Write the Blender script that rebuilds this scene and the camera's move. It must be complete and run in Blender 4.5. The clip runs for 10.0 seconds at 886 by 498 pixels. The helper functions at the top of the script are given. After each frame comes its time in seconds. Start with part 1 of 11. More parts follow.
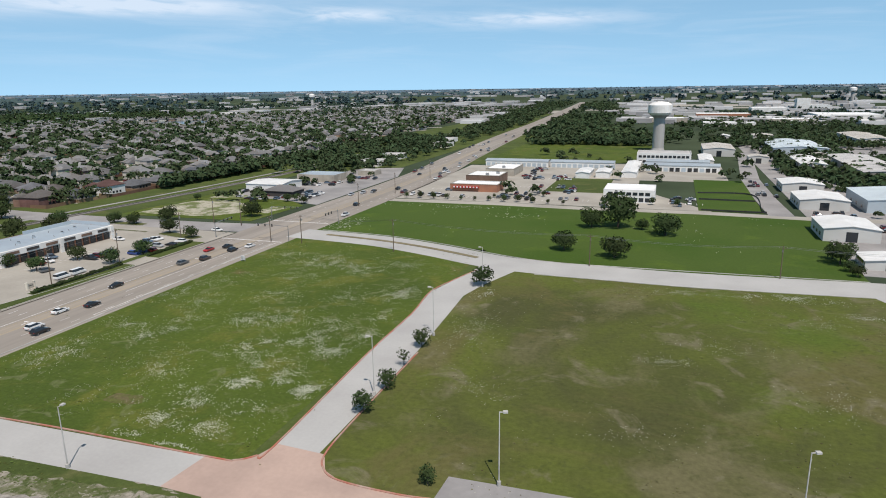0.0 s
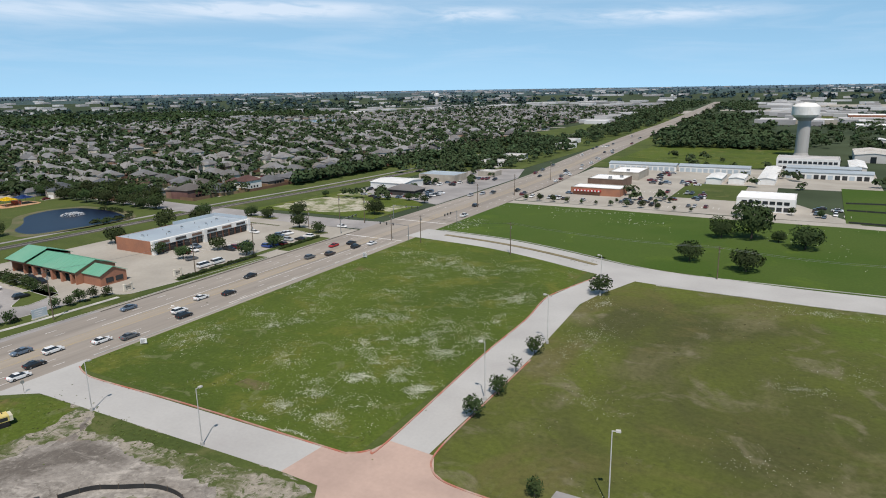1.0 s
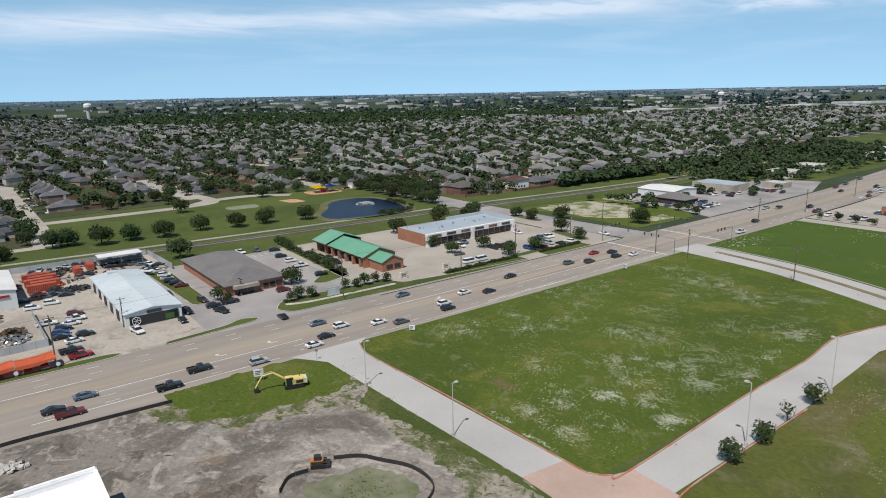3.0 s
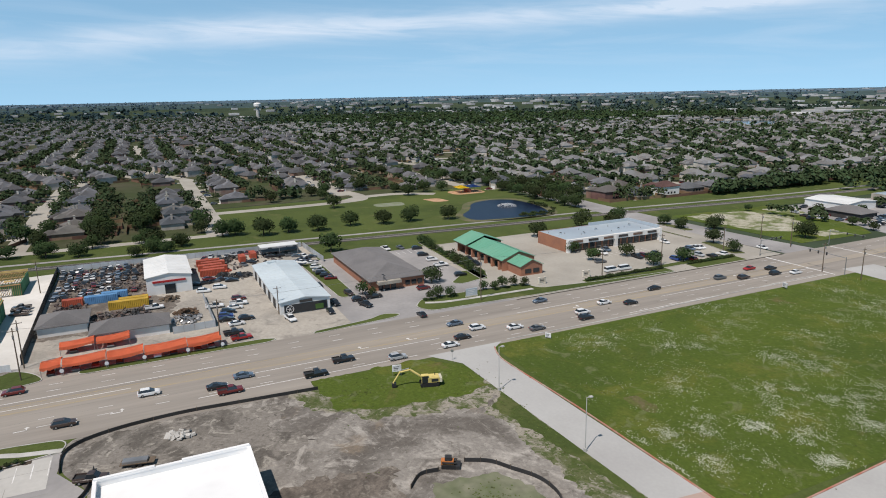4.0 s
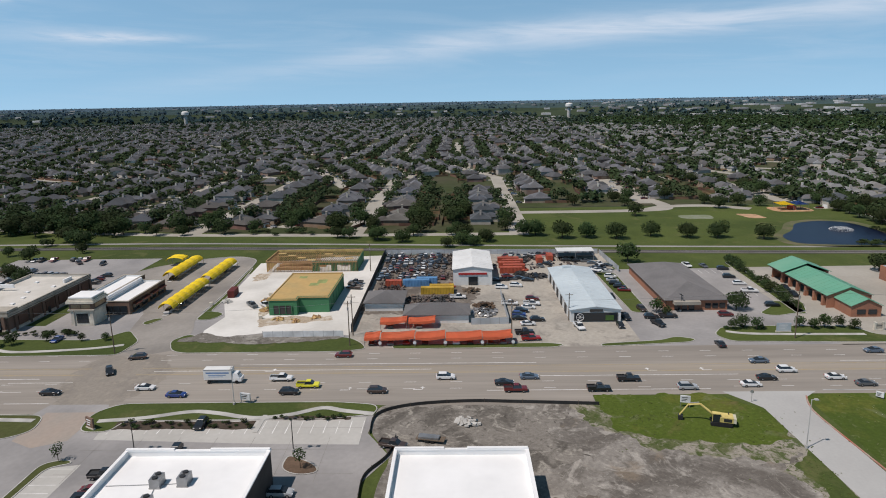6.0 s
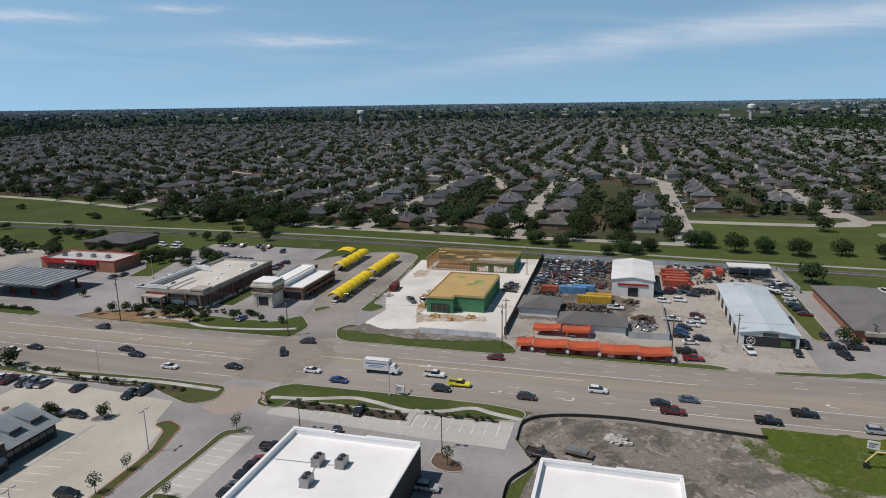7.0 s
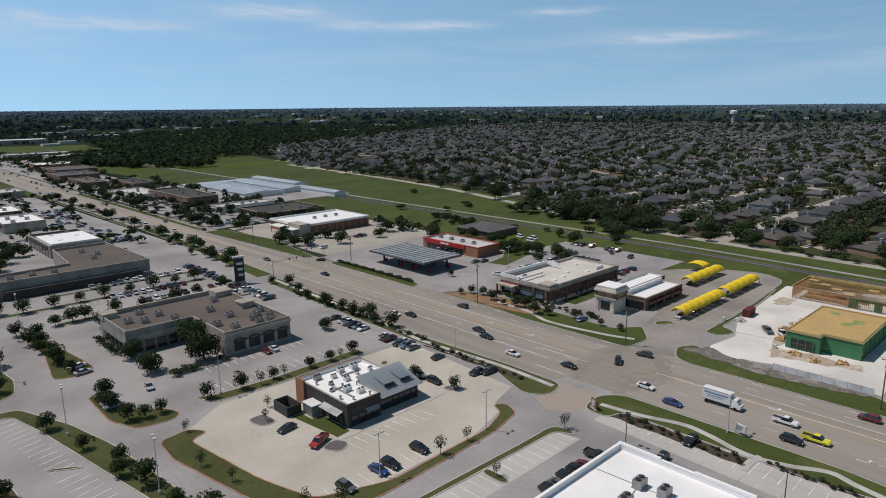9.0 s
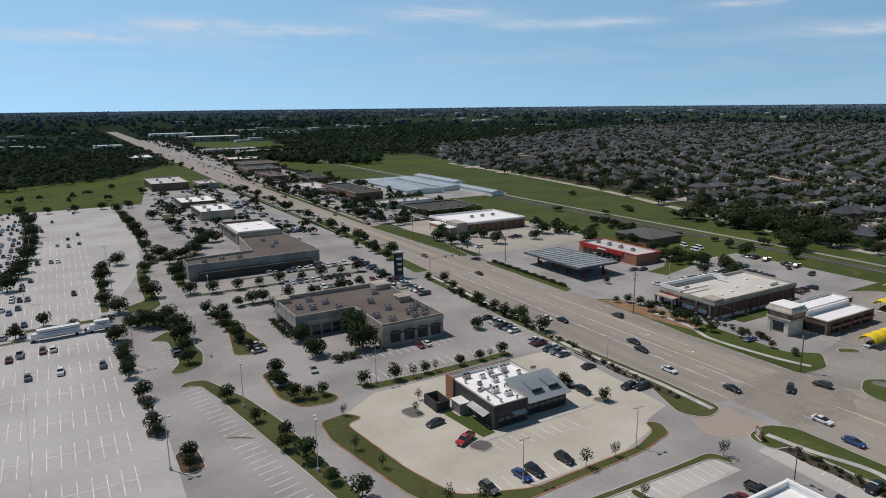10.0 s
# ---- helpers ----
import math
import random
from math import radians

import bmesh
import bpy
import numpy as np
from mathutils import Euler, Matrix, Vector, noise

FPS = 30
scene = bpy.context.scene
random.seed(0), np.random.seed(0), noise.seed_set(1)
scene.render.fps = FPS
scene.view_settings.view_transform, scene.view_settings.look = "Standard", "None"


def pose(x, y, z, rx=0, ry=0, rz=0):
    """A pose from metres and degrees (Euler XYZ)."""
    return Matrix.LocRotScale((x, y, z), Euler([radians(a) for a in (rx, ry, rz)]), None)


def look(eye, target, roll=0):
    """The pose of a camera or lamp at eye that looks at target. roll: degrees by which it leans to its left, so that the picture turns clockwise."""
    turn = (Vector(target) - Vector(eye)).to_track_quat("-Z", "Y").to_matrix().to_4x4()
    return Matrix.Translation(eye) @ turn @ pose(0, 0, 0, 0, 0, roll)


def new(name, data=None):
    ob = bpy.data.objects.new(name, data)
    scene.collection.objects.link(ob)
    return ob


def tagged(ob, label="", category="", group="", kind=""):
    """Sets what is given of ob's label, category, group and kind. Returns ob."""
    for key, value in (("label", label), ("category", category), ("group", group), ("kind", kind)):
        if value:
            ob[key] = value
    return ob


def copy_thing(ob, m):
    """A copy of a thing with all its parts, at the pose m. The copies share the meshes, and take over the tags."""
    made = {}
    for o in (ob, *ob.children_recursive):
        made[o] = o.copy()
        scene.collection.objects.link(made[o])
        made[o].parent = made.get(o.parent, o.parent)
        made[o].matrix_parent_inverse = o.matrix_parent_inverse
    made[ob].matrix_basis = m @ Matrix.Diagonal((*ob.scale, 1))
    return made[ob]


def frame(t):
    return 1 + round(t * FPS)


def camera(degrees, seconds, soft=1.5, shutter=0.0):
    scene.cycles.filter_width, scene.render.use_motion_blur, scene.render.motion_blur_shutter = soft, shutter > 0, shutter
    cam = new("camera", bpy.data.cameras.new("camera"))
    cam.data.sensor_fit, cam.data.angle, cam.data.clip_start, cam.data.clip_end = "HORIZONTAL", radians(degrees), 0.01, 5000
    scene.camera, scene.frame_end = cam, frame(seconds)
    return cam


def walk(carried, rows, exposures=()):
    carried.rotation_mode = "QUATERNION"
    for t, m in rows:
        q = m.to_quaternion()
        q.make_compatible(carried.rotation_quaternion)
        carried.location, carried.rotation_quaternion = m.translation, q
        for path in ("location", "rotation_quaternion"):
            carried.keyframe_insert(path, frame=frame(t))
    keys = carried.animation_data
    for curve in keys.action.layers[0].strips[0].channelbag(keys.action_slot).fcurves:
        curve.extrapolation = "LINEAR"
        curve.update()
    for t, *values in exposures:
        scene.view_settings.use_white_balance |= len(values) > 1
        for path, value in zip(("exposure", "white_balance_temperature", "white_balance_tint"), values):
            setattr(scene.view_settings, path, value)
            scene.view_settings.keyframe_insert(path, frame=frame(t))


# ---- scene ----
# ---- camera ----
cam = camera(68.24, 10.0, soft=1.0)
PATH = [
    (0.0, (0.08, -0.04, 59.80), (-32.08, 91.58, 35.89), -0.81),
    (0.5, (0.08, 0.09, 60.56), (-40.31, 88.41, 36.70), -0.87),
    (1.0, (0.06, 0.19, 61.32), (-48.31, 84.41, 37.51), -0.94),
    (1.5, (0.04, 0.26, 62.09), (-56.15, 79.50, 38.35), -1.02),
    (2.0, (-0.01, 0.30, 62.87), (-63.77, 73.61, 39.22), -1.09),
    (2.5, (-0.06, 0.32, 63.65), (-71.02, 66.73, 40.12), -1.16),
    (3.0, (-0.11, 0.32, 64.43), (-77.72, 58.89, 41.05), -1.22),
    (3.5, (-0.18, 0.30, 65.21), (-83.68, 50.19, 42.00), -1.26),
    (4.0, (-0.25, 0.27, 65.99), (-88.76, 40.72, 42.97), -1.28),
    (4.5, (-0.32, 0.23, 66.76), (-92.82, 30.62, 43.95), -1.27),
    (5.0, (-0.39, 0.17, 67.53), (-95.77, 19.97, 44.94), -1.25),
    (5.5, (-0.46, 0.11, 68.29), (-97.53, 8.87, 45.92), -1.19),
    (6.0, (-0.53, 0.05, 69.04), (-98.01, -2.60, 46.87), -1.12),
    (6.5, (-0.60, -0.01, 69.78), (-97.09, -14.38, 47.80), -1.03),
    (7.0, (-0.66, -0.07, 70.51), (-94.65, -26.33, 48.70), -0.92),
    (7.5, (-0.71, -0.12, 71.23), (-90.57, -38.28, 49.56), -0.82),
    (8.0, (-0.75, -0.17, 71.93), (-84.77, -49.92, 50.37), -0.71),
    (8.5, (-0.78, -0.20, 72.61), (-77.33, -60.85, 51.14), -0.63),
    (9.0, (-0.79, -0.22, 73.27), (-68.53, -70.60, 51.86), -0.58),
    (9.5, (-0.79, -0.22, 73.91), (-59.00, -78.68, 52.56), -0.58),
    (10.0, (-0.78, -0.20, 74.53), (-49.78, -84.73, 53.22), -0.65),
]
walk(cam, [(t, look(eye, target, roll)) for t, eye, target, roll in PATH],
     exposures=[(0.0, 0.05, 7050, 16.5), (2.5, 0.03, 7050, 16.5), (5.5, -0.14, 7050, 17.5), (7.5, -0.38, 7000, 18.5), (10.0, -0.38, 7000, 18.5)])

# ---- world, sun, exposure ----
SUN_AZ, SUN_EL = radians(-57.0), radians(60.0)      # angle from +x, and above the ground
world = bpy.data.worlds.new("sky")
scene.world = world
world.use_nodes = True
wn, wl = world.node_tree.nodes, world.node_tree.links
sky = wn.new("ShaderNodeTexSky")
sky.sky_type, sky.sun_disc = "NISHITA", False
sky.sun_elevation, sky.sun_rotation = SUN_EL, math.pi / 2 - SUN_AZ
sky.air_density, sky.dust_density, sky.ozone_density = 1.0, 0.0, 1.0
wbg = wn["Background"]
wbg.inputs["Strength"].default_value = 0.088


def wmath(op, a, b=0.5, c=0.0):
    n = wn.new("ShaderNodeMath")
    n.operation = op
    for i, v in enumerate((a, b, c)):
        if isinstance(v, (int, float)):
            n.inputs[i].default_value = v
        else:
            wl.new(v, n.inputs[i])
    return n.outputs[0]


# the sky, and thin cirrus streaks laid out by bearing and height above the horizon
wtc = wn.new("ShaderNodeTexCoord")
wsep = wn.new("ShaderNodeSeparateXYZ")
wl.new(wtc.outputs["Generated"], wsep.inputs[0])
wx, wy, wz = wsep.outputs
wcomb = wn.new("ShaderNodeCombineXYZ")
wl.new(wx, wcomb.inputs[0]), wl.new(wy, wcomb.inputs[1])
wl.new(wmath("MULTIPLY_ADD", wmath("MAXIMUM", wz, 0.0), 1.0, 0.26), wcomb.inputs[2])
wnorm = wn.new("ShaderNodeVectorMath")
wnorm.operation = "NORMALIZE"
wl.new(wcomb.outputs[0], wnorm.inputs[0])
wl.new(wnorm.outputs[0], sky.inputs["Vector"])
bearing = wmath("MULTIPLY", wmath("ARCTAN2", wmath("MULTIPLY", wy, -1), wmath("MULTIPLY", wx, -1)), 57.3)
rise = wmath("MULTIPLY", wz, 57.3)


def gauss(v, centre, width):
    d = wmath("DIVIDE", wmath("SUBTRACT", v, centre), width)
    return wmath("POWER", 2.718, wmath("MULTIPLY", wmath("MULTIPLY", d, d), -1))


def streak_noise(sx, sy, lo, hi):
    c = wn.new("ShaderNodeCombineXYZ")
    wl.new(wmath("MULTIPLY_ADD", rise, -sx * 2.2, wmath("MULTIPLY", bearing, sx)), c.inputs[0])
    wl.new(wmath("MULTIPLY", rise, sy), c.inputs[1])
    t = wn.new("ShaderNodeTexNoise")
    t.inputs["Scale"].default_value, t.inputs["Detail"].default_value = 1.0, 6
    t.inputs["Roughness"].default_value, t.inputs["Distortion"].default_value = 0.6, 0.6
    wl.new(c.outputs[0], t.inputs["Vector"])
    r = wn.new("ShaderNodeMapRange")
    r.inputs["From Min"].default_value, r.inputs["From Max"].default_value = lo, hi
    wl.new(t.outputs["Fac"], r.inputs["Value"])
    return r.outputs[0]


band_mid = wmath("MULTIPLY_ADD", wmath("MAXIMUM", wmath("ADD", bearing, 4.0), 0.0), -0.105, wmath("MULTIPLY_ADD", bearing, -0.03, 5.05))
band = wmath("MULTIPLY", gauss(wmath("SUBTRACT", rise, band_mid), 0.0, 0.95), gauss(bearing, -18, 34))
streaks = 0.0
for b0, bw, r0, rw in ((-47, 9, 6.4, 0.6), (-63.4, 4.5, 5.9, 0.5), (-77.7, 7, 5.4, 0.55), (46.5, 4, 6.45, 0.4), (53.6, 2.6, 6.5, 0.42), (60, 5, 7.45, 0.6), (36, 3, 7.4, 0.3), (72, 5, 6.15, 0.45), (80, 4.5, 6.4, 0.5), (87.5, 7, 5.35, 0.45), (27, 5, 5.1, 0.4)):
    streaks = wmath("ADD", wmath("MULTIPLY", gauss(bearing, b0, bw), gauss(rise, r0, rw)), streaks)
clouds = wmath("ADD", wmath("MULTIPLY", band, streak_noise(0.10, 0.8, 0.22, 0.56)), wmath("MULTIPLY", streaks, streak_noise(0.26, 1.2, 0.30, 0.58)))
clouds = wmath("ADD", clouds, wmath("MULTIPLY", wmath("MULTIPLY", gauss(rise, 4.5, 3.0), streak_noise(0.07, 0.6, 0.45, 0.8)), 0.4))
wmix = wn.new("ShaderNodeMix")
wmix.data_type = "RGBA"
wl.new(wmath("MINIMUM", wmath("MULTIPLY", clouds, 0.78), 0.82), wmix.inputs["Factor"])
whsv = wn.new("ShaderNodeHueSaturation")
whsv.inputs["Hue"].default_value, whsv.inputs["Saturation"].default_value, whsv.inputs["Value"].default_value = 0.478, 1.10, 2.16
wl.new(sky.outputs[0], whsv.inputs["Color"])
# pale low down; dimmed overhead, out of view, to cut the fill light in shadows
wdeep = wn.new("ShaderNodeMapRange")
wdeep.interpolation_type = "SMOOTHSTEP"
for key, val in (("From Min", 0.16), ("From Max", 0.6), ("To Min", 2.16), ("To Max", 0.85)):
    wdeep.inputs[key].default_value = val
wl.new(wz, wdeep.inputs["Value"])
wl.new(wdeep.outputs[0], whsv.inputs["Value"])
wl.new(whsv.outputs[0], wmix.inputs["A"])
wmix.inputs["B"].default_value = (7.7, 9.6, 11.6, 1)
wl.new(wmix.outputs["Result"], wbg.inputs["Color"])

sun = new("sun", bpy.data.lights.new("sun", "SUN"))
sun.data.energy, sun.data.angle, sun.data.color = 4.25, radians(0.53), (1.0, 0.99, 0.955)
sun_way = Vector((math.cos(SUN_AZ) * math.cos(SUN_EL), math.sin(SUN_AZ) * math.cos(SUN_EL), math.sin(SUN_EL)))
sun.matrix_world = look(sun_way * 300, (0, 0, 0))

# ---- materials ----
MATS = {}


def material(name, base, rough=0.85, spread=0.15, grain=0.6, blot=0.06, metal=0.0, bump=0.0, tint=None, island=0.0,
             per_object=0.0, spec=0.3, streak=(1, 1, 1)):
    """Procedural surface: base colour varied by a fine grain (per metre), broad blotches towards tint, and by piece."""
    if name in MATS:
        return MATS[name]
    m = MATS[name] = bpy.data.materials.new(name)
    m.use_nodes = True
    n, l = m.node_tree.nodes, m.node_tree.links
    b = n["Principled BSDF"]
    b.inputs["Roughness"].default_value, b.inputs["Metallic"].default_value = rough, metal
    b.inputs["Specular IOR Level"].default_value = spec
    b.inputs["Diffuse Roughness"].default_value = 1.0 if rough >= 0.95 or "lea" in name else 0.0
    geo = n.new("ShaderNodeNewGeometry")
    mp = n.new("ShaderNodeMapping")
    mp.inputs["Scale"].default_value = streak
    l.new(geo.outputs["Position"], mp.inputs[0])

    def noise_tex(scale, detail):
        t = n.new("ShaderNodeTexNoise")
        t.inputs["Scale"].default_value, t.inputs["Detail"].default_value = scale, detail
        l.new(mp.outputs[0], t.inputs["Vector"])
        return t.outputs["Fac"]

    def mul(a, k, add):
        t = n.new("ShaderNodeMath")
        t.operation = "MULTIPLY_ADD"
        l.new(a, t.inputs[0])
        t.inputs[1].default_value, t.inputs[2].default_value = k, add
        return t.outputs[0]

    fine, broad = noise_tex(grain, 5), noise_tex(blot, 4)
    mix = n.new("ShaderNodeMix")
    mix.data_type = "RGBA"
    mix.inputs["A"].default_value = (*base, 1)
    mix.inputs["B"].default_value = (*(tint or [c * 0.7 for c in base]), 1)
    ramp = n.new("ShaderNodeMapRange")
    ramp.inputs["From Min"].default_value, ramp.inputs["From Max"].default_value = 0.38, 0.66
    l.new(broad, ramp.inputs["Value"])
    l.new(ramp.outputs[0], mix.inputs["Factor"])
    hsv = n.new("ShaderNodeHueSaturation")
    l.new(mix.outputs["Result"], hsv.inputs["Color"])
    value = mul(fine, 2 * spread, 1 - spread)
    for k, out in ((island, geo.outputs["Random Per Island"]), (per_object, None)):
        if k:
            if out is None:
                out = n.new("ShaderNodeObjectInfo").outputs["Random"]
            t = n.new("ShaderNodeMath")
            t.operation = "MULTIPLY"
            l.new(value, t.inputs[0])
            l.new(mul(out, 2 * k, 1 - k), t.inputs[1])
            value = t.outputs[0]
            l.new(mul(out, 0.05, 0.475), hsv.inputs["Hue"])
    l.new(value, hsv.inputs["Value"])
    l.new(hsv.outputs[0], b.inputs["Base Color"])
    if "lea" in name.split("_")[-1]:
        thin = n.new("ShaderNodeBsdfTranslucent")
        both = n.new("ShaderNodeMixShader")
        both.inputs[0].default_value = 0.12
        l.new(hsv.outputs[0], thin.inputs[0])
        l.new(b.outputs[0], both.inputs[1])
        l.new(thin.outputs[0], both.inputs[2])
        l.new(both.outputs[0], n["Material Output"].inputs[0])
    if bump:
        bp = n.new("ShaderNodeBump")
        bp.inputs["Strength"].default_value, bp.inputs["Distance"].default_value = bump, 0.1
        l.new(fine, bp.inputs["Height"])
        l.new(bp.outputs[0], b.inputs["Normal"])
    return m


def glass_dark(name, base=(0.02, 0.025, 0.03), rough=0.08):
    if name not in MATS:
        m = MATS[name] = bpy.data.materials.new(name)
        m.use_nodes = True
        b = m.node_tree.nodes["Principled BSDF"]
        b.inputs["Base Color"].default_value, b.inputs["Roughness"].default_value = (*base, 1), rough
        b.inputs["Specular IOR Level"].default_value = 0.6
    return MATS[name]


def layered(name, base, layers, grain=0.8, spread=0.2, rough=0.95, bump=0.4):
    """Ground of several soils or grasses: each layer (scale per metre, from, to, colour, amount, warp) lies over those before it."""
    m = MATS[name] = bpy.data.materials.new(name)
    m.use_nodes = True
    n, l = m.node_tree.nodes, m.node_tree.links
    b = n["Principled BSDF"]
    b.inputs["Roughness"].default_value, b.inputs["Specular IOR Level"].default_value = rough, 0.1
    b.inputs["Diffuse Roughness"].default_value = 0.35
    geo = n.new("ShaderNodeNewGeometry")
    colour = None
    for k, (scale, lo, hi, c, amount, warp) in enumerate(layers):
        t = n.new("ShaderNodeTexNoise")
        t.inputs["Scale"].default_value, t.inputs["Detail"].default_value, t.inputs["Roughness"].default_value, t.inputs["Distortion"].default_value = scale, 6, 0.62, warp
        mp = n.new("ShaderNodeMapping")
        mp.inputs["Location"].default_value = (17.0 * k, 5.0 * k, 0)
        l.new(geo.outputs["Position"], mp.inputs[0])
        l.new(mp.outputs[0], t.inputs["Vector"])
        r = n.new("ShaderNodeMapRange")
        r.interpolation_type = "SMOOTHSTEP"
        r.inputs["From Min"].default_value, r.inputs["From Max"].default_value, r.inputs["To Max"].default_value = lo, hi, amount
        l.new(t.outputs["Fac"], r.inputs["Value"])
        x = n.new("ShaderNodeMix")
        x.data_type = "RGBA"
        x.inputs["B"].default_value = (*c, 1)
        l.new(r.outputs[0], x.inputs["Factor"])
        if colour is None:
            x.inputs["A"].default_value = (*base, 1)
        else:
            l.new(colour, x.inputs["A"])
        colour = x.outputs["Result"]
    t = n.new("ShaderNodeTexNoise")
    t.inputs["Scale"].default_value, t.inputs["Detail"].default_value, t.inputs["Roughness"].default_value = grain, 8, 0.7
    l.new(geo.outputs["Position"], t.inputs["Vector"])
    v = n.new("ShaderNodeMapRange")
    v.inputs["From Min"].default_value, v.inputs["From Max"].default_value = 0.25, 0.75
    v.inputs["To Min"].default_value, v.inputs["To Max"].default_value = 1 - spread, 1 + spread
    l.new(t.outputs["Fac"], v.inputs["Value"])
    h = n.new("ShaderNodeHueSaturation")
    l.new(colour, h.inputs["Color"]), l.new(v.outputs[0], h.inputs["Value"])
    l.new(h.outputs[0], b.inputs["Base Color"])
    bp = n.new("ShaderNodeBump")
    bp.inputs["Strength"].default_value, bp.inputs["Distance"].default_value = bump, 0.15
    l.new(t.outputs["Fac"], bp.inputs["Height"])
    l.new(bp.outputs[0], b.inputs["Normal"])
    return m


CONCRETE = material("road_concrete", (0.292, 0.262, 0.228), 0.9, 0.16, 1.1, 0.16, tint=(0.222, 0.198, 0.172), bump=0.1, streak=(1, 0.05, 1))
CONCRETE_LANE = material("lane_concrete", (0.405, 0.400, 0.383), 0.9, 0.08, 1.5, 0.05, tint=(0.347, 0.340, 0.326))
CONCRETE_LOT = material("lot_concrete", (0.314, 0.300, 0.290), 0.9, 0.14, 0.8, 0.045, tint=(0.220, 0.211, 0.206))
CONCRETE_TAN = material("tan_concrete", (0.362, 0.338, 0.294), 0.9, 0.12, 0.9, 0.05, tint=(0.289, 0.268, 0.231))
CONCRETE_BIG = material("wide_lot_concrete", (0.405, 0.395, 0.384), 0.9, 0.12, 0.8, 0.03, tint=(0.323, 0.312, 0.302))
CONCRETE_PALE = material("pale_tan_concrete", (0.463, 0.435, 0.373), 0.9, 0.11, 0.9, 0.06, tint=(0.386, 0.360, 0.304))
CONCRETE_NEW = material("new_concrete", (0.66, 0.64, 0.60), 0.9, 0.08, 0.7, 0.06, tint=(0.52, 0.50, 0.46))
CONCRETE_RED = material("red_concrete", (0.44, 0.32, 0.265), 0.9, 0.10, 1.2, 0.1, tint=(0.37, 0.27, 0.225))
KERB = material("kerb_concrete", (0.463, 0.450, 0.420), 0.9, 0.1, 2.0, 0.2)
KERB_RED = material("red_kerb_paint", (0.38, 0.13, 0.085), 0.8, 0.3, 2.0, 0.3, tint=(0.38, 0.28, 0.23))
PAINT_WHITE = material("road_paint_white", (0.72, 0.71, 0.69), 0.8, 0.25, 1.5, 0.3, tint=(0.5, 0.48, 0.45))
PAINT_YELLOW = material("road_paint_yellow", (0.40, 0.30, 0.13), 0.8, 0.25, 1.5, 0.3, tint=(0.36, 0.30, 0.20))
GRASS = layered("grass", (0.068, 0.090, 0.026), [(0.025, 0.42, 0.62, (0.050, 0.070, 0.020), 0.9, 0.4), (0.09, 0.54, 0.70, (0.112, 0.114, 0.046), 0.7, 0.5), (0.5, 0.55, 0.70, (0.066, 0.090, 0.024), 0.6, 0.3), (0.012, 0.50, 0.66, (0.085, 0.108, 0.030), 0.7, 0.6)], 1.0, 0.24)
GRASS_DARK = layered("lush_grass", (0.054, 0.088, 0.018), [(0.018, 0.45, 0.62, (0.042, 0.080, 0.013), 0.9, 0.4), (0.05, 0.55, 0.70, (0.070, 0.110, 0.018), 0.8, 0.5), (0.5, 0.62, 0.74, (0.12, 0.14, 0.05), 0.35, 0.3)], 1.0, 0.18)
GRASS_FIELD = layered("meadow_grass", (0.069, 0.098, 0.017), [(0.02, 0.40, 0.62, (0.050, 0.076, 0.015), 0.9, 0.4), (0.07, 0.50, 0.68, (0.106, 0.115, 0.024), 0.8, 0.6), (0.045, 0.60, 0.74, (0.125, 0.095, 0.045), 0.8, 0.8),
    (0.35, 0.52, 0.68, (0.055, 0.085, 0.014), 0.7, 0.3), (0.13, 0.56, 0.66, (0.125, 0.14, 0.065), 0.6, 1.6), (0.9, 0.60, 0.72, (0.22, 0.22, 0.12), 0.5, 0.2)], 1.1, 0.3)
GRASS_DRY = layered("dry_meadow", (0.084, 0.102, 0.022), [(0.012, 0.42, 0.60, (0.058, 0.062, 0.024), 0.95, 0.5), (0.022, 0.50, 0.64, (0.100, 0.090, 0.036), 0.75, 0.9), (0.03, 0.50, 0.68, (0.125, 0.115, 0.060), 0.85, 0.8), (0.085, 0.54, 0.70, (0.155, 0.140, 0.090), 0.7, 0.8),
    (0.016, 0.56, 0.70, (0.070, 0.105, 0.018), 0.85, 0.3), (0.4, 0.55, 0.70, (0.055, 0.062, 0.022), 0.6, 0.3)], 0.9, 0.25)
GRASS_ISLAND = layered("island_grass", (0.085, 0.095, 0.035), [(0.06, 0.42, 0.62, (0.070, 0.078, 0.028), 0.9, 0.4), (0.2, 0.54, 0.70, (0.12, 0.105, 0.055), 0.7, 0.5), (0.6, 0.55, 0.70, (0.060, 0.072, 0.022), 0.6, 0.3)], 1.0, 0.2)
DIRT = layered("bare_earth", (0.222, 0.204, 0.182), [(0.035, 0.46, 0.64, (0.105, 0.093, 0.081), 0.9, 1.4), (0.11, 0.50, 0.66, (0.36, 0.335, 0.30), 0.75, 1.8), (0.05, 0.58, 0.72, (0.21, 0.165, 0.12), 0.8, 1.0),
    (0.3, 0.52, 0.68, (0.11, 0.098, 0.085), 0.65, 1.6), (0.9, 0.56, 0.70, (0.36, 0.34, 0.30), 0.5, 0.8)], 1.2, 0.3, bump=0.7)
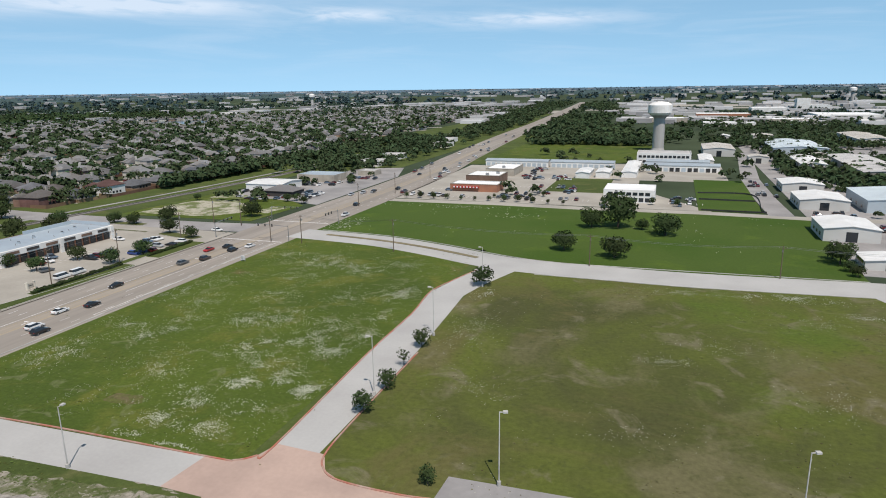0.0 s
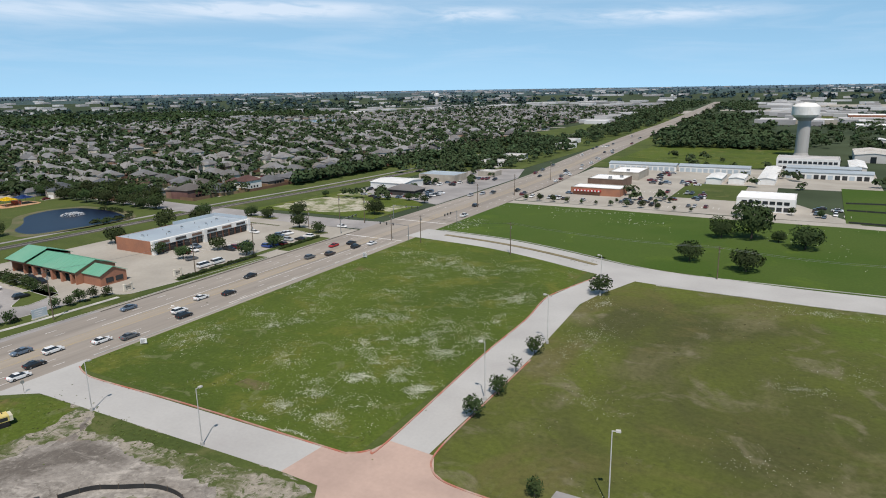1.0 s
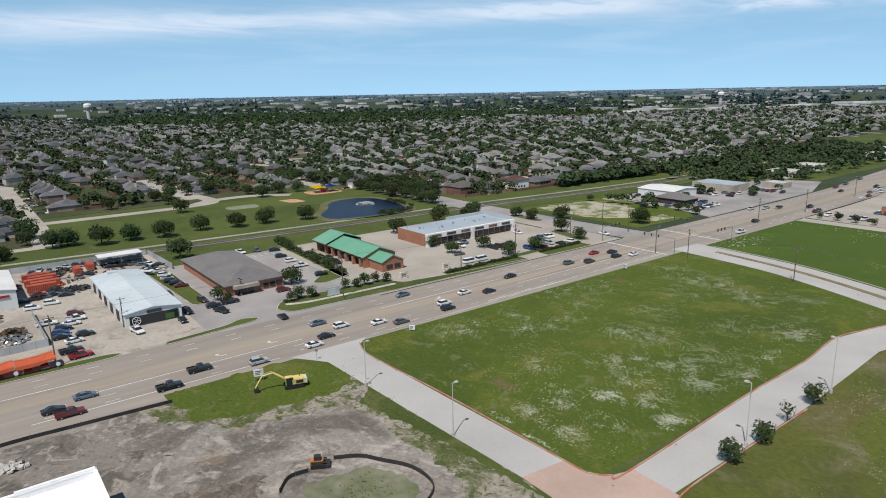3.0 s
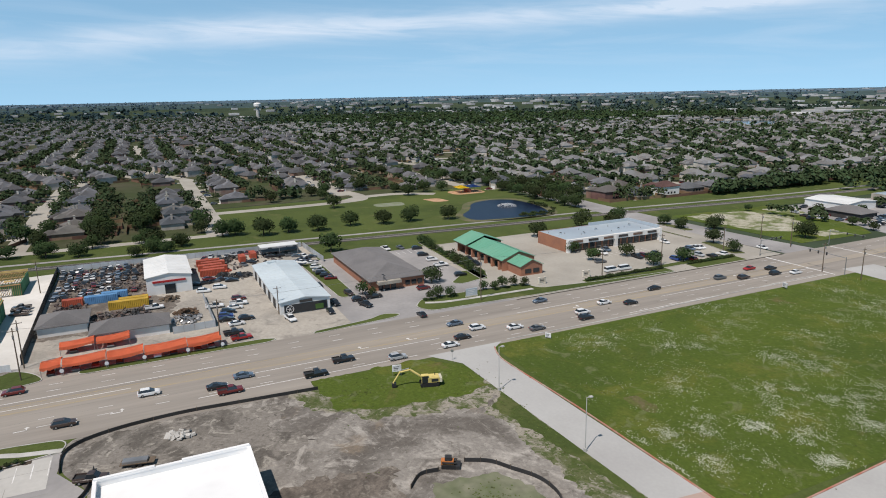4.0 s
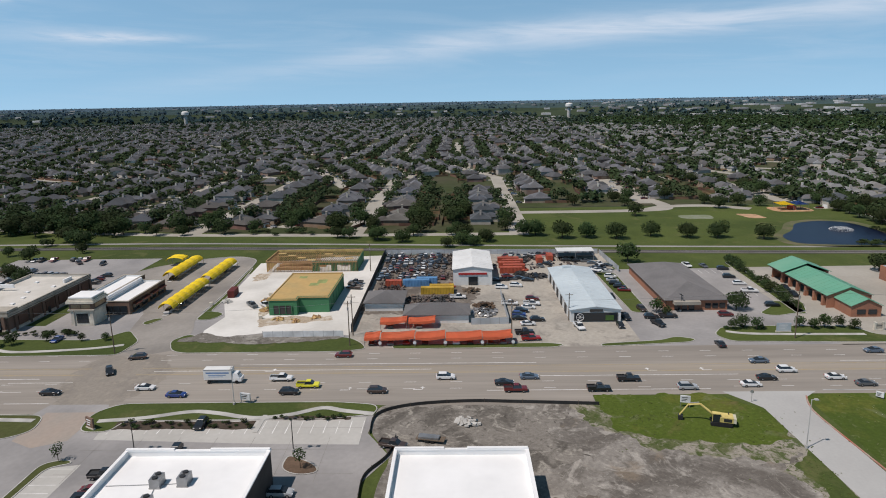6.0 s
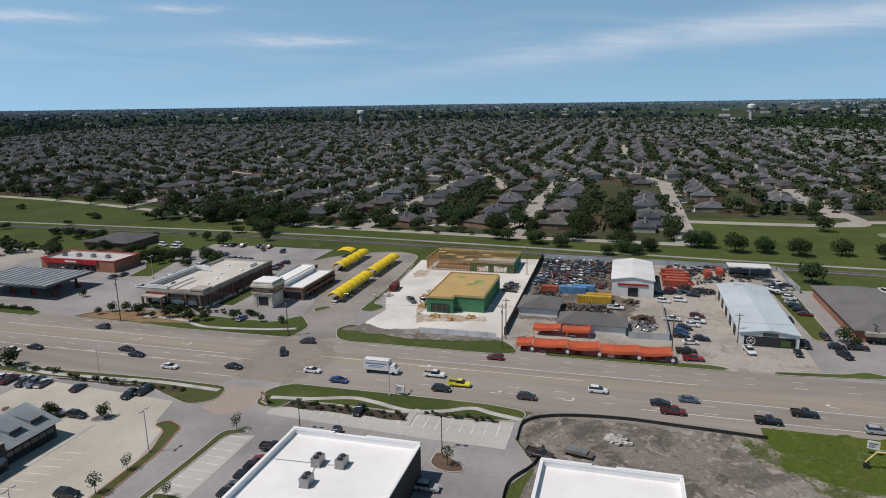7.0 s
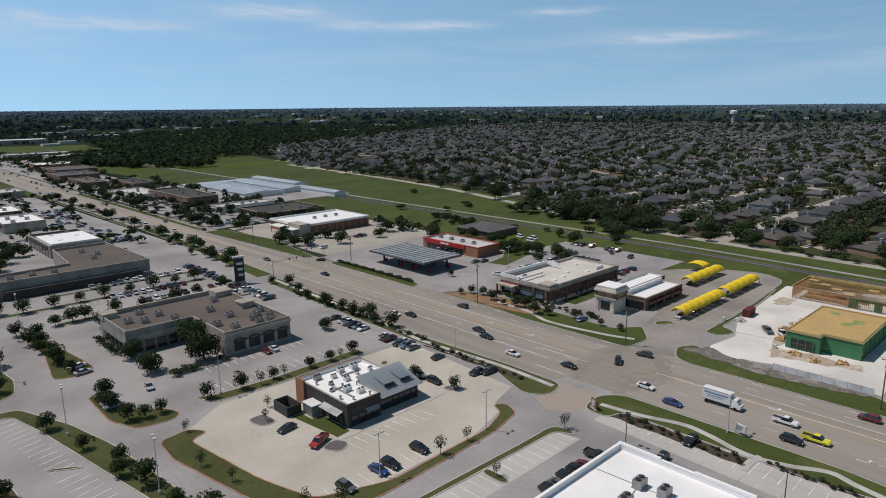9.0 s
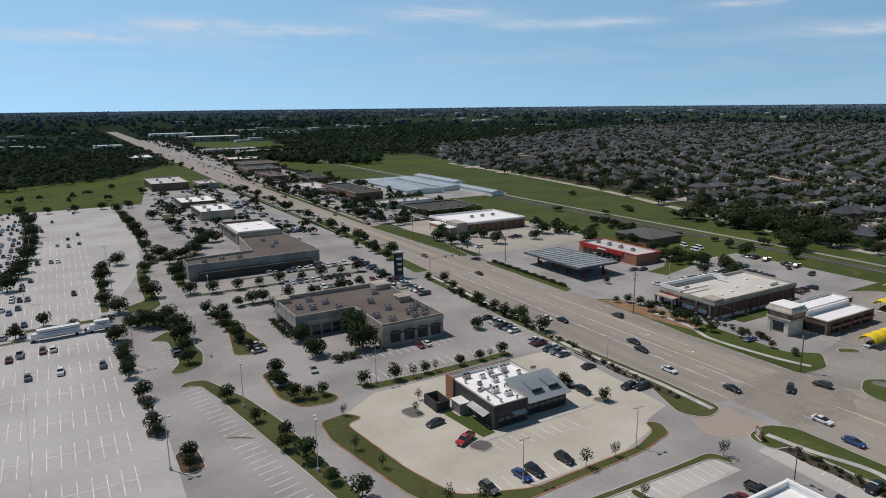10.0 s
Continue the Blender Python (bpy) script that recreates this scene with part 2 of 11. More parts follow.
WEEDY = layered("weedy_earth_edge", (0.26, 0.235, 0.195), [(0.10, 0.44, 0.58, (0.075, 0.090, 0.030), 0.9, 1.2), (0.35, 0.50, 0.60, (0.060, 0.082, 0.024), 0.9, 1.0), (0.9, 0.56, 0.66, (0.30, 0.275, 0.23), 0.7, 0.6), (1.6, 0.55, 0.65, (0.055, 0.075, 0.022), 0.7, 0.4)], 1.3, 0.3, bump=0.6)
BROWN_GRASS = layered("brown_grass", (0.090, 0.098, 0.030), [(0.25, 0.42, 0.60, (0.120, 0.095, 0.055), 0.85, 1.0), (0.8, 0.50, 0.64, (0.075, 0.095, 0.022), 0.9, 0.6)], 1.2, 0.3)
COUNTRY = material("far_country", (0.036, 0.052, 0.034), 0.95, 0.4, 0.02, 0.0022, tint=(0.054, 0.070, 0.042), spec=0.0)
GRAVEL = material("rail_ballast", (0.20, 0.185, 0.17), 0.95, 0.3, 2.0, 0.05)
MULCH = material("mulch", (0.16, 0.105, 0.07), 0.95, 0.3, 1.5, 0.2)
ROOF_WHITE = material("white_roof_membrane", (0.78, 0.78, 0.77), 0.7, 0.05, 0.4, 0.08, tint=(0.70, 0.70, 0.69))
ROOF_GREY = material("grey_roof_membrane", (0.50, 0.49, 0.47), 0.8, 0.08, 0.4, 0.1, tint=(0.40, 0.39, 0.38))
ROOF_DARK = material("dark_gravel_roof", (0.085, 0.078, 0.068), 0.95, 0.15, 1.0, 0.06, tint=(0.11, 0.098, 0.082))
ROOF_TAN = material("tan_gravel_roof", (0.215, 0.170, 0.138), 0.95, 0.14, 1.0, 0.06, tint=(0.17, 0.135, 0.11))
ROOF_BLUE = material("pale_blue_metal_roof", (0.46, 0.52, 0.55), 0.45, 0.08, 0.3, 0.06, metal=0.3, tint=(0.40, 0.45, 0.49))
ROOF_GREEN = material("green_metal_roof", (0.11, 0.31, 0.21), 0.5, 0.08, 0.3, 0.1, tint=(0.15, 0.33, 0.23))
ROOF_PALE = material("pale_painted_metal_roof", (0.54, 0.605, 0.625), 0.5, 0.08, 0.3, 0.05, metal=0.1, tint=(0.46, 0.52, 0.545))
SHED_TAN = material("pale_metal_siding", (0.52, 0.51, 0.48), 0.6, 0.06, 0.4, 0.1, tint=(0.44, 0.43, 0.40))
ROOF_WORN = material("worn_pale_metal_roof", (0.50, 0.48, 0.44), 0.6, 0.12, 0.3, 0.05, tint=(0.40, 0.37, 0.33), streak=(1, 1, 1))
SHINGLE = material("grey_shingle", (0.158, 0.150, 0.148), 0.95, 0.2, 2.0, 0.15, tint=(0.130, 0.124, 0.122))
SHINGLE_MIX = material("house_shingle", (0.122, 0.124, 0.133), 0.95, 0.15, 1.0, 0.1, island=0.40, tint=(0.106, 0.101, 0.100))
BRICK = material("red_brick", (0.35, 0.155, 0.092), 0.9, 0.2, 3.0, 0.2, tint=(0.28, 0.13, 0.085))
BRICK_BROWN = material("brown_brick", (0.185, 0.118, 0.088), 0.9, 0.2, 3.0, 0.2)
BRICK_MIX = material("house_brick", (0.25, 0.195, 0.16), 0.9, 0.2, 2.0, 0.2, island=0.35, tint=(0.24, 0.15, 0.11))
STUCCO = material("tan_stucco", (0.40, 0.36, 0.30), 0.9, 0.08, 1.0, 0.2)
STUCCO_GREY = material("grey_stucco", (0.33, 0.305, 0.27), 0.9, 0.08, 1.0, 0.2)
STONE = material("pale_limestone", (0.64, 0.585, 0.49), 0.9, 0.15, 1.5, 0.3)
WALL_WHITE = material("white_wall_paint", (0.72, 0.71, 0.68), 0.75, 0.06, 0.6, 0.2, tint=(0.62, 0.61, 0.58))
WALL_DARK = material("charcoal_wall", (0.06, 0.055, 0.052), 0.8, 0.15, 1.0, 0.2)
METAL_WHITE = material("white_metal_siding", (0.68, 0.68, 0.66), 0.5, 0.05, 0.5, 0.1, tint=(0.60, 0.60, 0.58))
METAL_GREY = material("galvanised_steel", (0.36, 0.36, 0.36), 0.45, 0.1, 1.0, 0.3, metal=0.6)
METAL_DARK = material("dark_steel", (0.05, 0.05, 0.05), 0.5, 0.1, 1.0, 0.3, metal=0.3)
WOOD_POLE = material("weathered_timber", (0.14, 0.105, 0.075), 0.9, 0.2, 3.0, 0.5)
WOOD_FRAME = material("raw_lumber", (0.46, 0.29, 0.135), 0.85, 0.2, 2.0, 0.4, island=0.2)
OSB = material("osb_sheathing", (0.47, 0.31, 0.125), 0.9, 0.15, 0.8, 0.12, tint=(0.40, 0.29, 0.13))
GREEN_SHEATH = material("green_sheathing", (0.055, 0.20, 0.095), 0.85, 0.12, 0.6, 0.15, tint=(0.045, 0.16, 0.08))
ORANGE = material("orange_fabric", (0.80, 0.21, 0.10), 0.8, 0.1, 0.8, 0.2, tint=(0.70, 0.17, 0.08))
YELLOW = material("yellow_fabric", (0.80, 0.56, 0.02), 0.7, 0.06, 0.8, 0.2, tint=(0.72, 0.50, 0.02))
RED_SIGN = material("red_fascia", (0.45, 0.03, 0.03), 0.6, 0.05, 0.8, 0.2)
WATER = material("pond_water", (0.007, 0.012, 0.030), 0.28, 0.3, 0.3, 0.03, spec=0.05)
TRUNK = material("bark", (0.10, 0.075, 0.055), 0.95, 0.25, 4.0, 0.5)
LEAF = material("leaves", (0.043, 0.066, 0.022), 0.85, 0.25, 1.2, 0.15, per_object=0.28, tint=(0.032, 0.051, 0.018), spec=0.15)
GARDEN_LEAF = material("garden_leaves", (0.057, 0.084, 0.039), 0.9, 0.2, 0.3, 0.01, island=0.35, tint=(0.042, 0.067, 0.032), spec=0.05)
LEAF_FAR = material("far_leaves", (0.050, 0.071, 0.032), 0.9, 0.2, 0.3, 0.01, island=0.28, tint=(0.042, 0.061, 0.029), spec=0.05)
for m in (LEAF_FAR, LEAF):
    # leaves hang every way: shade them about as the crown's upper side
    nn, nl = m.node_tree.nodes, m.node_tree.links
    ng, na = nn.new("ShaderNodeNewGeometry"), nn.new("ShaderNodeVectorMath")
    na.operation = "MULTIPLY_ADD"
    nl.new(ng.outputs["Normal"], na.inputs[0])
    na.inputs[1].default_value, na.inputs[2].default_value = (0.8, 0.8, 0.8), (0, 0, 0.22)
    nb = nn.new("ShaderNodeVectorMath")
    nb.operation = "NORMALIZE"
    nl.new(na.outputs[0], nb.inputs[0])
    nl.new(nb.outputs[0], nn["Principled BSDF"].inputs["Normal"])
FLOWER = material("white_wildflowers", (0.56, 0.57, 0.46), 0.9, 0.2, 2.0, 0.3, island=0.2)
GLASS = glass_dark("window_glass")
CLEAR_WHITE = material("plain_white_plastic", (0.75, 0.75, 0.74), 0.5, 0.03, 1.0, 0.3)


# ---- building helpers ----
def part(name, bm, mat, parent=None, label="", smooth=False):
    """Links a bmesh as one mesh object under a thing or a part."""
    me = bpy.data.meshes.new(name)
    bm.to_mesh(me)
    bm.free()
    for m in mat if isinstance(mat, (list, tuple)) else [mat]:
        me.materials.append(m)
    if smooth:
        me.shade_smooth()
    ob = new(name, me)
    ob.parent = parent
    return tagged(ob, label)


def raw(name, verts, faces, mat, parent=None, label="", normals=None):
    """A mesh object straight from vertices and faces."""
    me = bpy.data.meshes.new(name)
    me.from_pydata(verts, [], faces)
    if normals is not None:
        me.shade_smooth()
        me.normals_split_custom_set_from_vertices(normals)
    for m in mat if isinstance(mat, (list, tuple)) else [mat]:
        me.materials.append(m)
    ob = new(name, me)
    ob.parent = parent
    return tagged(ob, label)


def thing(name, label, category, x=0, y=0, z=0, rz=0, group="", kind=""):
    ob = new(name)
    ob.matrix_world = pose(x, y, z, 0, 0, rz)
    ob.empty_display_size = 0.2
    return tagged(ob, label, category, group, kind)


def box(bm, x0, x1, y0, y1, z0, z1, mi=0):
    v = [bm.verts.new((x, y, z)) for z in (z0, z1) for y in (y0, y1) for x in (x0, x1)]
    for q in ((0, 2, 3, 1), (4, 5, 7, 6), (0, 1, 5, 4), (2, 6, 7, 3), (0, 4, 6, 2), (1, 3, 7, 5)):
        bm.faces.new([v[i] for i in q]).material_index = mi
    return v


def boxes(*bs):
    bm = bmesh.new()
    for b in bs:
        box(bm, *b)
    return bm


def prism(pts, z0, z1, bm=None):
    bm = bm or bmesh.new()
    lo = [bm.verts.new((x, y, z0)) for x, y in pts]
    hi = [bm.verts.new((x, y, z1)) for x, y in pts]
    area = sum(a[0] * b[1] - b[0] * a[1] for a, b in zip(pts, pts[1:] + pts[:1]))
    if area < 0:
        lo.reverse(), hi.reverse()
    bm.faces.new(hi), bm.faces.new(lo[::-1])
    for i in range(len(lo)):
        j = (i + 1) % len(lo)
        bm.faces.new((lo[i], lo[j], hi[j], hi[i]))
    return bm


def cyl(bm, x, y, z0, z1, r0, r1=None, n=8, mi=0):
    r1 = r0 if r1 is None else r1
    lo = [bm.verts.new((x + r0 * math.cos(k * math.tau / n), y + r0 * math.sin(k * math.tau / n), z0)) for k in range(n)]
    hi = [bm.verts.new((x + r1 * math.cos(k * math.tau / n), y + r1 * math.sin(k * math.tau / n), z1)) for k in range(n)]
    for k in range(n):
        bm.faces.new((lo[k], lo[(k + 1) % n], hi[(k + 1) % n], hi[k])).material_index = mi
    bm.faces.new(hi).material_index = mi
    bm.faces.new(lo[::-1]).material_index = mi


def rod(bm, a, b, r, n=5):
    a, b = Vector(a), Vector(b)
    q = (b - a).to_track_quat("Z", "Y").to_matrix()
    ring = [[bm.verts.new(p + q @ Vector((r * math.cos(k * math.tau / n), r * math.sin(k * math.tau / n), 0))) for k in range(n)] for p in (a, b)]
    for k in range(n):
        bm.faces.new((ring[0][k], ring[0][(k + 1) % n], ring[1][(k + 1) % n], ring[1][k]))
    bm.faces.new(ring[1]), bm.faces.new(ring[0][::-1])


def smooth_line(pts, closed=False, steps=6):
    """A rounded polyline through the given corners (Catmull-Rom)."""
    out, n = [], len(pts)
    for i in range(n if closed else n - 1):
        p = [Vector(pts[(i + k) % n] if closed else pts[min(max(i + k, 0), n - 1)]) for k in (-1, 0, 1, 2)]
        for s in range(steps):
            u = s / steps
            out.append(tuple(0.5 * (2 * p[1] + (p[2] - p[0]) * u + (2 * p[0] - 5 * p[1] + 4 * p[2] - p[3]) * u * u
                                    + (3 * p[1] - p[0] - 3 * p[2] + p[3]) * u ** 3)))
    return out if closed else out + [tuple(pts[-1])]


def round_corners(pts, r, steps=4):
    """The polygon with its corners cut round to about radius r."""
    out, n = [], len(pts)
    for i in range(n):
        p, a, b = Vector(pts[i]), Vector(pts[i - 1]), Vector(pts[(i + 1) % n])
        ra, rb = min(r, (a - p).length * 0.48), min(r, (b - p).length * 0.48)
        s, e = p + (a - p).normalized() * ra, p + (b - p).normalized() * rb
        for k in range(steps + 1):
            u = k / steps
            out.append(tuple(s * (1 - u) ** 2 + p * 2 * u * (1 - u) + e * u * u))
    return out


def ribbon(line, left, right, z0, z1, bm=None):
    """A slab that follows a line, between two offsets to its left."""
    bm = bm or bmesh.new()
    rows = []
    for i, p in enumerate(line):
        a, b = Vector(line[max(i - 1, 0)]), Vector(line[min(i + 1, len(line) - 1)])
        d = (b - a).normalized()
        nrm = Vector((-d.y, d.x))
        l, r = Vector(p) + nrm * left, Vector(p) + nrm * right
        rows.append([bm.verts.new((*q, z)) for q, z in ((l, z0), (l, z1), (r, z1), (r, z0))])
    for a, b in zip(rows, rows[1:]):
        for k in range(4):
            bm.faces.new((a[k], a[(k + 1) % 4], b[(k + 1) % 4], b[k]))
    bm.faces.new(rows[0][::-1]), bm.faces.new(rows[-1])
    return bm


def ring_ribbon(pts, width, z0, z1):
    """A closed kerb of the given width along the inside of a polygon."""
    bm = bmesh.new()
    n = len(pts)
    area = sum(a[0] * b[1] - b[0] * a[1] for a, b in zip(pts, pts[1:] + pts[:1]))
    rows = []
    for i, p in enumerate(pts):
        d = (Vector(pts[(i + 1) % n]) - Vector(pts[i - 1])).normalized()
        nrm = Vector((-d.y, d.x)) * (1 if area > 0 else -1)
        q = Vector(p) + nrm * width
        rows.append([bm.verts.new((*w, z)) for w, z in ((p, z0), (p, z1), (q, z1), (q, z0))])
    for i in range(n):
        a, b = rows[i], rows[(i + 1) % n]
        for k in range(4):
            bm.faces.new((a[k], b[k], b[(k + 1) % 4], a[(k + 1) % 4]))
    bmesh.ops.recalc_face_normals(bm, faces=bm.faces[:])
    return bm


def slab(name, pts, z, mat, label, category="pavement", kind="structure"):
    return tagged(part(name, prism(pts, -0.3, z), mat), label, category, kind=kind)


def rect(x0, x1, y0, y1):
    return [(x0, y0), (x1, y0), (x1, y1), (x0, y1)]


def ragged(pts, step=1.6, amount=1.0, seed=0.0):
    """A polygon with its edges frayed, as of earth or weeds."""
    out = []
    for a, b in zip(pts, pts[1:] + pts[:1]):
        a, b = Vector(a), Vector(b)
        n = max(1, int((b - a).length / step))
        side = Vector((-(b - a).y, (b - a).x)).normalized()
        for k in range(n):
            p = a.lerp(b, k / n)
            f = noise.noise((p.x * 0.22, p.y * 0.22, seed)) + 0.7 * noise.noise((p.x * 0.7, p.y * 0.7, seed + 4))
            out.append(tuple(p + side * f * amount))
    return out


def planting(pts, mat=None, r=2.0, top=0.13, label="kerbed island planted with mown grass", kerb=None, name="kerbed_island", group="kerbed islands"):
    """A raised bed inside a concrete kerb."""
    outline = round_corners(pts, r)
    th = thing(name, label, "traffic island", group=group, kind="structure")
    part("bed", prism(outline, -0.2, top), mat or GRASS_ISLAND, th)
    part("kerb", ring_ribbon(outline, 0.25, -0.2, top + 0.04), kerb or KERB, th, "poured concrete kerb")
    return th

# ---- ground ----
def disc(r, z, n=96):
    bm = bmesh.new()
    bm.faces.new([bm.verts.new((r * math.cos(k * math.tau / n), r * math.sin(k * math.tau / n), z)) for k in range(n)])
    return bm


FLAT = 2600.0      # the country is flat up to here, then bent upwards to look like a longer plain


def far_scale(r):
    """How many times further off the country seems at this distance than it lies."""
    return math.exp(2.494 * max(0.0, r - FLAT) / 2100.0) * FLAT / r if r > FLAT else 1.0


def rise_of(x, y):
    """Height of the land: level near by, raised far off to fit the camera's horizon."""
    r = math.hypot(x, y)
    if r <= FLAT:
        return 0.0
    a = math.atan2(y, x)
    crest = 1.0 - 0.14 * math.sin(a) + 0.03 * noise.noise((math.cos(a) * 3, math.sin(a) * 3, 0)) + 0.012 * noise.noise((math.cos(a) * 30, math.sin(a) * 30, 2))
    return 67.0 * (1 - 1 / far_scale(min(r, 4700))) * crest


def land_ring(radii, n=180):
    """A ring of land between the first and the last radius."""
    bm = bmesh.new()
    rows = [[bm.verts.new((r * math.cos(k * math.tau / n), r * math.sin(k * math.tau / n), rise_of(r * math.cos(k * math.tau / n), r * math.sin(k * math.tau / n)) - 0.12)) for k in range(n)] for r in radii]
    for p, q in zip(rows, rows[1:]):
        for k in range(n):
            bm.faces.new((p[k], q[k], q[(k + 1) % n], p[(k + 1) % n]))
    return bm


tagged(part("ground", disc(FLAT, -0.12, 180), COUNTRY), "open country of woods and grass round the town", "ground", kind="structure")
# Distance haze is painted into these two land colours as a blue tint.
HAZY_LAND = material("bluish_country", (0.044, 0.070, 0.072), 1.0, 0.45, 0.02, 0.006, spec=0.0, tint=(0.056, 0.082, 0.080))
FAR_HAZE_LAND = material("blue_green_country", (0.068, 0.105, 0.132), 1.0, 0.3, 0.02, 0.005, spec=0.0, tint=(0.080, 0.118, 0.146))
tagged(part("ground", land_ring([FLAT, 2800, 3000, 3200]), COUNTRY, smooth=True), "woods and fields on land raised to fit the camera's horizon", "ground", kind="structure")
tagged(part("ground", land_ring([3200, 3400, 3600, 3850]), HAZY_LAND, smooth=True), "far woods and fields with haze painted into their colour", "ground", kind="structure")
tagged(part("backdrop", land_ring([3850, 4100, 4400, 4700, 4930]), FAR_HAZE_LAND, smooth=True), "low wooded land at the horizon with blue haze painted in", "hills", kind="structure")

slab("turn_lane", [(-147, 31), (-140.6, 31), (-140.4, -17), (-142.4, -30), (-142.6, -80), (-137.6, -86), (-137.3, -97), (-137.1, -116), (-136, -134), (-135, -152), (-138, -182), (-141, -250), (-146, -330), (-147, -330)], 0.052, CONCRETE, "concrete turn lane along the main road", "road")
slab("verge_grass", rect(-142, -126, -330, -100), 0.045, GRASS, "mown grass strip beside the road", "grass")
slab("roadside_grass", [(-282, 430), (-198, 430), (-205, 830), (-235, 1290), (-285, 1290)], 0.01, GRASS, "mown grass between railway and road", "grass")
slab("roadside_grass", [(-160, 505), (-150, 505), (-10, 545), (-10, 700), (-178, 830), (-208, 1280), (-214, 1280), (-186, 830)], 0.012, GRASS, "mown grass beside the road", "grass")
slab("west_lot", rect(-262, -175, -272, -30), 0.02, CONCRETE_LOT, "concrete apron between shops and road", "parking lot")
slab("verge_grass", rect(-147, -30, -22, 236), 0.008, GRASS, "grass round the lanes and the building site", "grass")
# grass sheets, lots and streets; each sheet lies a little above the one below it
slab("meadow", rect(-146, -64, 80, 232), 0.03, GRASS_FIELD, "meadow of green grass with patches of white wildflowers", "meadow")
slab("dry_field", rect(-55, 62, 79.5, 208), 0.03, GRASS_DRY, "rough field of thin grass with brown and grey patches", "field")
slab("green_field", [(-148, 331), (-148, 247), (-108, 243), (-80, 235), (-57, 226), (-20, 220), (60, 222), (60, 331)], 0.03, GRASS_DARK, "lush dark green field crossed by a power line", "field")
slab("east_grass", rect(62, 400, 60, 208), 0.02, GRASS, "rough grass at the edge of the lots", "grass")
slab("rail_corridor", [(-345, 1500), (-255, 1500), (-255, -1400), (-560, -1400), (-470, -760), (-452, -600), (-425, -420), (-380, -262), (-345, -100)], 0.0, GRASS, "long mown grass strip along a railway line", "grass")
slab("park_lawn", rect(-420, -290, 28, 228), 0.01, GRASS, "park lawn beside a pond", "lawn")

# main road, straight for kilometres
ROAD = [(-166, -2600), (-160, -1200), (-157.5, -600), (-159, -420), (-161, -250), (-161, 230), (-163, 420), (-176, 560), (-197, 830), (-225, 1280), (-330, 2600)]
ROAD_LINE = smooth_line(ROAD, steps=10)
tagged(part("road", ribbon(ROAD_LINE, 15.7, -15.7, -0.3, 0.05), CONCRETE), "wide seven-lane concrete road with worn tyre tracks", "road", kind="structure")

tagged(part("turn_strip", ribbon([p for p in ROAD_LINE if -900 < p[1] < 700], 1.7, -2.3, 0.0, 0.054), material("tan_strip", (0.325, 0.282, 0.228), 0.9, 0.14, 1.1, 0.14, tint=(0.275, 0.24, 0.198), streak=(1, 0.05, 1))), "tan middle turn lane of the road", "road", kind="structure")


def lane_marks():
    """White lane dashes, solid edge lines of the turn bays and the yellow median lines."""
    bm = bmesh.new()
    y = -900.0
    while y < 700:
        if not (-100 < y < -86 or 222 < y < 260):
            c = np.interp(y, [p[1] for p in ROAD_LINE], [p[0] for p in ROAD_LINE])
            for k in (-11.7, -7.8, 7.6, 11.4):
                box(bm, c + k - 0.07, c + k + 0.07, y, y + 3.0, 0.05, 0.062)
        y += 11.5
    for x, y0, y1 in ((-161.4, -82, -8), (-154.6, -117, -100), (-142.7, -110, -99), (-165.3, -60, 20), (-156.6, 20, 70), (-164.8, 100, 180), (-156.8, 150, 222), (-148.2, 60, 6), (-148.6, 130, 220), (-157, -250, -110), (-149.2, -250, -110), (-165, -200, -130)):
        box(bm, x - 0.10, x + 0.10, min(y0, y1), max(y0, y1), 0.05, 0.062)
    for y in (221.5, 260.0):
        box(bm, -176, -147, y, y + 0.6, 0.05, 0.062)
    return bm


def median_marks():
    bm = bmesh.new()
    for y0, y1 in ((-900, -100), (-86, 222), (262, 650)):
        y = y0
        while y < y1:
            e = min(y + 40, y1)
            c0, c1 = (np.interp(v, [p[1] for p in ROAD_LINE], [p[0] for p in ROAD_LINE]) for v in (y, e))
            for k in (-2.35, 1.75):
                for w in (-0.16, 0.16):
                    v = [bm.verts.new(q) for q in ((c0 + k + w - 0.06, y, 0.064), (c0 + k + w + 0.06, y, 0.064), (c1 + k + w + 0.06, e, 0.064), (c1 + k + w - 0.06, e, 0.064))]
                    bm.faces.new(v)
            y = e
    return bm


def arrow_marks():
    """Turn arrows painted in the middle lane."""
    bm = bmesh.new()
    for x, y, s in ((-160.8, -66, 1), (-160.8, -52, 1), (-159.4, 48, -1), (-159.4, 62, -1), (-160.8, 118, 1), (-160.8, -128, 1), (-160.8, -146, 1), (-162, 190, -1), (-149, -30, 1), (-149, -12, 1)):
        box(bm, x - 0.12, x + 0.12, y, y + 2.4, 0.064, 0.07)
        box(bm, x - 0.9, x + 0.12, y + (2.2 if s > 0 else 0), y + (2.45 if s > 0 else 0.25), 0.064, 0.07)
        v = [bm.verts.new((x + dx, y + dy + (2.3 if s > 0 else 0.1), 0.071)) for dx, dy in ((-0.9, -0.6), (-0.9, 0.6), (-1.7, 0))]
        bm.faces.new(v)
    return bm


tagged(part("lane_marking", lane_marks(), PAINT_WHITE), "worn white lane dashes and stop lines", "road marking", kind="stuff")
tagged(part("median_marking", median_marks(), PAINT_YELLOW), "faded double yellow lines of the middle turn lane", "road marking", kind="stuff")
tagged(part("turn_arrow", arrow_marks(), PAINT_WHITE), "white turn arrows painted on the road", "road marking", kind="stuff")

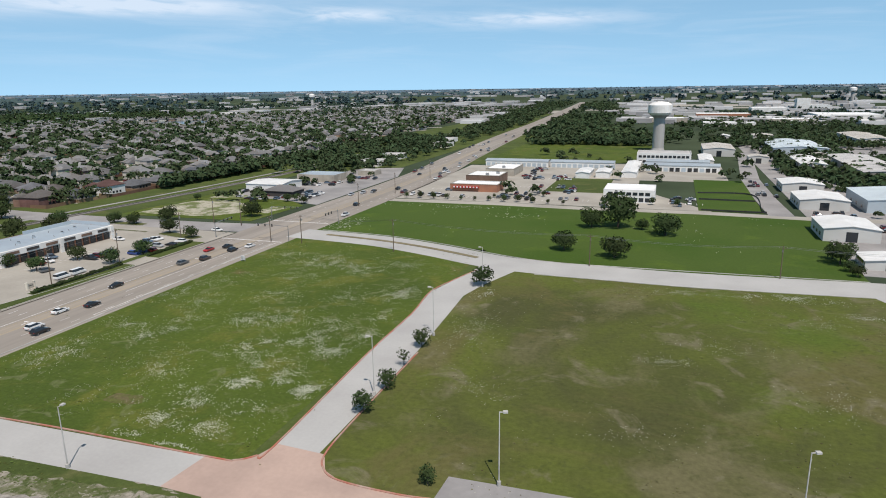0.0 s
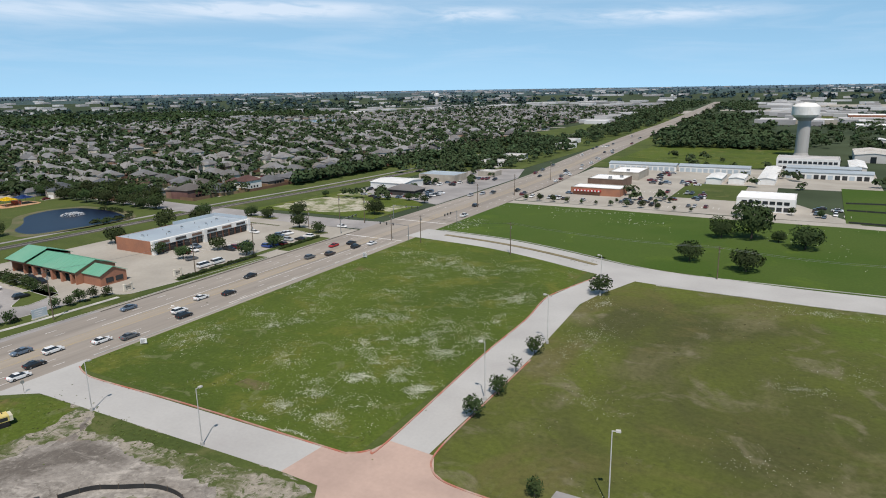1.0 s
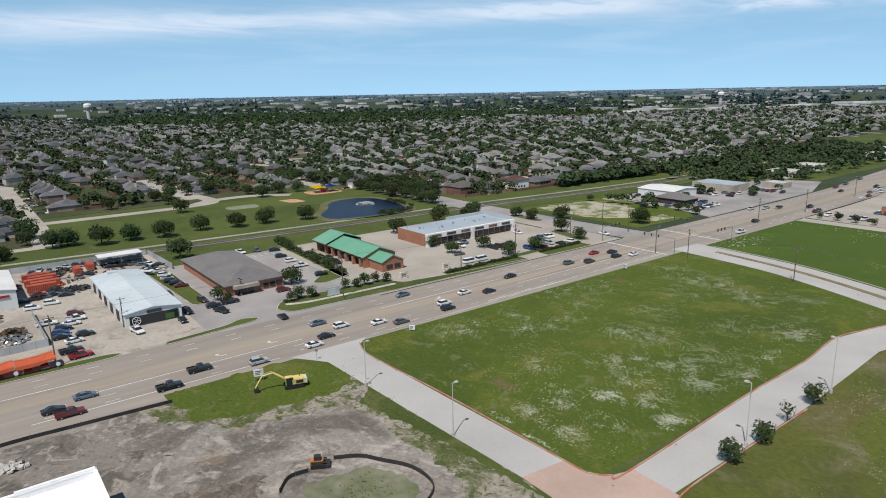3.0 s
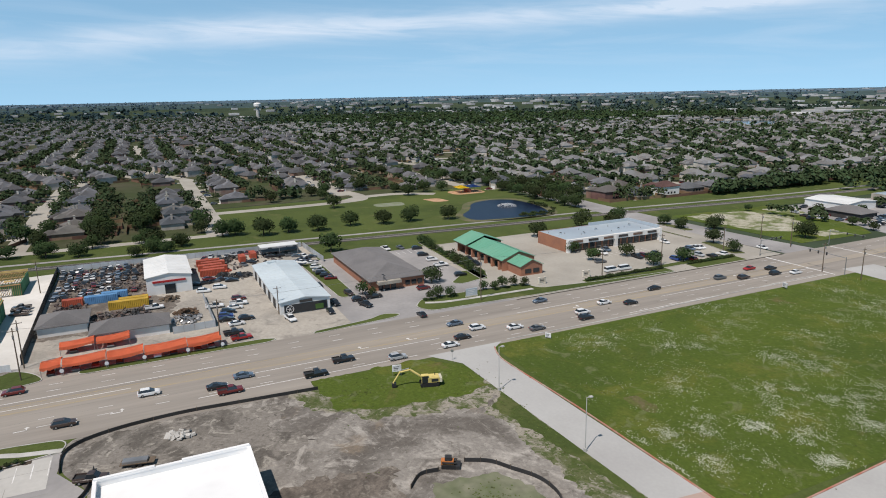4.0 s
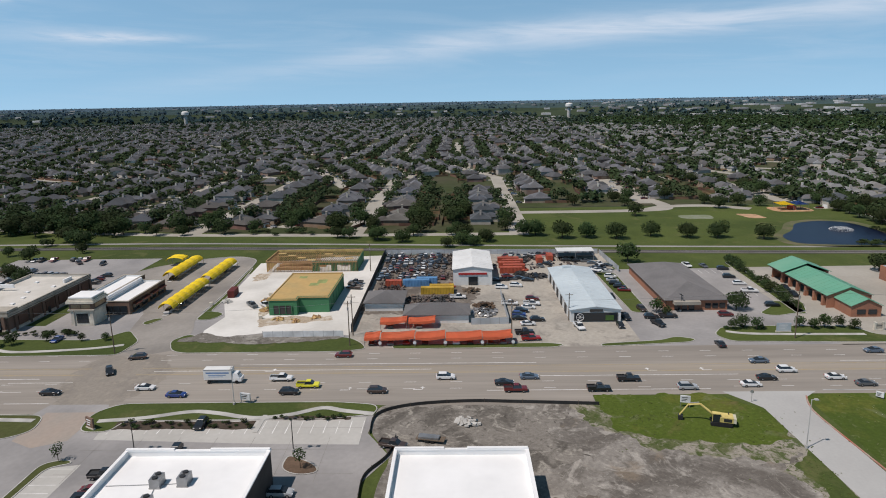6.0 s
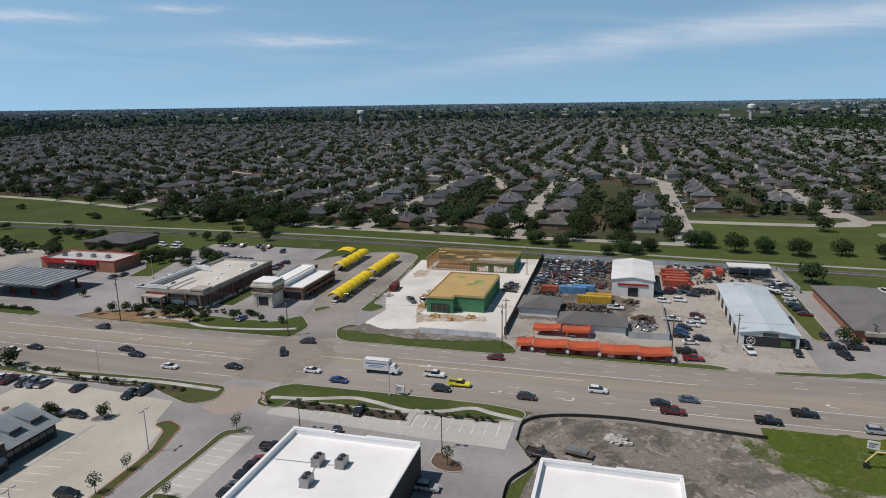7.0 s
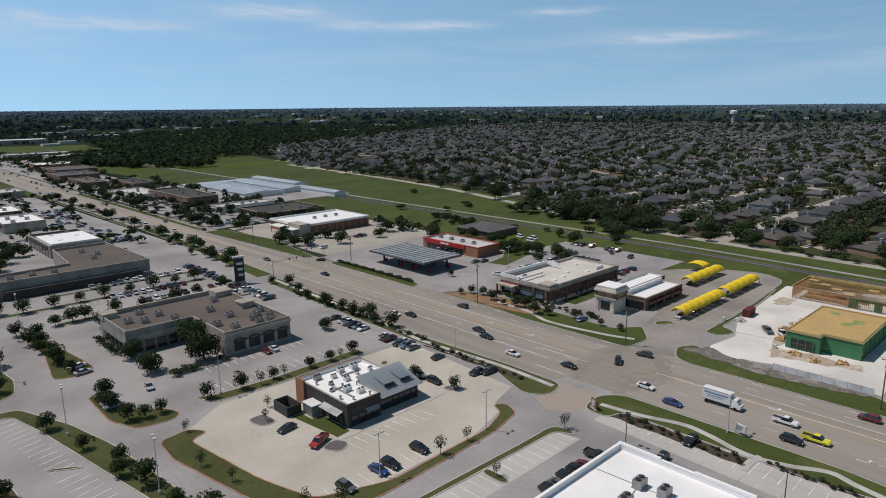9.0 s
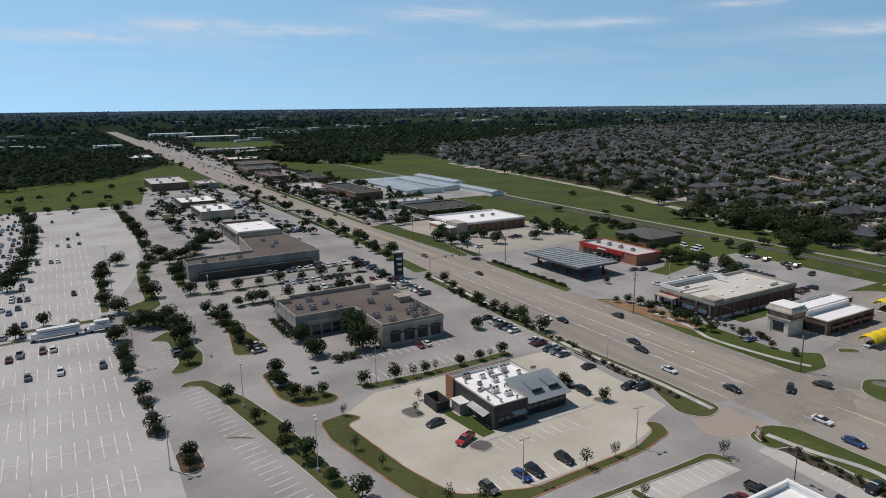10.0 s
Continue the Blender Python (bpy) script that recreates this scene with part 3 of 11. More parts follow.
# side road that bends east from the crossing, with a narrow brown median
SIDE = smooth_line([(-150, 239), (-111, 235), (-84, 227), (-60, 217.5), (-45, 214), (-20, 212.5), (10, 212), (60, 215.5), (140, 222), (400, 240)], steps=6)
tagged(part("road", ribbon(SIDE, 8.2, -8.2, -0.3, 0.06), CONCRETE_LANE), "pale concrete side road bending past the meadows", "road", kind="structure")
MED = smooth_line([(-136, 239.5), (-109, 235.5), (-86, 229), (-64, 220)], steps=5)
tagged(part("median_strip", ribbon(MED, 1.0, -1.0, 0.0, 0.2), material("brown_verge", (0.17, 0.145, 0.085), 0.95, 0.3, 0.6, 0.1)), "narrow raised median of brown grass", "median", kind="structure")
tagged(part("cross_street", ribbon([(-148, 244), (-177, 243), (-203, 240), (-255, 238), (-312, 238), (-420, 246)], 8.5, -8.5, -0.3, 0.045), CONCRETE_LOT), "concrete cross street over the railway", "street", kind="structure")
tagged(part("north_drive", ribbon([(-146, 329), (-85, 331), (-40, 329), (15, 331), (60, 328), (140, 330)], 4.5, -4.0, -0.3, 0.05), CONCRETE_TAN), "concrete drive along the north edge of the field", "street", kind="structure")
tagged(part("yard_drive", ribbon([(50, 331), (48.5, 380), (48.5, 460), (60, 640)], 5.5, -5.5, -0.3, 0.055), CONCRETE_LOT), "concrete drive between metal sheds", "street", kind="structure")
slab("east_drive", [(56, 210), (72, 210), (90, 170), (120, 60), (106, 60), (76, 165)], 0.055, CONCRETE_LANE, "concrete drive turning off the side road", "street")

# lanes round the near meadow, with red-painted kerbs
slab("lane", [(-146.5, 62), (-141, 66), (-138, 68), (-66, 70.6), (-66, 79.8), (-132, 78.2), (-139.5, 78.6), (-143.5, 80.5), (-146.5, 84)], 0.055, CONCRETE_LANE, "pale concrete lane between grass and bare earth", "lane")
slab("lane", [(-61.5, 86), (-53, 86), (-53.2, 132), (-54.6, 160), (-55.5, 176), (-53, 188), (-47, 206), (-60, 212), (-60.5, 202), (-63, 192), (-66.2, 177), (-64.3, 157), (-63.8, 128)], 0.058, CONCRETE_LANE, "pale concrete lane lined with small trees", "lane")
slab("lane_crossing", [(-72, 70.4), (-64, 70.2), (-60, 64), (-58, 40), (-48, 40), (-49, 66), (-44, 73), (-30, 74), (-30, 80), (-45.5, 80.2), (-49.5, 82.2), (-52, 86.5), (-61.4, 87), (-62.6, 83), (-65.5, 80.2), (-71, 79.6)], 0.064, CONCRETE_RED, "rose-coloured concrete crossing of two lanes", "paving")
slab("parking_lot", [(-30.4, 78), (-30, 86.8), (0, 87.6), (60, 89), (60, 40), (-30, 40)], 0.07, CONCRETE_LOT, "pale concrete parking lot corner", "parking lot")


def kerb_line(pts, mat, label, steps=5):
    tagged(part("kerb", ribbon(smooth_line(pts, steps=steps), 0.16, -0.16, -0.1, 0.2), mat), label, "kerb", kind="structure")


kerb_line([(-143.8, 80.4), (-139, 78.7), (-132, 78.1), (-104, 79.4), (-70, 79.8), (-65.4, 80.3), (-62.8, 82.6), (-61.6, 86), (-63.8, 128), (-64.3, 157), (-66.2, 177), (-63, 192), (-59.6, 204)], KERB_RED, "kerb painted red round the meadow")
kerb_line([(-52.8, 132), (-52.6, 100), (-52, 87), (-50, 82.6), (-46, 80.4), (-36, 79.9), (-30.6, 80.4)], KERB_RED, "kerb painted red at the dry field")
kerb_line([(-147, 86), (-146.6, 120), (-148, 160), (-149.5, 215)], KERB, "concrete kerb along the road")
kerb_line([(-40, 204.3), (-20, 204), (10, 203.6), (56, 207)], KERB, "concrete kerb along the side road")
kerb_line([(-142.5, 247.5), (-108, 244), (-80, 235.5), (-57, 226), (-40, 221.5), (-15, 221), (60, 224.2)], KERB, "concrete kerb along the side road")

# building site of bare earth
slab("bare_site", round_corners([(-141, -19.5), (-127.8, -20), (-118, -14), (-109, -16), (-54, -16), (-52, 56), (-60, 66), (-66, 70), (-127, 68.6), (-138, 66), (-141, 32)], 4), 0.04, DIRT, "bare building site of grey and brown earth", "building site")
slab("weedy_edge", ragged([(-141, 26), (-130, 27), (-121, 38), (-117, 52), (-116, 62), (-119, 68.5), (-136, 68), (-141, 60)], 0.9, 2.4, 11), 0.045, WEEDY, "earth with weeds coming through at the edge of the site", "earth")
slab("weedy_edge", ragged([(-121, 69), (-88, 70), (-72, 70.2), (-62, 68.5), (-53, 55), (-58, 52), (-68, 60), (-82, 62), (-100, 61.5), (-114, 62)], 0.9, 2.4, 14), 0.0465, WEEDY, "earth with weeds coming through beside the lane", "earth")
slab("brown_patch", ragged([(-104.5, 90.6), (-98, 90.2), (-95.8, 92), (-98.5, 94.2), (-104, 94)], 0.5, 0.9, 2), 0.034, BROWN_GRASS, "brown bare patch in the meadow", "bare patch")
slab("verge", ragged([(-145.2, 31), (-128, 33), (-124, 45), (-122, 58), (-124, 68.2), (-136, 68), (-140.5, 64), (-145.2, 60)], 0.9, 1.5), 0.0535, GRASS_FIELD, "grass verge with weeds at the building site", "verge")
slab("verge", ragged([(-120, 69), (-88, 70), (-72, 70.2), (-65, 69.8), (-68, 68.7), (-78, 68.3), (-88, 67.2), (-100, 65.8), (-114, 63)], 0.9, 1.1, 3), 0.05, GRASS, "ragged grass edge beside the lane", "verge")

# shopping plaza south of the site
slab("plaza_lot", [(-135.5, -19.5), (-127.5, -20.2), (-118, -14.5), (-109, -19), (-60, -19), (-18, -100), (-20, -330), (-70, -700), (-135, -640), (-142, -250), (-134, -160), (-134, -100), (-142, -98), (-142, -84), (-134.5, -80)], 0.06, CONCRETE_LOT, "broad concrete parking lots of a shopping plaza", "parking lot")
slab("big_lot", [(-14, -100), (80, -100), (170, -575), (-33, -575), (-36, -430), (-28, -335), (-12, -275), (-9.5, -240), (-14, -200), (-15, -150)], 0.0635, CONCRETE_BIG, "huge concrete parking lot with white stall lines", "parking lot")
slab("plaza_link", [(-24, -100), (-10, -100), (-6, -275), (-24, -340), (-32, -430), (-30, -575), (-62, -575), (-40, -440), (-26, -330)], 0.056, CONCRETE_LOT, "concrete drive between plaza and parking lot", "parking lot")
slab("worn_crossing", ragged([(-173, -101), (-160, -104), (-146, -100), (-138.5, -96), (-138.5, -85), (-147, -80), (-160, -76), (-174, -83)], 1.2, 2.0, 21), 0.0565, layered("worn_concrete", (0.27, 0.24, 0.205), [(0.08, 0.44, 0.62, (0.235, 0.21, 0.182), 0.9, 0.8), (0.3, 0.52, 0.66, (0.31, 0.275, 0.23), 0.7, 0.6)], 1.0, 0.15, bump=0.1), "darker tyre-worn concrete at the crossing", "road")
slab("plaza_entry", [(-138, -96.5), (-125, -96), (-122, -90), (-125, -84), (-138, -84)], 0.068, material("brown_concrete", (0.335, 0.27, 0.225), 0.9, 0.12, 1.0, 0.08, tint=(0.30, 0.265, 0.23)), "rose concrete at the plaza's entry", "paving")

slab("south_field", [(-118, -640), (-60, -572), (260, -572), (330, -720), (50, -760), (-60, -830), (-112, -940), (-138, -940)], 0.03, GRASS_FIELD, "green field beyond the parking lots", "field")

slab("verge_grass", [(-150, -640), (-117, -636), (-108, -940), (-140, -1040), (-172, -1040)], 0.018, GRASS, "mown grass between road and field", "grass")

# lots west of the main road
slab("west_lot", rect(-263, -176, 107, 232), 0.05, CONCRETE_TAN, "tan concrete forecourt of a strip of shops", "parking lot")
slab("west_lot", rect(-262, -176, 52, 107), 0.047, CONCRETE_LOT, "concrete parking lot round a brick office", "parking lot")
slab("west_lot", rect(-292, -176, -34, 63), 0.044, layered("stained_concrete", (0.36, 0.33, 0.285), [(0.05, 0.42, 0.62, (0.27, 0.25, 0.22), 0.9, 0.8), (0.16, 0.54, 0.68, (0.20, 0.18, 0.16), 0.7, 0.8), (0.09, 0.55, 0.70, (0.43, 0.40, 0.35), 0.6, 0.6)], 0.8, 0.2, bump=0.1), "stained concrete yard of car workshops", "parking lot")
slab("new_paving", [(-292, -36), (-290, -60), (-280, -88.4), (-252, -86.6), (-223, -84.8), (-206, -78.6), (-193, -80.6), (-185.6, -79), (-187.4, -70), (-190.2, -61.5), (-191.6, -48), (-187.5, -34)], 0.05, CONCRETE_NEW, "fresh white concrete round a building site", "paving")
slab("wash_lot", smooth_line([(-288, -120), (-293, -106), (-290.5, -96.5), (-282.6, -91.4), (-258.5, -89.8), (-234.2, -88.3), (-206.2, -88.0), (-192, -84), (-176, -84), (-176, -99), (-200, -106), (-216, -111), (-240, -133), (-268, -138)], closed=True, steps=3), 0.056, material("wash_concrete", (0.285, 0.262, 0.235), 0.9, 0.16, 0.8, 0.06, tint=(0.20, 0.184, 0.166)), "worn concrete lanes of a car wash", "parking lot")
slab("west_lot", rect(-266, -182, -206, -100), 0.047, CONCRETE_LOT, "concrete parking lot of shops", "parking lot")
slab("west_lot", rect(-250, -176, -266, -200), 0.05, CONCRETE_LOT, "concrete forecourt of a filling station", "parking lot")
slab("west_lot", rect(-262, -182, -380, -272), 0.05, CONCRETE_TAN, "tan parking lot of a store", "parking lot")
slab("back_lawn", [(-292, -236), (-258, -236), (-254, -217), (-240, -206), (-226, -203), (-228, -194), (-252, -200), (-262, -207), (-292, -207)], 0.063, GRASS, "grass plot behind a small shop", "lawn")
STALL_PAVING = material("stall_concrete", (0.455, 0.440, 0.410), 0.9, 0.10, 0.9, 0.06, tint=(0.39, 0.375, 0.345))
slab("stall_paving", [(-133.6, -79.5), (-125.4, -78.6), (-123.2, -40), (-122.8, -21.5), (-134.8, -21.5)], 0.066, STALL_PAVING, "pale concrete of parking stalls", "parking lot")
slab("stall_paving", [(-115.6, -75.6), (-114.0, -83.0), (-66, -82.5), (-66, -75.4)], 0.066, STALL_PAVING, "pale concrete of parking stalls", "parking lot")
slab("scrap_ground", ragged([(-291.5, -33.4), (-207, -33.2), (-209, 1), (-230, 7), (-247, -3), (-266, 3), (-291, 1)], 1.2, 2.0, 33), 0.052, layered("oily_earth", (0.155, 0.135, 0.115), [(0.07, 0.44, 0.62, (0.115, 0.098, 0.085), 0.9, 1.0), (0.25, 0.50, 0.66, (0.27, 0.24, 0.205), 0.7, 1.0), (0.8, 0.54, 0.68, (0.10, 0.075, 0.06), 0.6, 0.6)], 1.0, 0.25, bump=0.5), "dark oily earth of the scrap yard", "yard")
slab("lawn_strip", rect(-226, -199, -141.5, -135), 0.06, GRASS, "mown lawn between two shops", "lawn")
slab("south_meadow", [(-255, -780), (-330, -768), (-450, -740), (-490, -815), (-370, -872), (-300, -930), (-246, -900)], 0.02, GRASS_FIELD, "green field between shops and woods", "field")
slab("far_meadow", [(-240, -1416), (-358, -1203), (-431, -1536), (-275, -1612)], 0.02, GRASS_FIELD, "far green field beside the road", "field")
slab("west_lot", rect(-240, -176, -1800, -385), 0.047, CONCRETE_LOT, "parking lots along the road", "parking lot")
slab("west_lot", rect(-292, -262.3, -206, -138), 0.046, CONCRETE_LOT, "concrete lot behind the shops", "parking lot")
slab("far_lot", [(-1216, 1506), (-1066, 1504), (-953, 1339), (-1020, 1252)], 0.05, CONCRETE_NEW, "pale paved lot far off beyond houses", "lot")
random.seed(9)
for k in range(26):
    u, r = radians(random.uniform(76, 128)), random.uniform(1150, 2450)
    w, d = random.uniform(30, 90) * (1 + r / 3000), random.uniform(20, 60) * (1 + r / 3000)
    x, y = r * math.cos(u), r * math.sin(u)
    if abs(x + 260) > 140 or y > 1500:
        slab("far_lot", rect(x - w, x + w, y - d, y + d), 0.02 + 0.001 * k, random.choice((CONCRETE_TAN, CONCRETE_LOT, GRASS_DRY, GRASS_FIELD)), "pale lot or field far off in the country", "lot")
slab("far_lot", [(-950, 1700), (-840, 1790), (-760, 1700), (-850, 1620)], 0.05, CONCRETE_TAN, "pale bare lot far off in the country", "lot")
slab("storage_yard", rect(-335, -228, -640, -462), 0.045, CONCRETE_LOT, "concrete yard of storage units", "yard")
slab("corner_lot", [(-262, 254), (-186, 256), (-184, 300), (-205, 318), (-250, 332), (-258, 320)], 0.03, GRASS_FIELD, "vacant lot of rough grass", "vacant lot")
SPARSE = layered("sparse_gravel", (0.34, 0.32, 0.25), [(0.10, 0.44, 0.60, (0.10, 0.125, 0.04), 0.95, 0.6), (0.04, 0.50, 0.66, (0.42, 0.40, 0.34), 0.8, 0.6), (0.35, 0.52, 0.66, (0.12, 0.13, 0.05), 0.8, 0.4)], 1.0, 0.25)
for pts in ([(-256, 262), (-240, 258), (-214, 262), (-204, 274), (-208, 290), (-226, 304), (-246, 306), (-255, 290)], [(-252, 310), (-232, 310), (-226, 320), (-248, 330)], [(-200, 278), (-190, 276), (-188, 290), (-198, 294)]):
    slab("gravel_patch", ragged(pts, 2.0, 2.4, 7), 0.045, SPARSE, "thin grass growing through pale gravel", "gravel")
slab("west_lot", [(-252, 332), (-228, 318), (-202, 312), (-178, 304), (-180, 420), (-196, 470), (-225, 460), (-250, 380)], 0.05, CONCRETE_LOT, "concrete parking lots of small shops", "parking lot")
slab("north_lot", [(-146, 336), (20, 336), (-18, 400), (-20, 500), (-150, 500), (-148, 420)], 0.05, CONCRETE_TAN, "tan parking lot of restaurants and offices", "parking lot")
slab("storage_yard", rect(-140, 35, 440, 530), 0.055, CONCRETE_TAN, "tan yard of storage sheds", "yard")
slab("north_grass", rect(-70, -35, 380, 440), 0.07, GRASS, "grass plot between lots", "grass")
slab("basin_lawn", rect(14, 43, 337, 450), 0.07, GRASS_DARK, "square grass basin beside a drive", "grass")
slab("shed_yard", rect(60.3, 260, 232, 720), 0.03, CONCRETE_LOT, "concrete yards of metal sheds", "yard")
slab("north_meadow", rect(-150, -10, 540, 700), 0.02, GRASS_FIELD, "wide meadow below a water tower", "meadow")

# railway
RAIL = smooth_line([(-314, -1400), (-314, -470), (-314, -190), (-307, -75), (-297, 31), (-288.5, 136), (-282.5, 240), (-275, 310), (-269.5, 380), (-267, 460), (-270, 700), (-290, 1400)], steps=4)
rail = thing("railway", "single railway track on a low ballast bed", "railway", kind="structure")
part("ballast", ribbon(RAIL, 2.2, -2.2, 0.0, 0.45), GRAVEL, rail, "grey crushed-stone ballast")
for off in (0.72, -0.72):
    part("rail", ribbon(RAIL, off + 0.06, off - 0.06, 0.45, 0.62), METAL_DARK, rail, "rusty steel rail")
tagged(part("trail", ribbon([(p[0] - 12, p[1]) for p in RAIL], 1.4, -1.4, -0.1, 0.03), CONCRETE_LOT), "concrete footpath beside the railway", "path", kind="structure")

LAKE = [(-1175, 1085), (-1170, 1150), (-1090, 1075), (-1040, 1095), (-1000, 1150), (-955, 1190), (-835, 1045), (-805, 985), (-870, 962), (-960, 1030), (-1016, 948), (-1090, 1010)]


def inside(x, y, poly):
    """Whether a place lies within an outline."""
    hit = False
    for (ax, ay), (bx, by) in zip(poly, poly[1:] + poly[:1]):
        if (ay > y) != (by > y) and x < ax + (y - ay) * (bx - ax) / (by - ay):
            hit = not hit
    return hit


# pond in the park
pond = round_corners([(-323, 159), (-336, 172), (-356, 182), (-363, 199), (-356, 212), (-336, 214), (-317, 211), (-301, 204), (-300, 187), (-303, 170), (-306, 158)], 8)
slab("pond_bank", round_corners([(-322, 154), (-338, 167), (-360, 179), (-368, 199), (-359, 217), (-336, 219), (-314, 216), (-297, 207), (-295.6, 187), (-298, 168), (-303, 153)], 8), 0.03, material("bank_grass", (0.075, 0.085, 0.034), 0.95, 0.3, 0.5, 0.1, tint=(0.12, 0.105, 0.06)), "grassy bank of a pond", "bank")
slab("water", pond, 0.06, WATER, "dark blue pond water", "pond")

LAKE_WATER = material("lake_water", (0.05, 0.065, 0.08), 0.12, 0.1, 0.3, 0.03, spec=0.5)
slab("water", smooth_line(LAKE, closed=True, steps=4), 0.08, LAKE_WATER, "pale lake between the houses far off", "lake")

# ---- buildings ----
def windows(parent, x0, x1, y, n, z0, z1, axis="x", gap=0.3, out=0.06, name="window"):
    """A row of dark panes with frames along a wall that faces out."""
    step = (x1 - x0) / n
    s = 1 if out > 0 else -1
    for k in range(n):
        a, b = x0 + k * step + gap * step / 2, x0 + (k + 1) * step - gap * step / 2
        w = None
        for nm, d, lo, hi, m, up in (("", 0.10, -0.08, 0.08, METAL_DARK, None), ("pane", 0.13, 0.0, 0.0, GLASS, True)):
            c = (a + lo, b + hi, *sorted((y - 0.05 * s, y + d * s)), z0 + lo, z1 + hi)
            if axis == "y":
                c = (c[2], c[3], c[0], c[1], c[4], c[5])
            ob = part(nm or name, boxes(c), m, w if up else parent)
            w = w or ob


def flat_building(name, x0, x1, y0, y1, h, wall, roof, label, category="shop", parapet=0.7, trim=None, group="", setback=0.35):
    """Walls with a parapet round a sunken flat roof."""
    th = thing(name, label, category, group=group)
    bm = bmesh.new()
    t = setback
    for c in ((x0, x1, y0, y0 + t), (x0, x1, y1 - t, y1), (x0, x0 + t, y0 + t, y1 - t), (x1 - t, x1, y0 + t, y1 - t)):
        box(bm, *c, 0, h)
    part("wall", bm, wall, th)
    part("roof", boxes((x0 + t, x1 - t, y0 + t, y1 - t, h - parapet - 0.3, h - parapet)), roof, th)
    bm = bmesh.new()
    for c in ((x0 + t, x1 - t, y0 + t, y0 + t + 0.04), (x0 + t, x1 - t, y1 - t - 0.04, y1 - t), (x0 + t, x0 + t + 0.04, y0 + t + 0.04, y1 - t - 0.04), (x1 - t - 0.04, x1 - t, y0 + t + 0.04, y1 - t - 0.04)):
        box(bm, *c, h - parapet, h - 0.02)
    part("parapet_lining", bm, roof, th)
    if trim:
        bm = bmesh.new()
        for c in ((x0 - 0.15, x1 + 0.15, y0 - 0.15, y0 + t + 0.1), (x0 - 0.15, x1 + 0.15, y1 - t - 0.1, y1 + 0.15), (x0 - 0.15, x0 + t + 0.1, y0 + t + 0.1, y1 - t - 0.1), (x1 - t - 0.1, x1 + 0.15, y0 + t + 0.1, y1 - t - 0.1)):
            box(bm, *c, h, h + 0.25)
        part("coping", bm, trim, th)
    return th


def roof_unit(parent, x, y, z, sx=2.2, sy=1.6, sz=1.3, mat=None):
    """A rooftop air conditioner with fan cowls."""
    bm = bmesh.new()
    box(bm, x - sx / 2, x + sx / 2, y - sy / 2, y + sy / 2, z, z + 0.25)
    box(bm, x - sx / 2 + 0.08, x + sx / 2 - 0.08, y - sy / 2 + 0.08, y + sy / 2 - 0.08, z + 0.25, z + sz)
    u = part("roof_unit", bm, mat or METAL_GREY, parent, "grey rooftop air conditioner")
    for k in (-0.25, 0.25):
        bm = bmesh.new()
        cyl(bm, x + k * sx, y, z + sz, z + sz + 0.22, sy * 0.26, n=10)
        part("fan_cowl", bm, METAL_DARK, u)


def gable_building(name, x0, x1, y0, y1, h, rise, wall, roof, label, category="shed", along="x", over=0.4, group="", inset=0.0):
    """A hall with a low pitched roof, its ridge along one axis."""
    th = thing(name, label, category, group=group)
    bm = bmesh.new()
    box(bm, x0, x1, y0 + inset, y1, 0, h)
    if inset:
        box(bm, x0, x0 + 0.4, y0, y0 + inset, 0, h)
        box(bm, x1 - 0.4, x1, y0, y0 + inset, 0, h)
    ym, xm = (y0 + y1) / 2, (x0 + x1) / 2
    ends = [[(x, y0, h), (x, y1, h), (x, ym, h + rise)] for x in (x0, x1)] if along == "x" else [[(x0, y, h), (x1, y, h), (xm, y, h + rise)] for y in (y0, y1)]
    for e in ends:
        bm.faces.new([bm.verts.new(p) for p in e])
    part("wall", bm, wall, th)
    bm = bmesh.new()
    o, tk = over, 0.18
    if along == "x":
        prof, a, b = [(y0 - o, h - 0.02), (ym, h + rise + 0.06), (y1 + o, h - 0.02)], x0 - o, x1 + o
        pt = lambda u, v: (u, *v)
    else:
        prof, a, b = [(x0 - o, h - 0.02), (xm, h + rise + 0.06), (x1 + o, h - 0.02)], y0 - o, y1 + o
        pt = lambda u, v: (v[0], u, v[1])
    rows = [[bm.verts.new(pt(u, (q[0], q[1] + dz))) for q in prof for dz in (0, tk)] for u in (a, b)]
    for i in (0, 2):
        for s in (0, 1):
            bm.faces.new((rows[0][i + s], rows[0][i + 2 + s], rows[1][i + 2 + s], rows[1][i + s]))
        for r in rows:
            bm.faces.new((r[i], r[i + 2], r[i + 3], r[i + 1]))
    for i in (0, 4):
        bm.faces.new((rows[0][i], rows[1][i], rows[1][i + 1], rows[0][i + 1]))
    bmesh.ops.recalc_face_normals(bm, faces=bm.faces[:])
    rf = part("roof", bm, roof, th)
    # standing seams
    bm = bmesh.new()
    n = max(2, int(abs(b - a) / 2.4))
    for k in range(1, n):
        u = a + (b - a) * k / n
        for p, q in zip(prof, prof[1:]):
            rod(bm, pt(u, (p[0], p[1] + tk + 0.02)), pt(u, (q[0], q[1] + tk + 0.02)), 0.05, 4)
        if name == "service_bays":
            part("seam", bm, roof, rf)
            bm = bmesh.new()
    if name != "service_bays":
        tagged(part("seam", bm, roof, rf), kind="stuff")
    return th


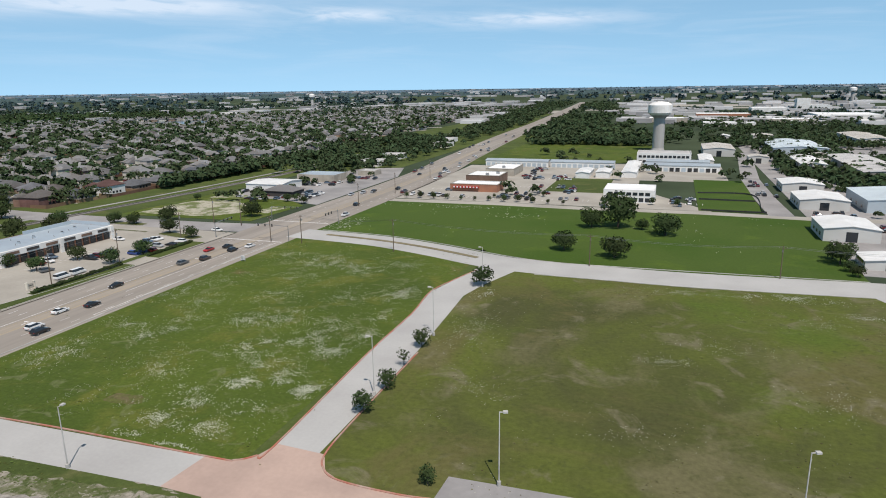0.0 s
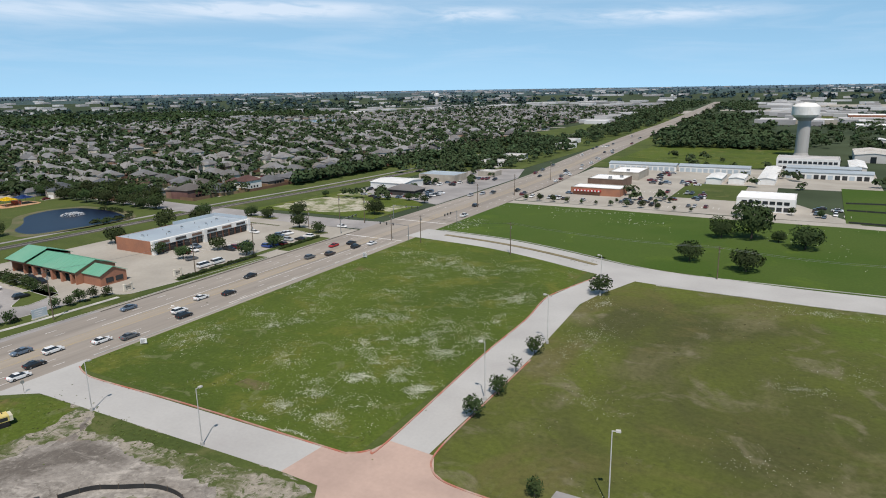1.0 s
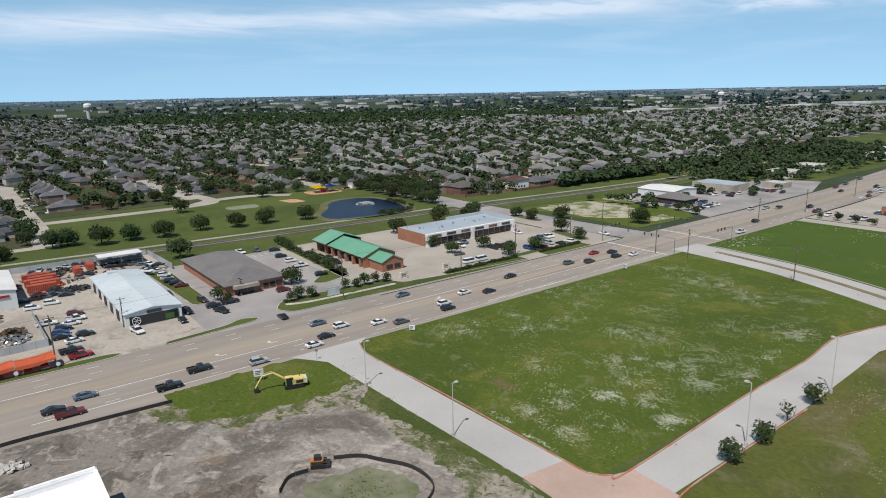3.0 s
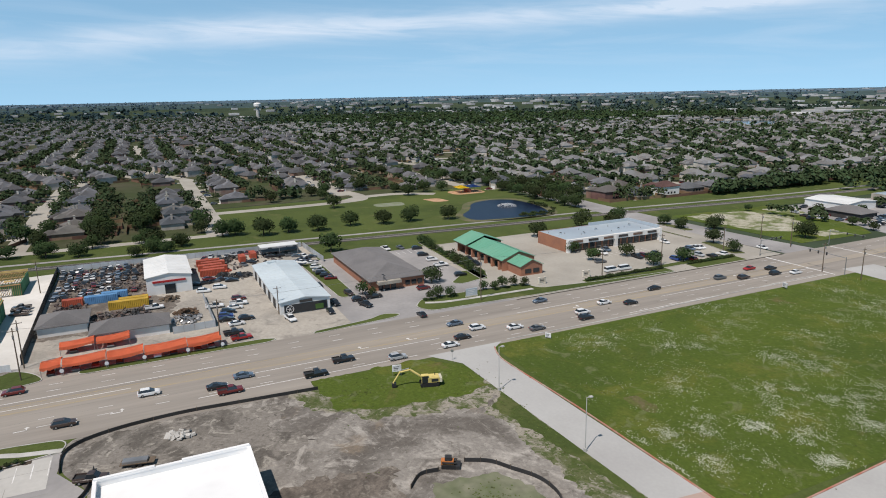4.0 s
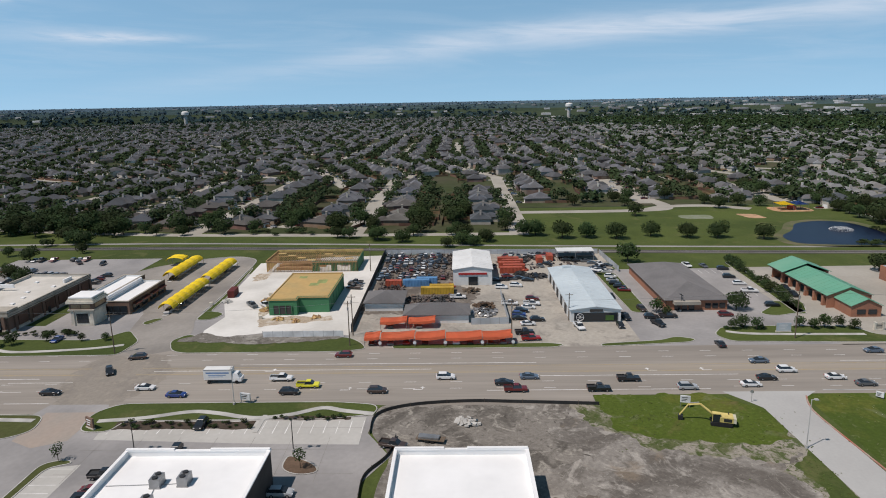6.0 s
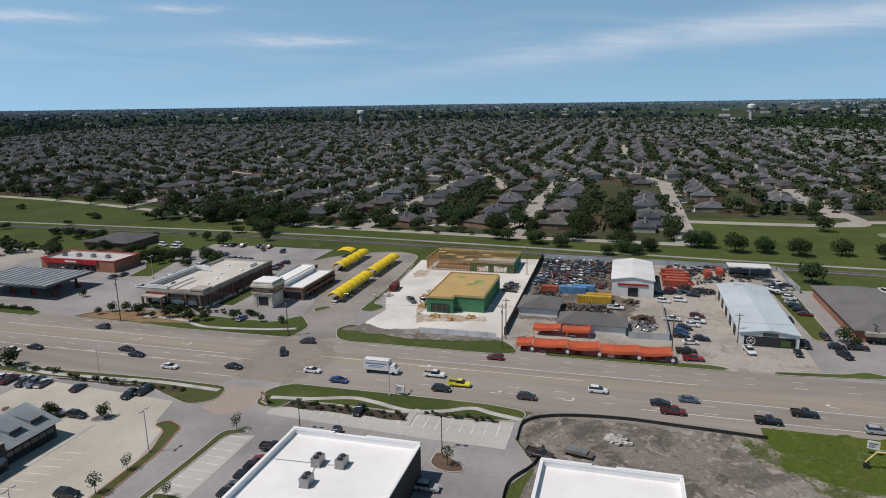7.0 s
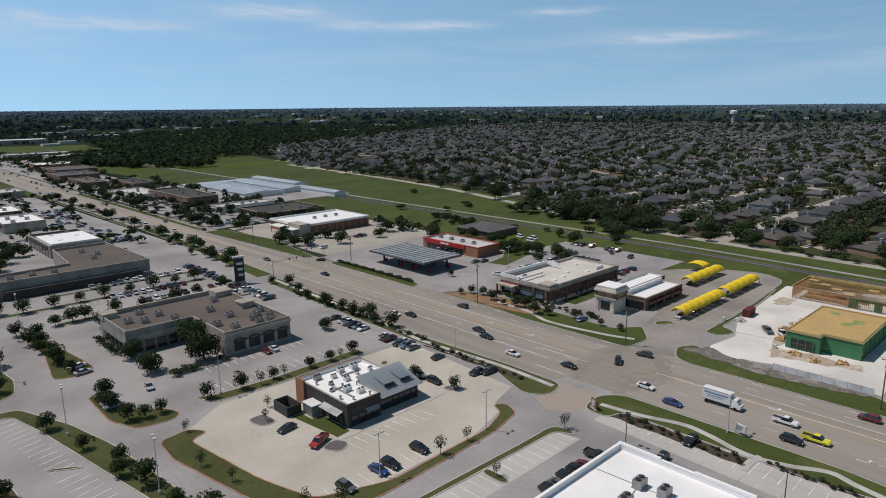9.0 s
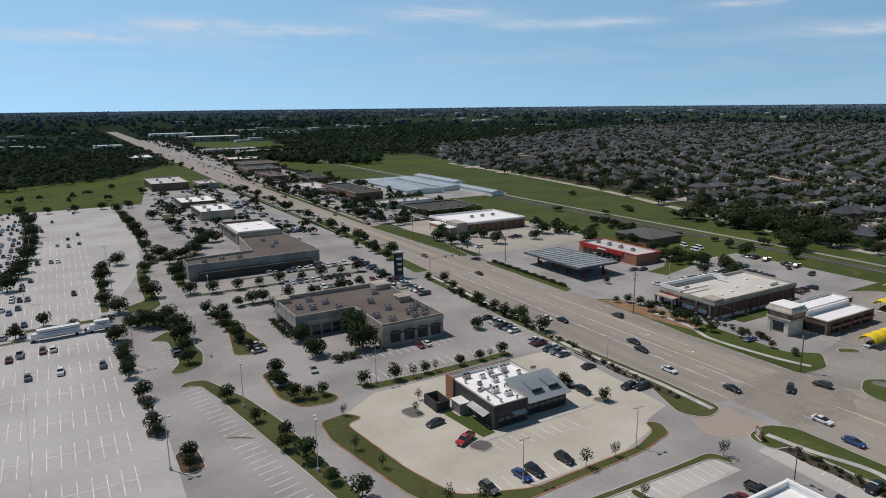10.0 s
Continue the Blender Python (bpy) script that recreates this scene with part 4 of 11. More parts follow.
def hip_roof(x0, x1, y0, y1, h, rise, over=0.5):
    bm = bmesh.new()
    x0, x1, y0, y1 = x0 - over, x1 + over, y0 - over, y1 + over
    half = min(x1 - x0, y1 - y0) / 2
    b = [bm.verts.new((x, y, h)) for x, y in rect(x0, x1, y0, y1)]
    t = [bm.verts.new((x, y, h + 0.22)) for x, y in rect(x0, x1, y0, y1)]
    if x1 - x0 > y1 - y0:
        r = [bm.verts.new((x0 + half, (y0 + y1) / 2, h + rise)), bm.verts.new((x1 - half, (y0 + y1) / 2, h + rise))]
        fs = [(t[0], t[1], r[1], r[0]), (t[1], t[2], r[1]), (t[2], t[3], r[0], r[1]), (t[3], t[0], r[0])]
    else:
        r = [bm.verts.new(((x0 + x1) / 2, y0 + half, h + rise)), bm.verts.new(((x0 + x1) / 2, y1 - half, h + rise))]
        fs = [(t[0], t[1], r[0]), (t[1], t[2], r[1], r[0]), (t[2], t[3], r[1]), (t[3], t[0], r[0], r[1])]
    for f in fs:
        bm.faces.new(f)
    bm.faces.new(b[::-1])
    for k in range(4):
        bm.faces.new((b[k], b[(k + 1) % 4], t[(k + 1) % 4], t[k]))
    return bm


# strip of shops with a pale roof
b = flat_building("strip_shops", -243.5, -222, 158.5, 209, 5.3, BRICK, ROOF_BLUE, "long strip of shops with pale roof and brick end wall", parapet=0.3)
part("front_fascia", boxes((-222.0, -220.6, 158.8, 208.7, 3.4, 5.5)), WALL_WHITE, b, "pale sign fascia over the shop fronts")
windows(b, 160, 208, -221.95, 14, 0.3, 2.9, "y")
for k in range(6):
    x = -221.6
    part("signboard", boxes((-220.55, -220.4, 161 + k * 8, 166 + k * 8, 4.0, 5.0)), WALL_DARK if k % 2 else BRICK_BROWN, b, "shop sign")
for k in range(5):
    roof_unit(b, -234 + (k % 2) * 4, 164 + k * 9.5, 5.0, 1.3, 1.0, 0.7, ROOF_BLUE)
part("raised_parapet", boxes((-243.4, -222.2, 208.7, 209.2, 5.3, 6.6), (-243.6, -243.1, 186, 208.7, 5.3, 6.4)), ROOF_BLUE, b, "raised pale parapet at the end")
for k in range(9):
    bm = bmesh.new()
    cyl(bm, -239 + (k * 5) % 14, 161 + k * 5.2, 5.0, 5.6, 0.14, n=6)
    part("vent_pipe", bm, METAL_GREY, b)
for k in range(3):
    part("corner_pier", boxes((-221.9, -220.3, 158.4 + k * 24.6, 159.8 + k * 24.6, 0, 5.6)), WALL_WHITE, b, "pale pier between shop fronts")

# drive-through with a green metal roof
b = gable_building("service_bays", -247.5, -209, 120.2, 134.5, 4.2, 2.8, BRICK, ROOF_GREEN, "brick service bays under a green metal gable roof", "workshop", inset=6.0)
for k in range(6):
    x = -243 + k * 5.6
    part("bay_door", boxes((x - 2.2, x + 2.2, 126.0, 126.18, 0, 3.4)), METAL_DARK, b, "dark roller door deep in the bay")
    part("pier", boxes((x + 2.5, x + 3.6, 120.2, 121.4, 0, 4.15)), BRICK, b)
part("lintel", boxes((-247.1, -209.4, 120.2, 120.6, 3.5, 4.2)), BRICK, b)
part("end_wall", boxes((-248.0, -237.5, 119.2, 136.0, 4.0, 4.9)), BRICK, b, "raised brick end bay")
bm = bmesh.new()
for y, z in ((118.6, 4.9), (127.6, 8.2), (136.6, 4.9)):
    for x in (-248.6, -236.6):
        bm.verts.new((x, y, z))
bm.verts.ensure_lookup_table()
for i in (0, 2):
    bm.faces.new([bm.verts[j] for j in (i, i + 1, i + 3, i + 2)])
bmesh.ops.recalc_face_normals(bm, faces=bm.faces[:])
bmesh.ops.solidify(bm, geom=bm.faces[:], thickness=0.18)
part("end_roof", bm, ROOF_GREEN, b, "taller green metal roof over the end bay")
for x in (-248.0, -237.5):
    bm = bmesh.new()
    bm.faces.new([bm.verts.new(q) for q in ((x, 119.2, 4.9), (x, 136.0, 4.9), (x, 127.6, 8.0))])
    bmesh.ops.solidify(bm, geom=bm.faces[:], thickness=0.2)
    part("end_gable", bm, BRICK, b)
part("gable_sign", boxes((-247.7, -247.5, 125, 130, 4.6, 5.8)), WALL_DARK, b)
b = gable_building("service_bays", -208.6, -199.5, 122.6, 132.0, 3.6, 2.2, BRICK, ROOF_GREEN, "smaller brick office under a green metal gable roof", "workshop")
windows(b, 124, 131, -199.45, 2, 1.0, 2.4, "y")

# brick office with a grey hip roof
b = thing("brick_office", "low red brick office with a wide grey hip roof", "office")
part("wall", boxes((-255.5, -208, 67.5, 87.5, 0, 3.6)), BRICK, b)
part("roof", hip_roof(-255.5, -208, 67.5, 87.5, 3.6, 3.6, 0.8), SHINGLE, b)
part("porch", boxes((-208, -205.5, 69.5, 78, 2.6, 3.7)), STUCCO, b, "flat entrance porch")
windows(b, 70, 77, -207.95, 3, 0.2, 2.5, "y")
windows(b, 80, 87, -207.95, 3, 0.9, 2.3, "y")

# car workshop with pale metal roof
b = gable_building("car_workshop", -250, -197.5, 34.5, 50.2, 4.0, 1.0, METAL_WHITE, ROOF_PALE, "long metal car workshop with a pale blue roof", "workshop")
part("bay_opening", boxes((-197.52, -197.3, 35.6, 49.2, 0.2, 3.1)), GLASS, b, "dark glazed workshop front")
bm = bmesh.new()
for k in range(24):
    a0, a1 = k * math.tau / 24, (k + 1) * math.tau / 24
    rod(bm, (-197.22, 37.4 + 1.15 * math.cos(a0), 1.7 + 1.15 * math.sin(a0)), (-197.22, 37.4 + 1.15 * math.cos(a1), 1.7 + 1.15 * math.sin(a1)), 0.08, 4)
part("wheel_emblem", bm, CLEAR_WHITE, b, "white ring emblem on the front")
for k in range(3):
    bm = bmesh.new()
    rod(bm, (-197.22, 37.4 - 1.1 * math.cos(k * 1.05), 1.7 - 1.1 * math.sin(k * 1.05)), (-197.22, 37.4 + 1.1 * math.cos(k * 1.05), 1.7 + 1.1 * math.sin(k * 1.05)), 0.06, 4)
    part("emblem_spoke", bm, CLEAR_WHITE, b)
part("green_mural", boxes((-197.3, -197.24, 45.4, 48.0, 0.6, 2.2)), material("mural_green", (0.065, 0.14, 0.035), 0.8, 0.3, 2, 0.5), b, "green painted panel on the front")
part("gable_board", boxes((-197.5, -197.25, 40.5, 44.5, 3.4, 4.2)), WALL_DARK, b, "dark sign board in the gable")
part("roof_box", boxes((-248.5, -246, 39.5, 42.5, 4.7, 5.6)), ROOF_PALE, b, "low box on the roof")
for k in range(5):
    part("side_door", boxes((-245 + k * 9, -241.5 + k * 9, 34.3, 34.52, 0, 3.0)), WALL_DARK, b, "dark roller door")

# white metal hall in the scrap yard
b = gable_building("metal_hall", -271, -241, -2.8, 12, 6.2, 1.1, METAL_WHITE, METAL_WHITE, "tall white metal hall in a scrap yard", "hall")
# Dark glass panel on a closed wall, in place of the doorway's inner shade.
part("door_opening", boxes((-241.02, -240.8, 3.0, 6.5, 0, 3.4)), GLASS, b, "dark glass panel standing in for the shaded open door")
part("signboard", boxes((-240.98, -240.7, -0.8, 10, 4.2, 4.9)), RED_SIGN, b, "long red sign")

# sheds behind the orange sales canopies
for x0, x1, y0, y1 in ((-225, -210, -33, -19), (-208.5, -197, -18.5, 3)):
    b = thing("yard_house", "small grey-roofed house in a sales yard", "house")
    part("wall", boxes((x0 + 0.6, x1 - 0.6, y0 + 0.6, y1 - 0.6, 0, 2.8)), WALL_WHITE, b)
    part("roof", hip_roof(x0 + 0.6, x1 - 0.6, y0 + 0.6, y1 - 0.6, 2.8, 2.6, 0.6), SHINGLE, b)


def sales_canopy(x0, x1, y0, y1, h0=2.7):
    """A fabric-covered canopy on posts, its skirt hanging down in front."""
    th = thing("sales_canopy", "orange fabric canopy on steel posts in a car sales yard", "canopy", group="orange canopies")
    bm = bmesh.new()
    n = 6
    rows = []
    for i in range(n + 1):
        u = i / n
        y = y0 + (y1 - y0) * u
        sag = 0.6 * math.sin(u * math.pi)
        h = h0 - 0.25 + 0.5 * u - sag * 0.35
        rows.append([bm.verts.new(p) for p in ((x1 + 0.15, y, h - 0.55 - 0.35 * abs(math.sin(y * 1.9))), (x1, y, h - 0.05), ((x0 + x1) / 2, y, h + 0.55 - sag * 0.4), (x0, y, h), (x0 - 0.1, y, h - 0.6))])
    for a, c in zip(rows, rows[1:]):
        for k in range(4):
            bm.faces.new((a[k], c[k], c[k + 1], a[k + 1]))
    bmesh.ops.solidify(bm, geom=bm.faces[:], thickness=0.05)
    part("fabric", bm, ORANGE, th)
    for x in (x0, x1):
        for y in (y0 + 0.15, y1 - 0.15):
            bm = bmesh.new()
            cyl(bm, x, y, 0, h0 - 0.3, 0.07, n=6)
            part("post", bm, METAL_GREY, th)
    return th


edges = [-28.2, -23.4, -13.4, -4.6, 6.0, 14.8]
for y0, y1 in zip(edges, edges[1:]):
    sales_canopy(-183.0, -177.8, y0 + 0.1, y1 - 0.1, 2.7 + 0.25 * math.sin(y0 * 1.3))
    rs = thing("round_sign", "small round white sign on a post between canopies", "sign", -177.3, y1, 0, group="round signs")
    part("post", boxes((-0.04, 0.04, -0.04, 0.04, 0, 1.6)), METAL_GREY, rs)
    bm = bmesh.new()
    cyl(bm, 0, 0, -0.04, 0.04, 0.5, n=14)
    bmesh.ops.transform(bm, matrix=pose(0.1, 0, 1.4, 0, 90), verts=bm.verts[:])
    part("disc", bm, CLEAR_WHITE, rs)
for y0, y1 in ((-25.2, -16.8), (-16.4, -8.0)):
    sales_canopy(-197, -192.5, y0, y1)

# half-built shop: green sheathing and a bare OSB roof
b = thing("unfinished_shop", "unfinished shop in green sheathing with a bare OSB roof deck", "building")
part("wall", prism([(-239.5, -64), (-207.3, -64), (-207.3, -54.6), (-210.2, -54.6), (-210.2, -44.4), (-239.5, -44.4)], 0, 5.6), GREEN_SHEATH, b)
part("roof_deck", prism([(-239.2, -63.7), (-207.6, -63.7), (-207.6, -54.9), (-210.5, -54.9), (-210.5, -44.7), (-239.2, -44.7)], 5.6, 5.75), OSB, b, "bare OSB roof deck")
# Solid charcoal panel on the wall, painting the shade inside the opening.
part("window_opening", boxes((-207.28, -207.1, -62.6, -56.2, 0.5, 3.4)), WALL_DARK, b, "charcoal panel painted as a dark unglazed opening")
for y in (-62.6, -60.6, -58.4, -56.4):
    part("stud", boxes((-207.2, -206.95, y, y + 0.22, 0.3, 3.5)), GREEN_SHEATH, b)
part("roof_curb", boxes((-239.4, -239.0, -63.9, -44.6, 5.75, 6.2), (-239.0, -207.5, -63.9, -63.5, 5.75, 6.0)), OSB, b, "raised OSB edge of the roof")
part("top_plate", prism([(-207.25, -64.05), (-207.05, -64.05), (-207.05, -54.4), (-209.95, -54.4), (-209.95, -44.2), (-239.4, -44.2), (-239.4, -44.38), (-210.15, -44.38), (-210.15, -54.58), (-207.25, -54.58)], 5.2, 5.62), OSB, b, "bare timber plate along the wall top")
for x0, x1, y0, y1 in ((-231, -226, -52, -48.5), (-226.5, -223, -54, -50.5), (-236, -233, -60, -57)):
    part("roof_sheet", prism(ragged(rect(x0, x1, y0, y1), 0.6, 0.5, x0), 5.752, 5.762), material("faded_green_sheet", (0.30, 0.34, 0.13), 0.9, 0.2, 1.0, 0.3), b, "greenish stained sheet on the roof deck")
for k in range(6):
    part("sheathing_joint", boxes((-238 + k * 4.9, -237.94 + k * 4.9, -44.39, -44.3, 0.1, 5.1)), material("joint_tape", (0.035, 0.13, 0.065), 0.8, 0.1, 1, 0.3), b, "dark joint between sheathing boards")

# timber frame going up behind it
b = thing("timber_frame", "open timber frame of a building going up", "building")
bm = bmesh.new()
for i in range(64):
    y = -81 + i * 0.6
    box(bm, -264.2, -264.0, y, y + 0.09, 0, 4.2)
    box(bm, -283.2, -283.0, y, y + 0.09, 0, 4.2)
for i in range(26):
    box(bm, -283.2 + i * 0.75, -283.1 + i * 0.75, -81.2, -81.0, 0, 4.2)
    if i % 2:
        box(bm, -283.2 + i * 0.75, -283.1 + i * 0.75, -62.2, -62.0, 0, 4.2)
part("stud_wall", bm, WOOD_FRAME, b)
for i in range(44):
    y = -81 + i * 0.87
    part("joist", boxes((-283.2, -264.0, y, y + 0.09, 4.2, 4.5)), WOOD_FRAME, b)
part("beam", boxes((-264.4, -263.9, -81, -43, 4.0, 4.3), (-283.4, -282.9, -81, -43, 4.0, 4.3), (-274, -273.7, -81, -43, 4.45, 4.7)), WOOD_FRAME, b)
part("sheathing", boxes((-264.6, -264.4, -62, -43, 2.9, 4.5), (-264.6, -264.4, -62, -59, 0.2, 2.9), (-264.6, -264.4, -54, -51.5, 0.2, 2.9), (-264.6, -264.4, -46, -43, 0.2, 2.9), (-283.0, -264.4, -43.2, -43.0, 0, 4.4)), GREEN_SHEATH, b)
for k in range(7):
    x, y = -281 + (k * 4.3) % 15, -80 + k * 5.2
    part("deck_board", boxes((x, x + 2.4, y, y + 3.4, 4.5, 4.53)), OSB, b, "loose OSB sheet over the joists")
for k in range(5):
    bm = bmesh.new()
    rod(bm, (-264.0, -80 + k * 4.2, 0.2), (-264.0, -77.2 + k * 4.2, 4.0), 0.07, 4)
    part("brace", bm, WOOD_FRAME, b)
part("parapet_frame", boxes((-264.3, -263.9, -81, -62, 4.5, 4.75), (-283.4, -283.0, -81, -43, 4.5, 5.3), (-283, -264, -81.3, -80.9, 4.5, 5.1)), WOOD_FRAME, b, "timber upstand round the roof")
for k in range(5):
    part("lumber", boxes((-279 + k * 2.5, -277 + k * 2.5, -78 + (k % 2) * 2, -62 + (k % 3) * 2, 0.1, 0.8 + 0.3 * (k % 3))), WOOD_FRAME, b, "stacked lumber on the slab")


# car wash with yellow vacuum canopies
def arch_canopy(x0, x1, y, half=2.6, h=2.1, rise=1.9, bays=7):
    th = thing("vacuum_canopy", "arched yellow fabric canopy of a car wash", "canopy", group="yellow canopies")
    for b_ in range(bays):
        a, c = x0 + (x1 - x0) * b_ / bays, x0 + (x1 - x0) * (b_ + 1) / bays - 0.25
        bm = bmesh.new()
        rows = []
        for k in range(9):
            u = k / 8 * math.pi
            rows.append([bm.verts.new((x, y - half * math.cos(u), h + (rise + (0.42 if i == 1 else 0)) * math.sin(u))) for i, x in enumerate((a, (a + c) / 2, c))])
        for p, q in zip(rows, rows[1:]):
            for k in range(2):
                bm.faces.new((p[k], q[k], q[k + 1], p[k + 1]))
        bmesh.ops.recalc_face_normals(bm, faces=bm.faces[:])
        bmesh.ops.solidify(bm, geom=bm.faces[:], thickness=0.06)
        part("fabric_bay", bm, YELLOW, th)
        for s in (-1, 1):
            bm = bmesh.new()
            cyl(bm, a + 0.2, y + s * half, 0, h + 0.1, 0.08, n=6)
            part("post", bm, METAL_GREY, th)
    return th


kerb_line([(-212, -88.1), (-234, -88.3), (-258, -89.8), (-282.6, -91.4), (-290.5, -96.5), (-293, -106), (-288, -120)], KERB, "pale kerb round the lanes of a car wash")
for x0, x1, y in ((-246, -207.5, -99.8), (-283, -245.8, -99.8), (-283, -250, -117)):
    planting(rect(x0, x1, y - 0.9, y + 0.9), CONCRETE_LANE, 0.6, label="narrow kerbed strip under a yellow canopy", name="canopy_strip", group="canopy strips")
arch_canopy(-242.5, -209, -99.8)
arch_canopy(-275, -245.5, -99.8, bays=5)
arch_canopy(-281, -251, -117, bays=5)
arch_canopy(-283, -276, -125.5, half=3.8, h=2.8, rise=1.2, bays=2)

# tiled retail block and stone tower of the car wash
ROOF_CREAM = material("cream_roof_membrane", (0.56, 0.53, 0.48), 0.8, 0.08, 0.5, 0.1, tint=(0.48, 0.45, 0.40))
b = flat_building("retail_block", -240.5, -193, -166, -142.5, 6.4, BRICK_BROWN, ROOF_CREAM, "brown brick retail block with pale cornice and cream roof", parapet=0.8, trim=STUCCO)
part("cornice", boxes((-193.0, -192.4, -166.3, -142.1, 5.3, 6.3), (-240.5, -193, -142.5, -142.1, 5.5, 6.3)), STUCCO, b, "pale cornice band")
part("cornice_shadow_line", boxes((-193.0, -192.7, -166.2, -142.3, 4.9, 5.1), (-240.5, -193, -142.5, -142.25, 5.0, 5.2)), STONE, b, "thin stone string course")
part("raised_parapet", boxes((-222, -192.6, -166.3, -165.8, 6.6, 7.9), (-222, -221.5, -165.8, -159.5, 6.6, 7.9), (-193.1, -192.6, -165.8, -157.0, 6.6, 7.9), (-208, -193.1, -157.5, -157.0, 6.6, 7.3)), ROOF_WHITE, b, "white inner side of the raised parapet")
part("corner_turret", boxes((-197.5, -192.3, -147.5, -142.0, 6.65, 7.3)), STUCCO, b, "raised pale corner parapet")
part("arcade_sign", boxes((-192.4, -192.15, -164.5, -157.5, 4.0, 4.8)), RED_SIGN, b, "red sign over the shop front")
for y0, y1, n in ((-164.8, -158.6, 3), (-156.6, -150.4, 4), (-149.4, -145.0, 3)):
    windows(b, y0, y1, -192.95, n, 0.5, 3.3, "y", gap=0.12)
    part("window_blind", boxes((-192.86, -192.80, y0 + 0.3, y1 - 0.3, 1.2, 2.9)), WALL_WHITE, b, "pale blinds behind the shop glass")
    part("soffit_canopy", boxes((-192.95, -191.4, y0 - 0.2, y1 + 0.2, 3.5, 3.75)), METAL_DARK, b, "flat steel canopy over the windows")
for y in (-166.3, -157.6, -150.0, -144.2):
    part("pilaster", boxes((-192.95, -192.1, y, y + 0.95, 1.1, 5.2)), BRICK_BROWN, b, "dark brick pilaster")
    part("pilaster_foot", boxes((-192.95, -192.0, y - 0.05, y + 1.0, 0, 1.1)), STONE, b, "pale stone pilaster foot")
part("porch_roof", boxes((-192.6, -189.2, -166.2, -157.4, 4.0, 4.5)), STUCCO, b, "shallow porch roof at the corner")
for y in (-165.9, -158.1):
    part("porch_column", boxes((-189.9, -189.3, y, y + 0.6, 0, 4.0)), BRICK_BROWN, b)
for k in range(7):
    x = -239.8 + k * 7.2
    part("side_pilaster", boxes((x, x + 1.1, -142.45, -142.05, 0, 5.0)), BRICK_BROWN, b)
    if k < 6:
        part("side_panel", boxes((x + 2.0, x + 6.2, -142.48, -142.3, 1.2, 4.2)), material("dull_red_brick", (0.155, 0.085, 0.062), 0.9, 0.2, 3.0, 0.2), b, "recessed brick panel")
part("side_door", boxes((-214, -212.6, -142.3, -142.2, 0.1, 2.3)), WALL_DARK, b, "dark service door")
part("side_base", boxes((-240.4, -193.1, -142.45, -142.2, 0, 0.9)), STONE, b, "pale stone base")
roof_unit(b, -200.5, -160.5, 5.6, 1.8, 1.4, 1.1)
for x, y in ((-212, -150), (-219, -153), (-226, -148), (-232, -158), (-205, -149)):
    part("roof_hatch", boxes((x - 0.7, x + 0.7, y - 0.6, y + 0.6, 5.6, 6.0)), ROOF_WHITE, b, "low white roof hatch")
part("roof_divider", boxes((-236, -231, -147.5, -146.9, 5.6, 6.9)), ROOF_WHITE, b, "short white upstand on the roof")
b = flat_building("wash_tower", -206.5, -199, -126, -118.5, 9.2, STONE, ROOF_GREY, "square cream limestone tower of a car wash", "tower", trim=WALL_WHITE)
part("sign_band", boxes((-206.7, -198.8, -126.2, -118.3, 5.6, 7.6)), BRICK_BROWN, b, "brown band with sign panels")
part("ledge", boxes((-207.1, -198.4, -126.6, -117.9, 5.1, 5.6)), STUCCO, b, "pale stone ledge")
part("tower_cornice", boxes((-207.3, -198.2, -126.8, -117.7, 7.6, 8.3), (-207.0, -198.5, -126.5, -118.0, 8.3, 8.8)), STONE, b, "stepped pale cornice")
for y0, y1 in ((-125.4, -122.6), (-122.2, -119.2)):
    part("sign_panel", boxes((-198.8, -198.68, y0, y1, 6.0, 7.2)), material("tan_sign", (0.40, 0.27, 0.16), 0.7, 0.2, 2.0, 0.5), b, "small tan sign panel")
part("upper_sign_panel", boxes((-205.6, -200.0, -118.3, -118.16, 6.0, 7.2)), material("tan_sign", (0.40, 0.27, 0.16)), b)
part("tower_roof", boxes((-206.6, -198.9, -126.1, -118.4, 9.45, 9.6)), ROOF_WHITE, b, "white lid roof")
for i in range(3):
    for j in range(3):
        part("window", boxes((-198.98, -198.86, -124.0 + j * 1.15, -123.0 + j * 1.15, 1.2 + i * 0.95, 2.0 + i * 0.95)), GLASS, b)
part("window_surround", boxes((-198.99, -198.9, -124.2, -120.4, 1.0, 4.1)), METAL_DARK, b, "dark window frame")
for y in (-125.9, -119.6):
    part("tower_pier", boxes((-199.0, -198.7, y, y + 1.0, 0, 5.1)), STONE, b, "pale stone pier")
b = flat_building("wash_tunnel", -241, -206.6, -129.5, -121.5, 5.8, BRICK_BROWN, ROOF_WHITE, "brown brick car wash tunnel with a white roof", trim=STUCCO)
# The tunnel is closed here; charcoal colour gives the shade of its mouth.
part("entry_arch", boxes((-206.9, -206.4, -128.5, -122.5, 0.1, 3.6)), WALL_DARK, b, "charcoal panel painted as the dark tunnel mouth")
b = flat_building("wash_annex", -238, -210, -121.4, -112.5, 4.6, BRICK_BROWN, ROOF_WHITE, "low brown brick annex of a car wash with awnings", trim=STUCCO)
part("raised_parapet", boxes((-237, -212, -121.3, -120.6, 4.9, 5.9)), ROOF_WHITE, b, "white upstand between two roofs")
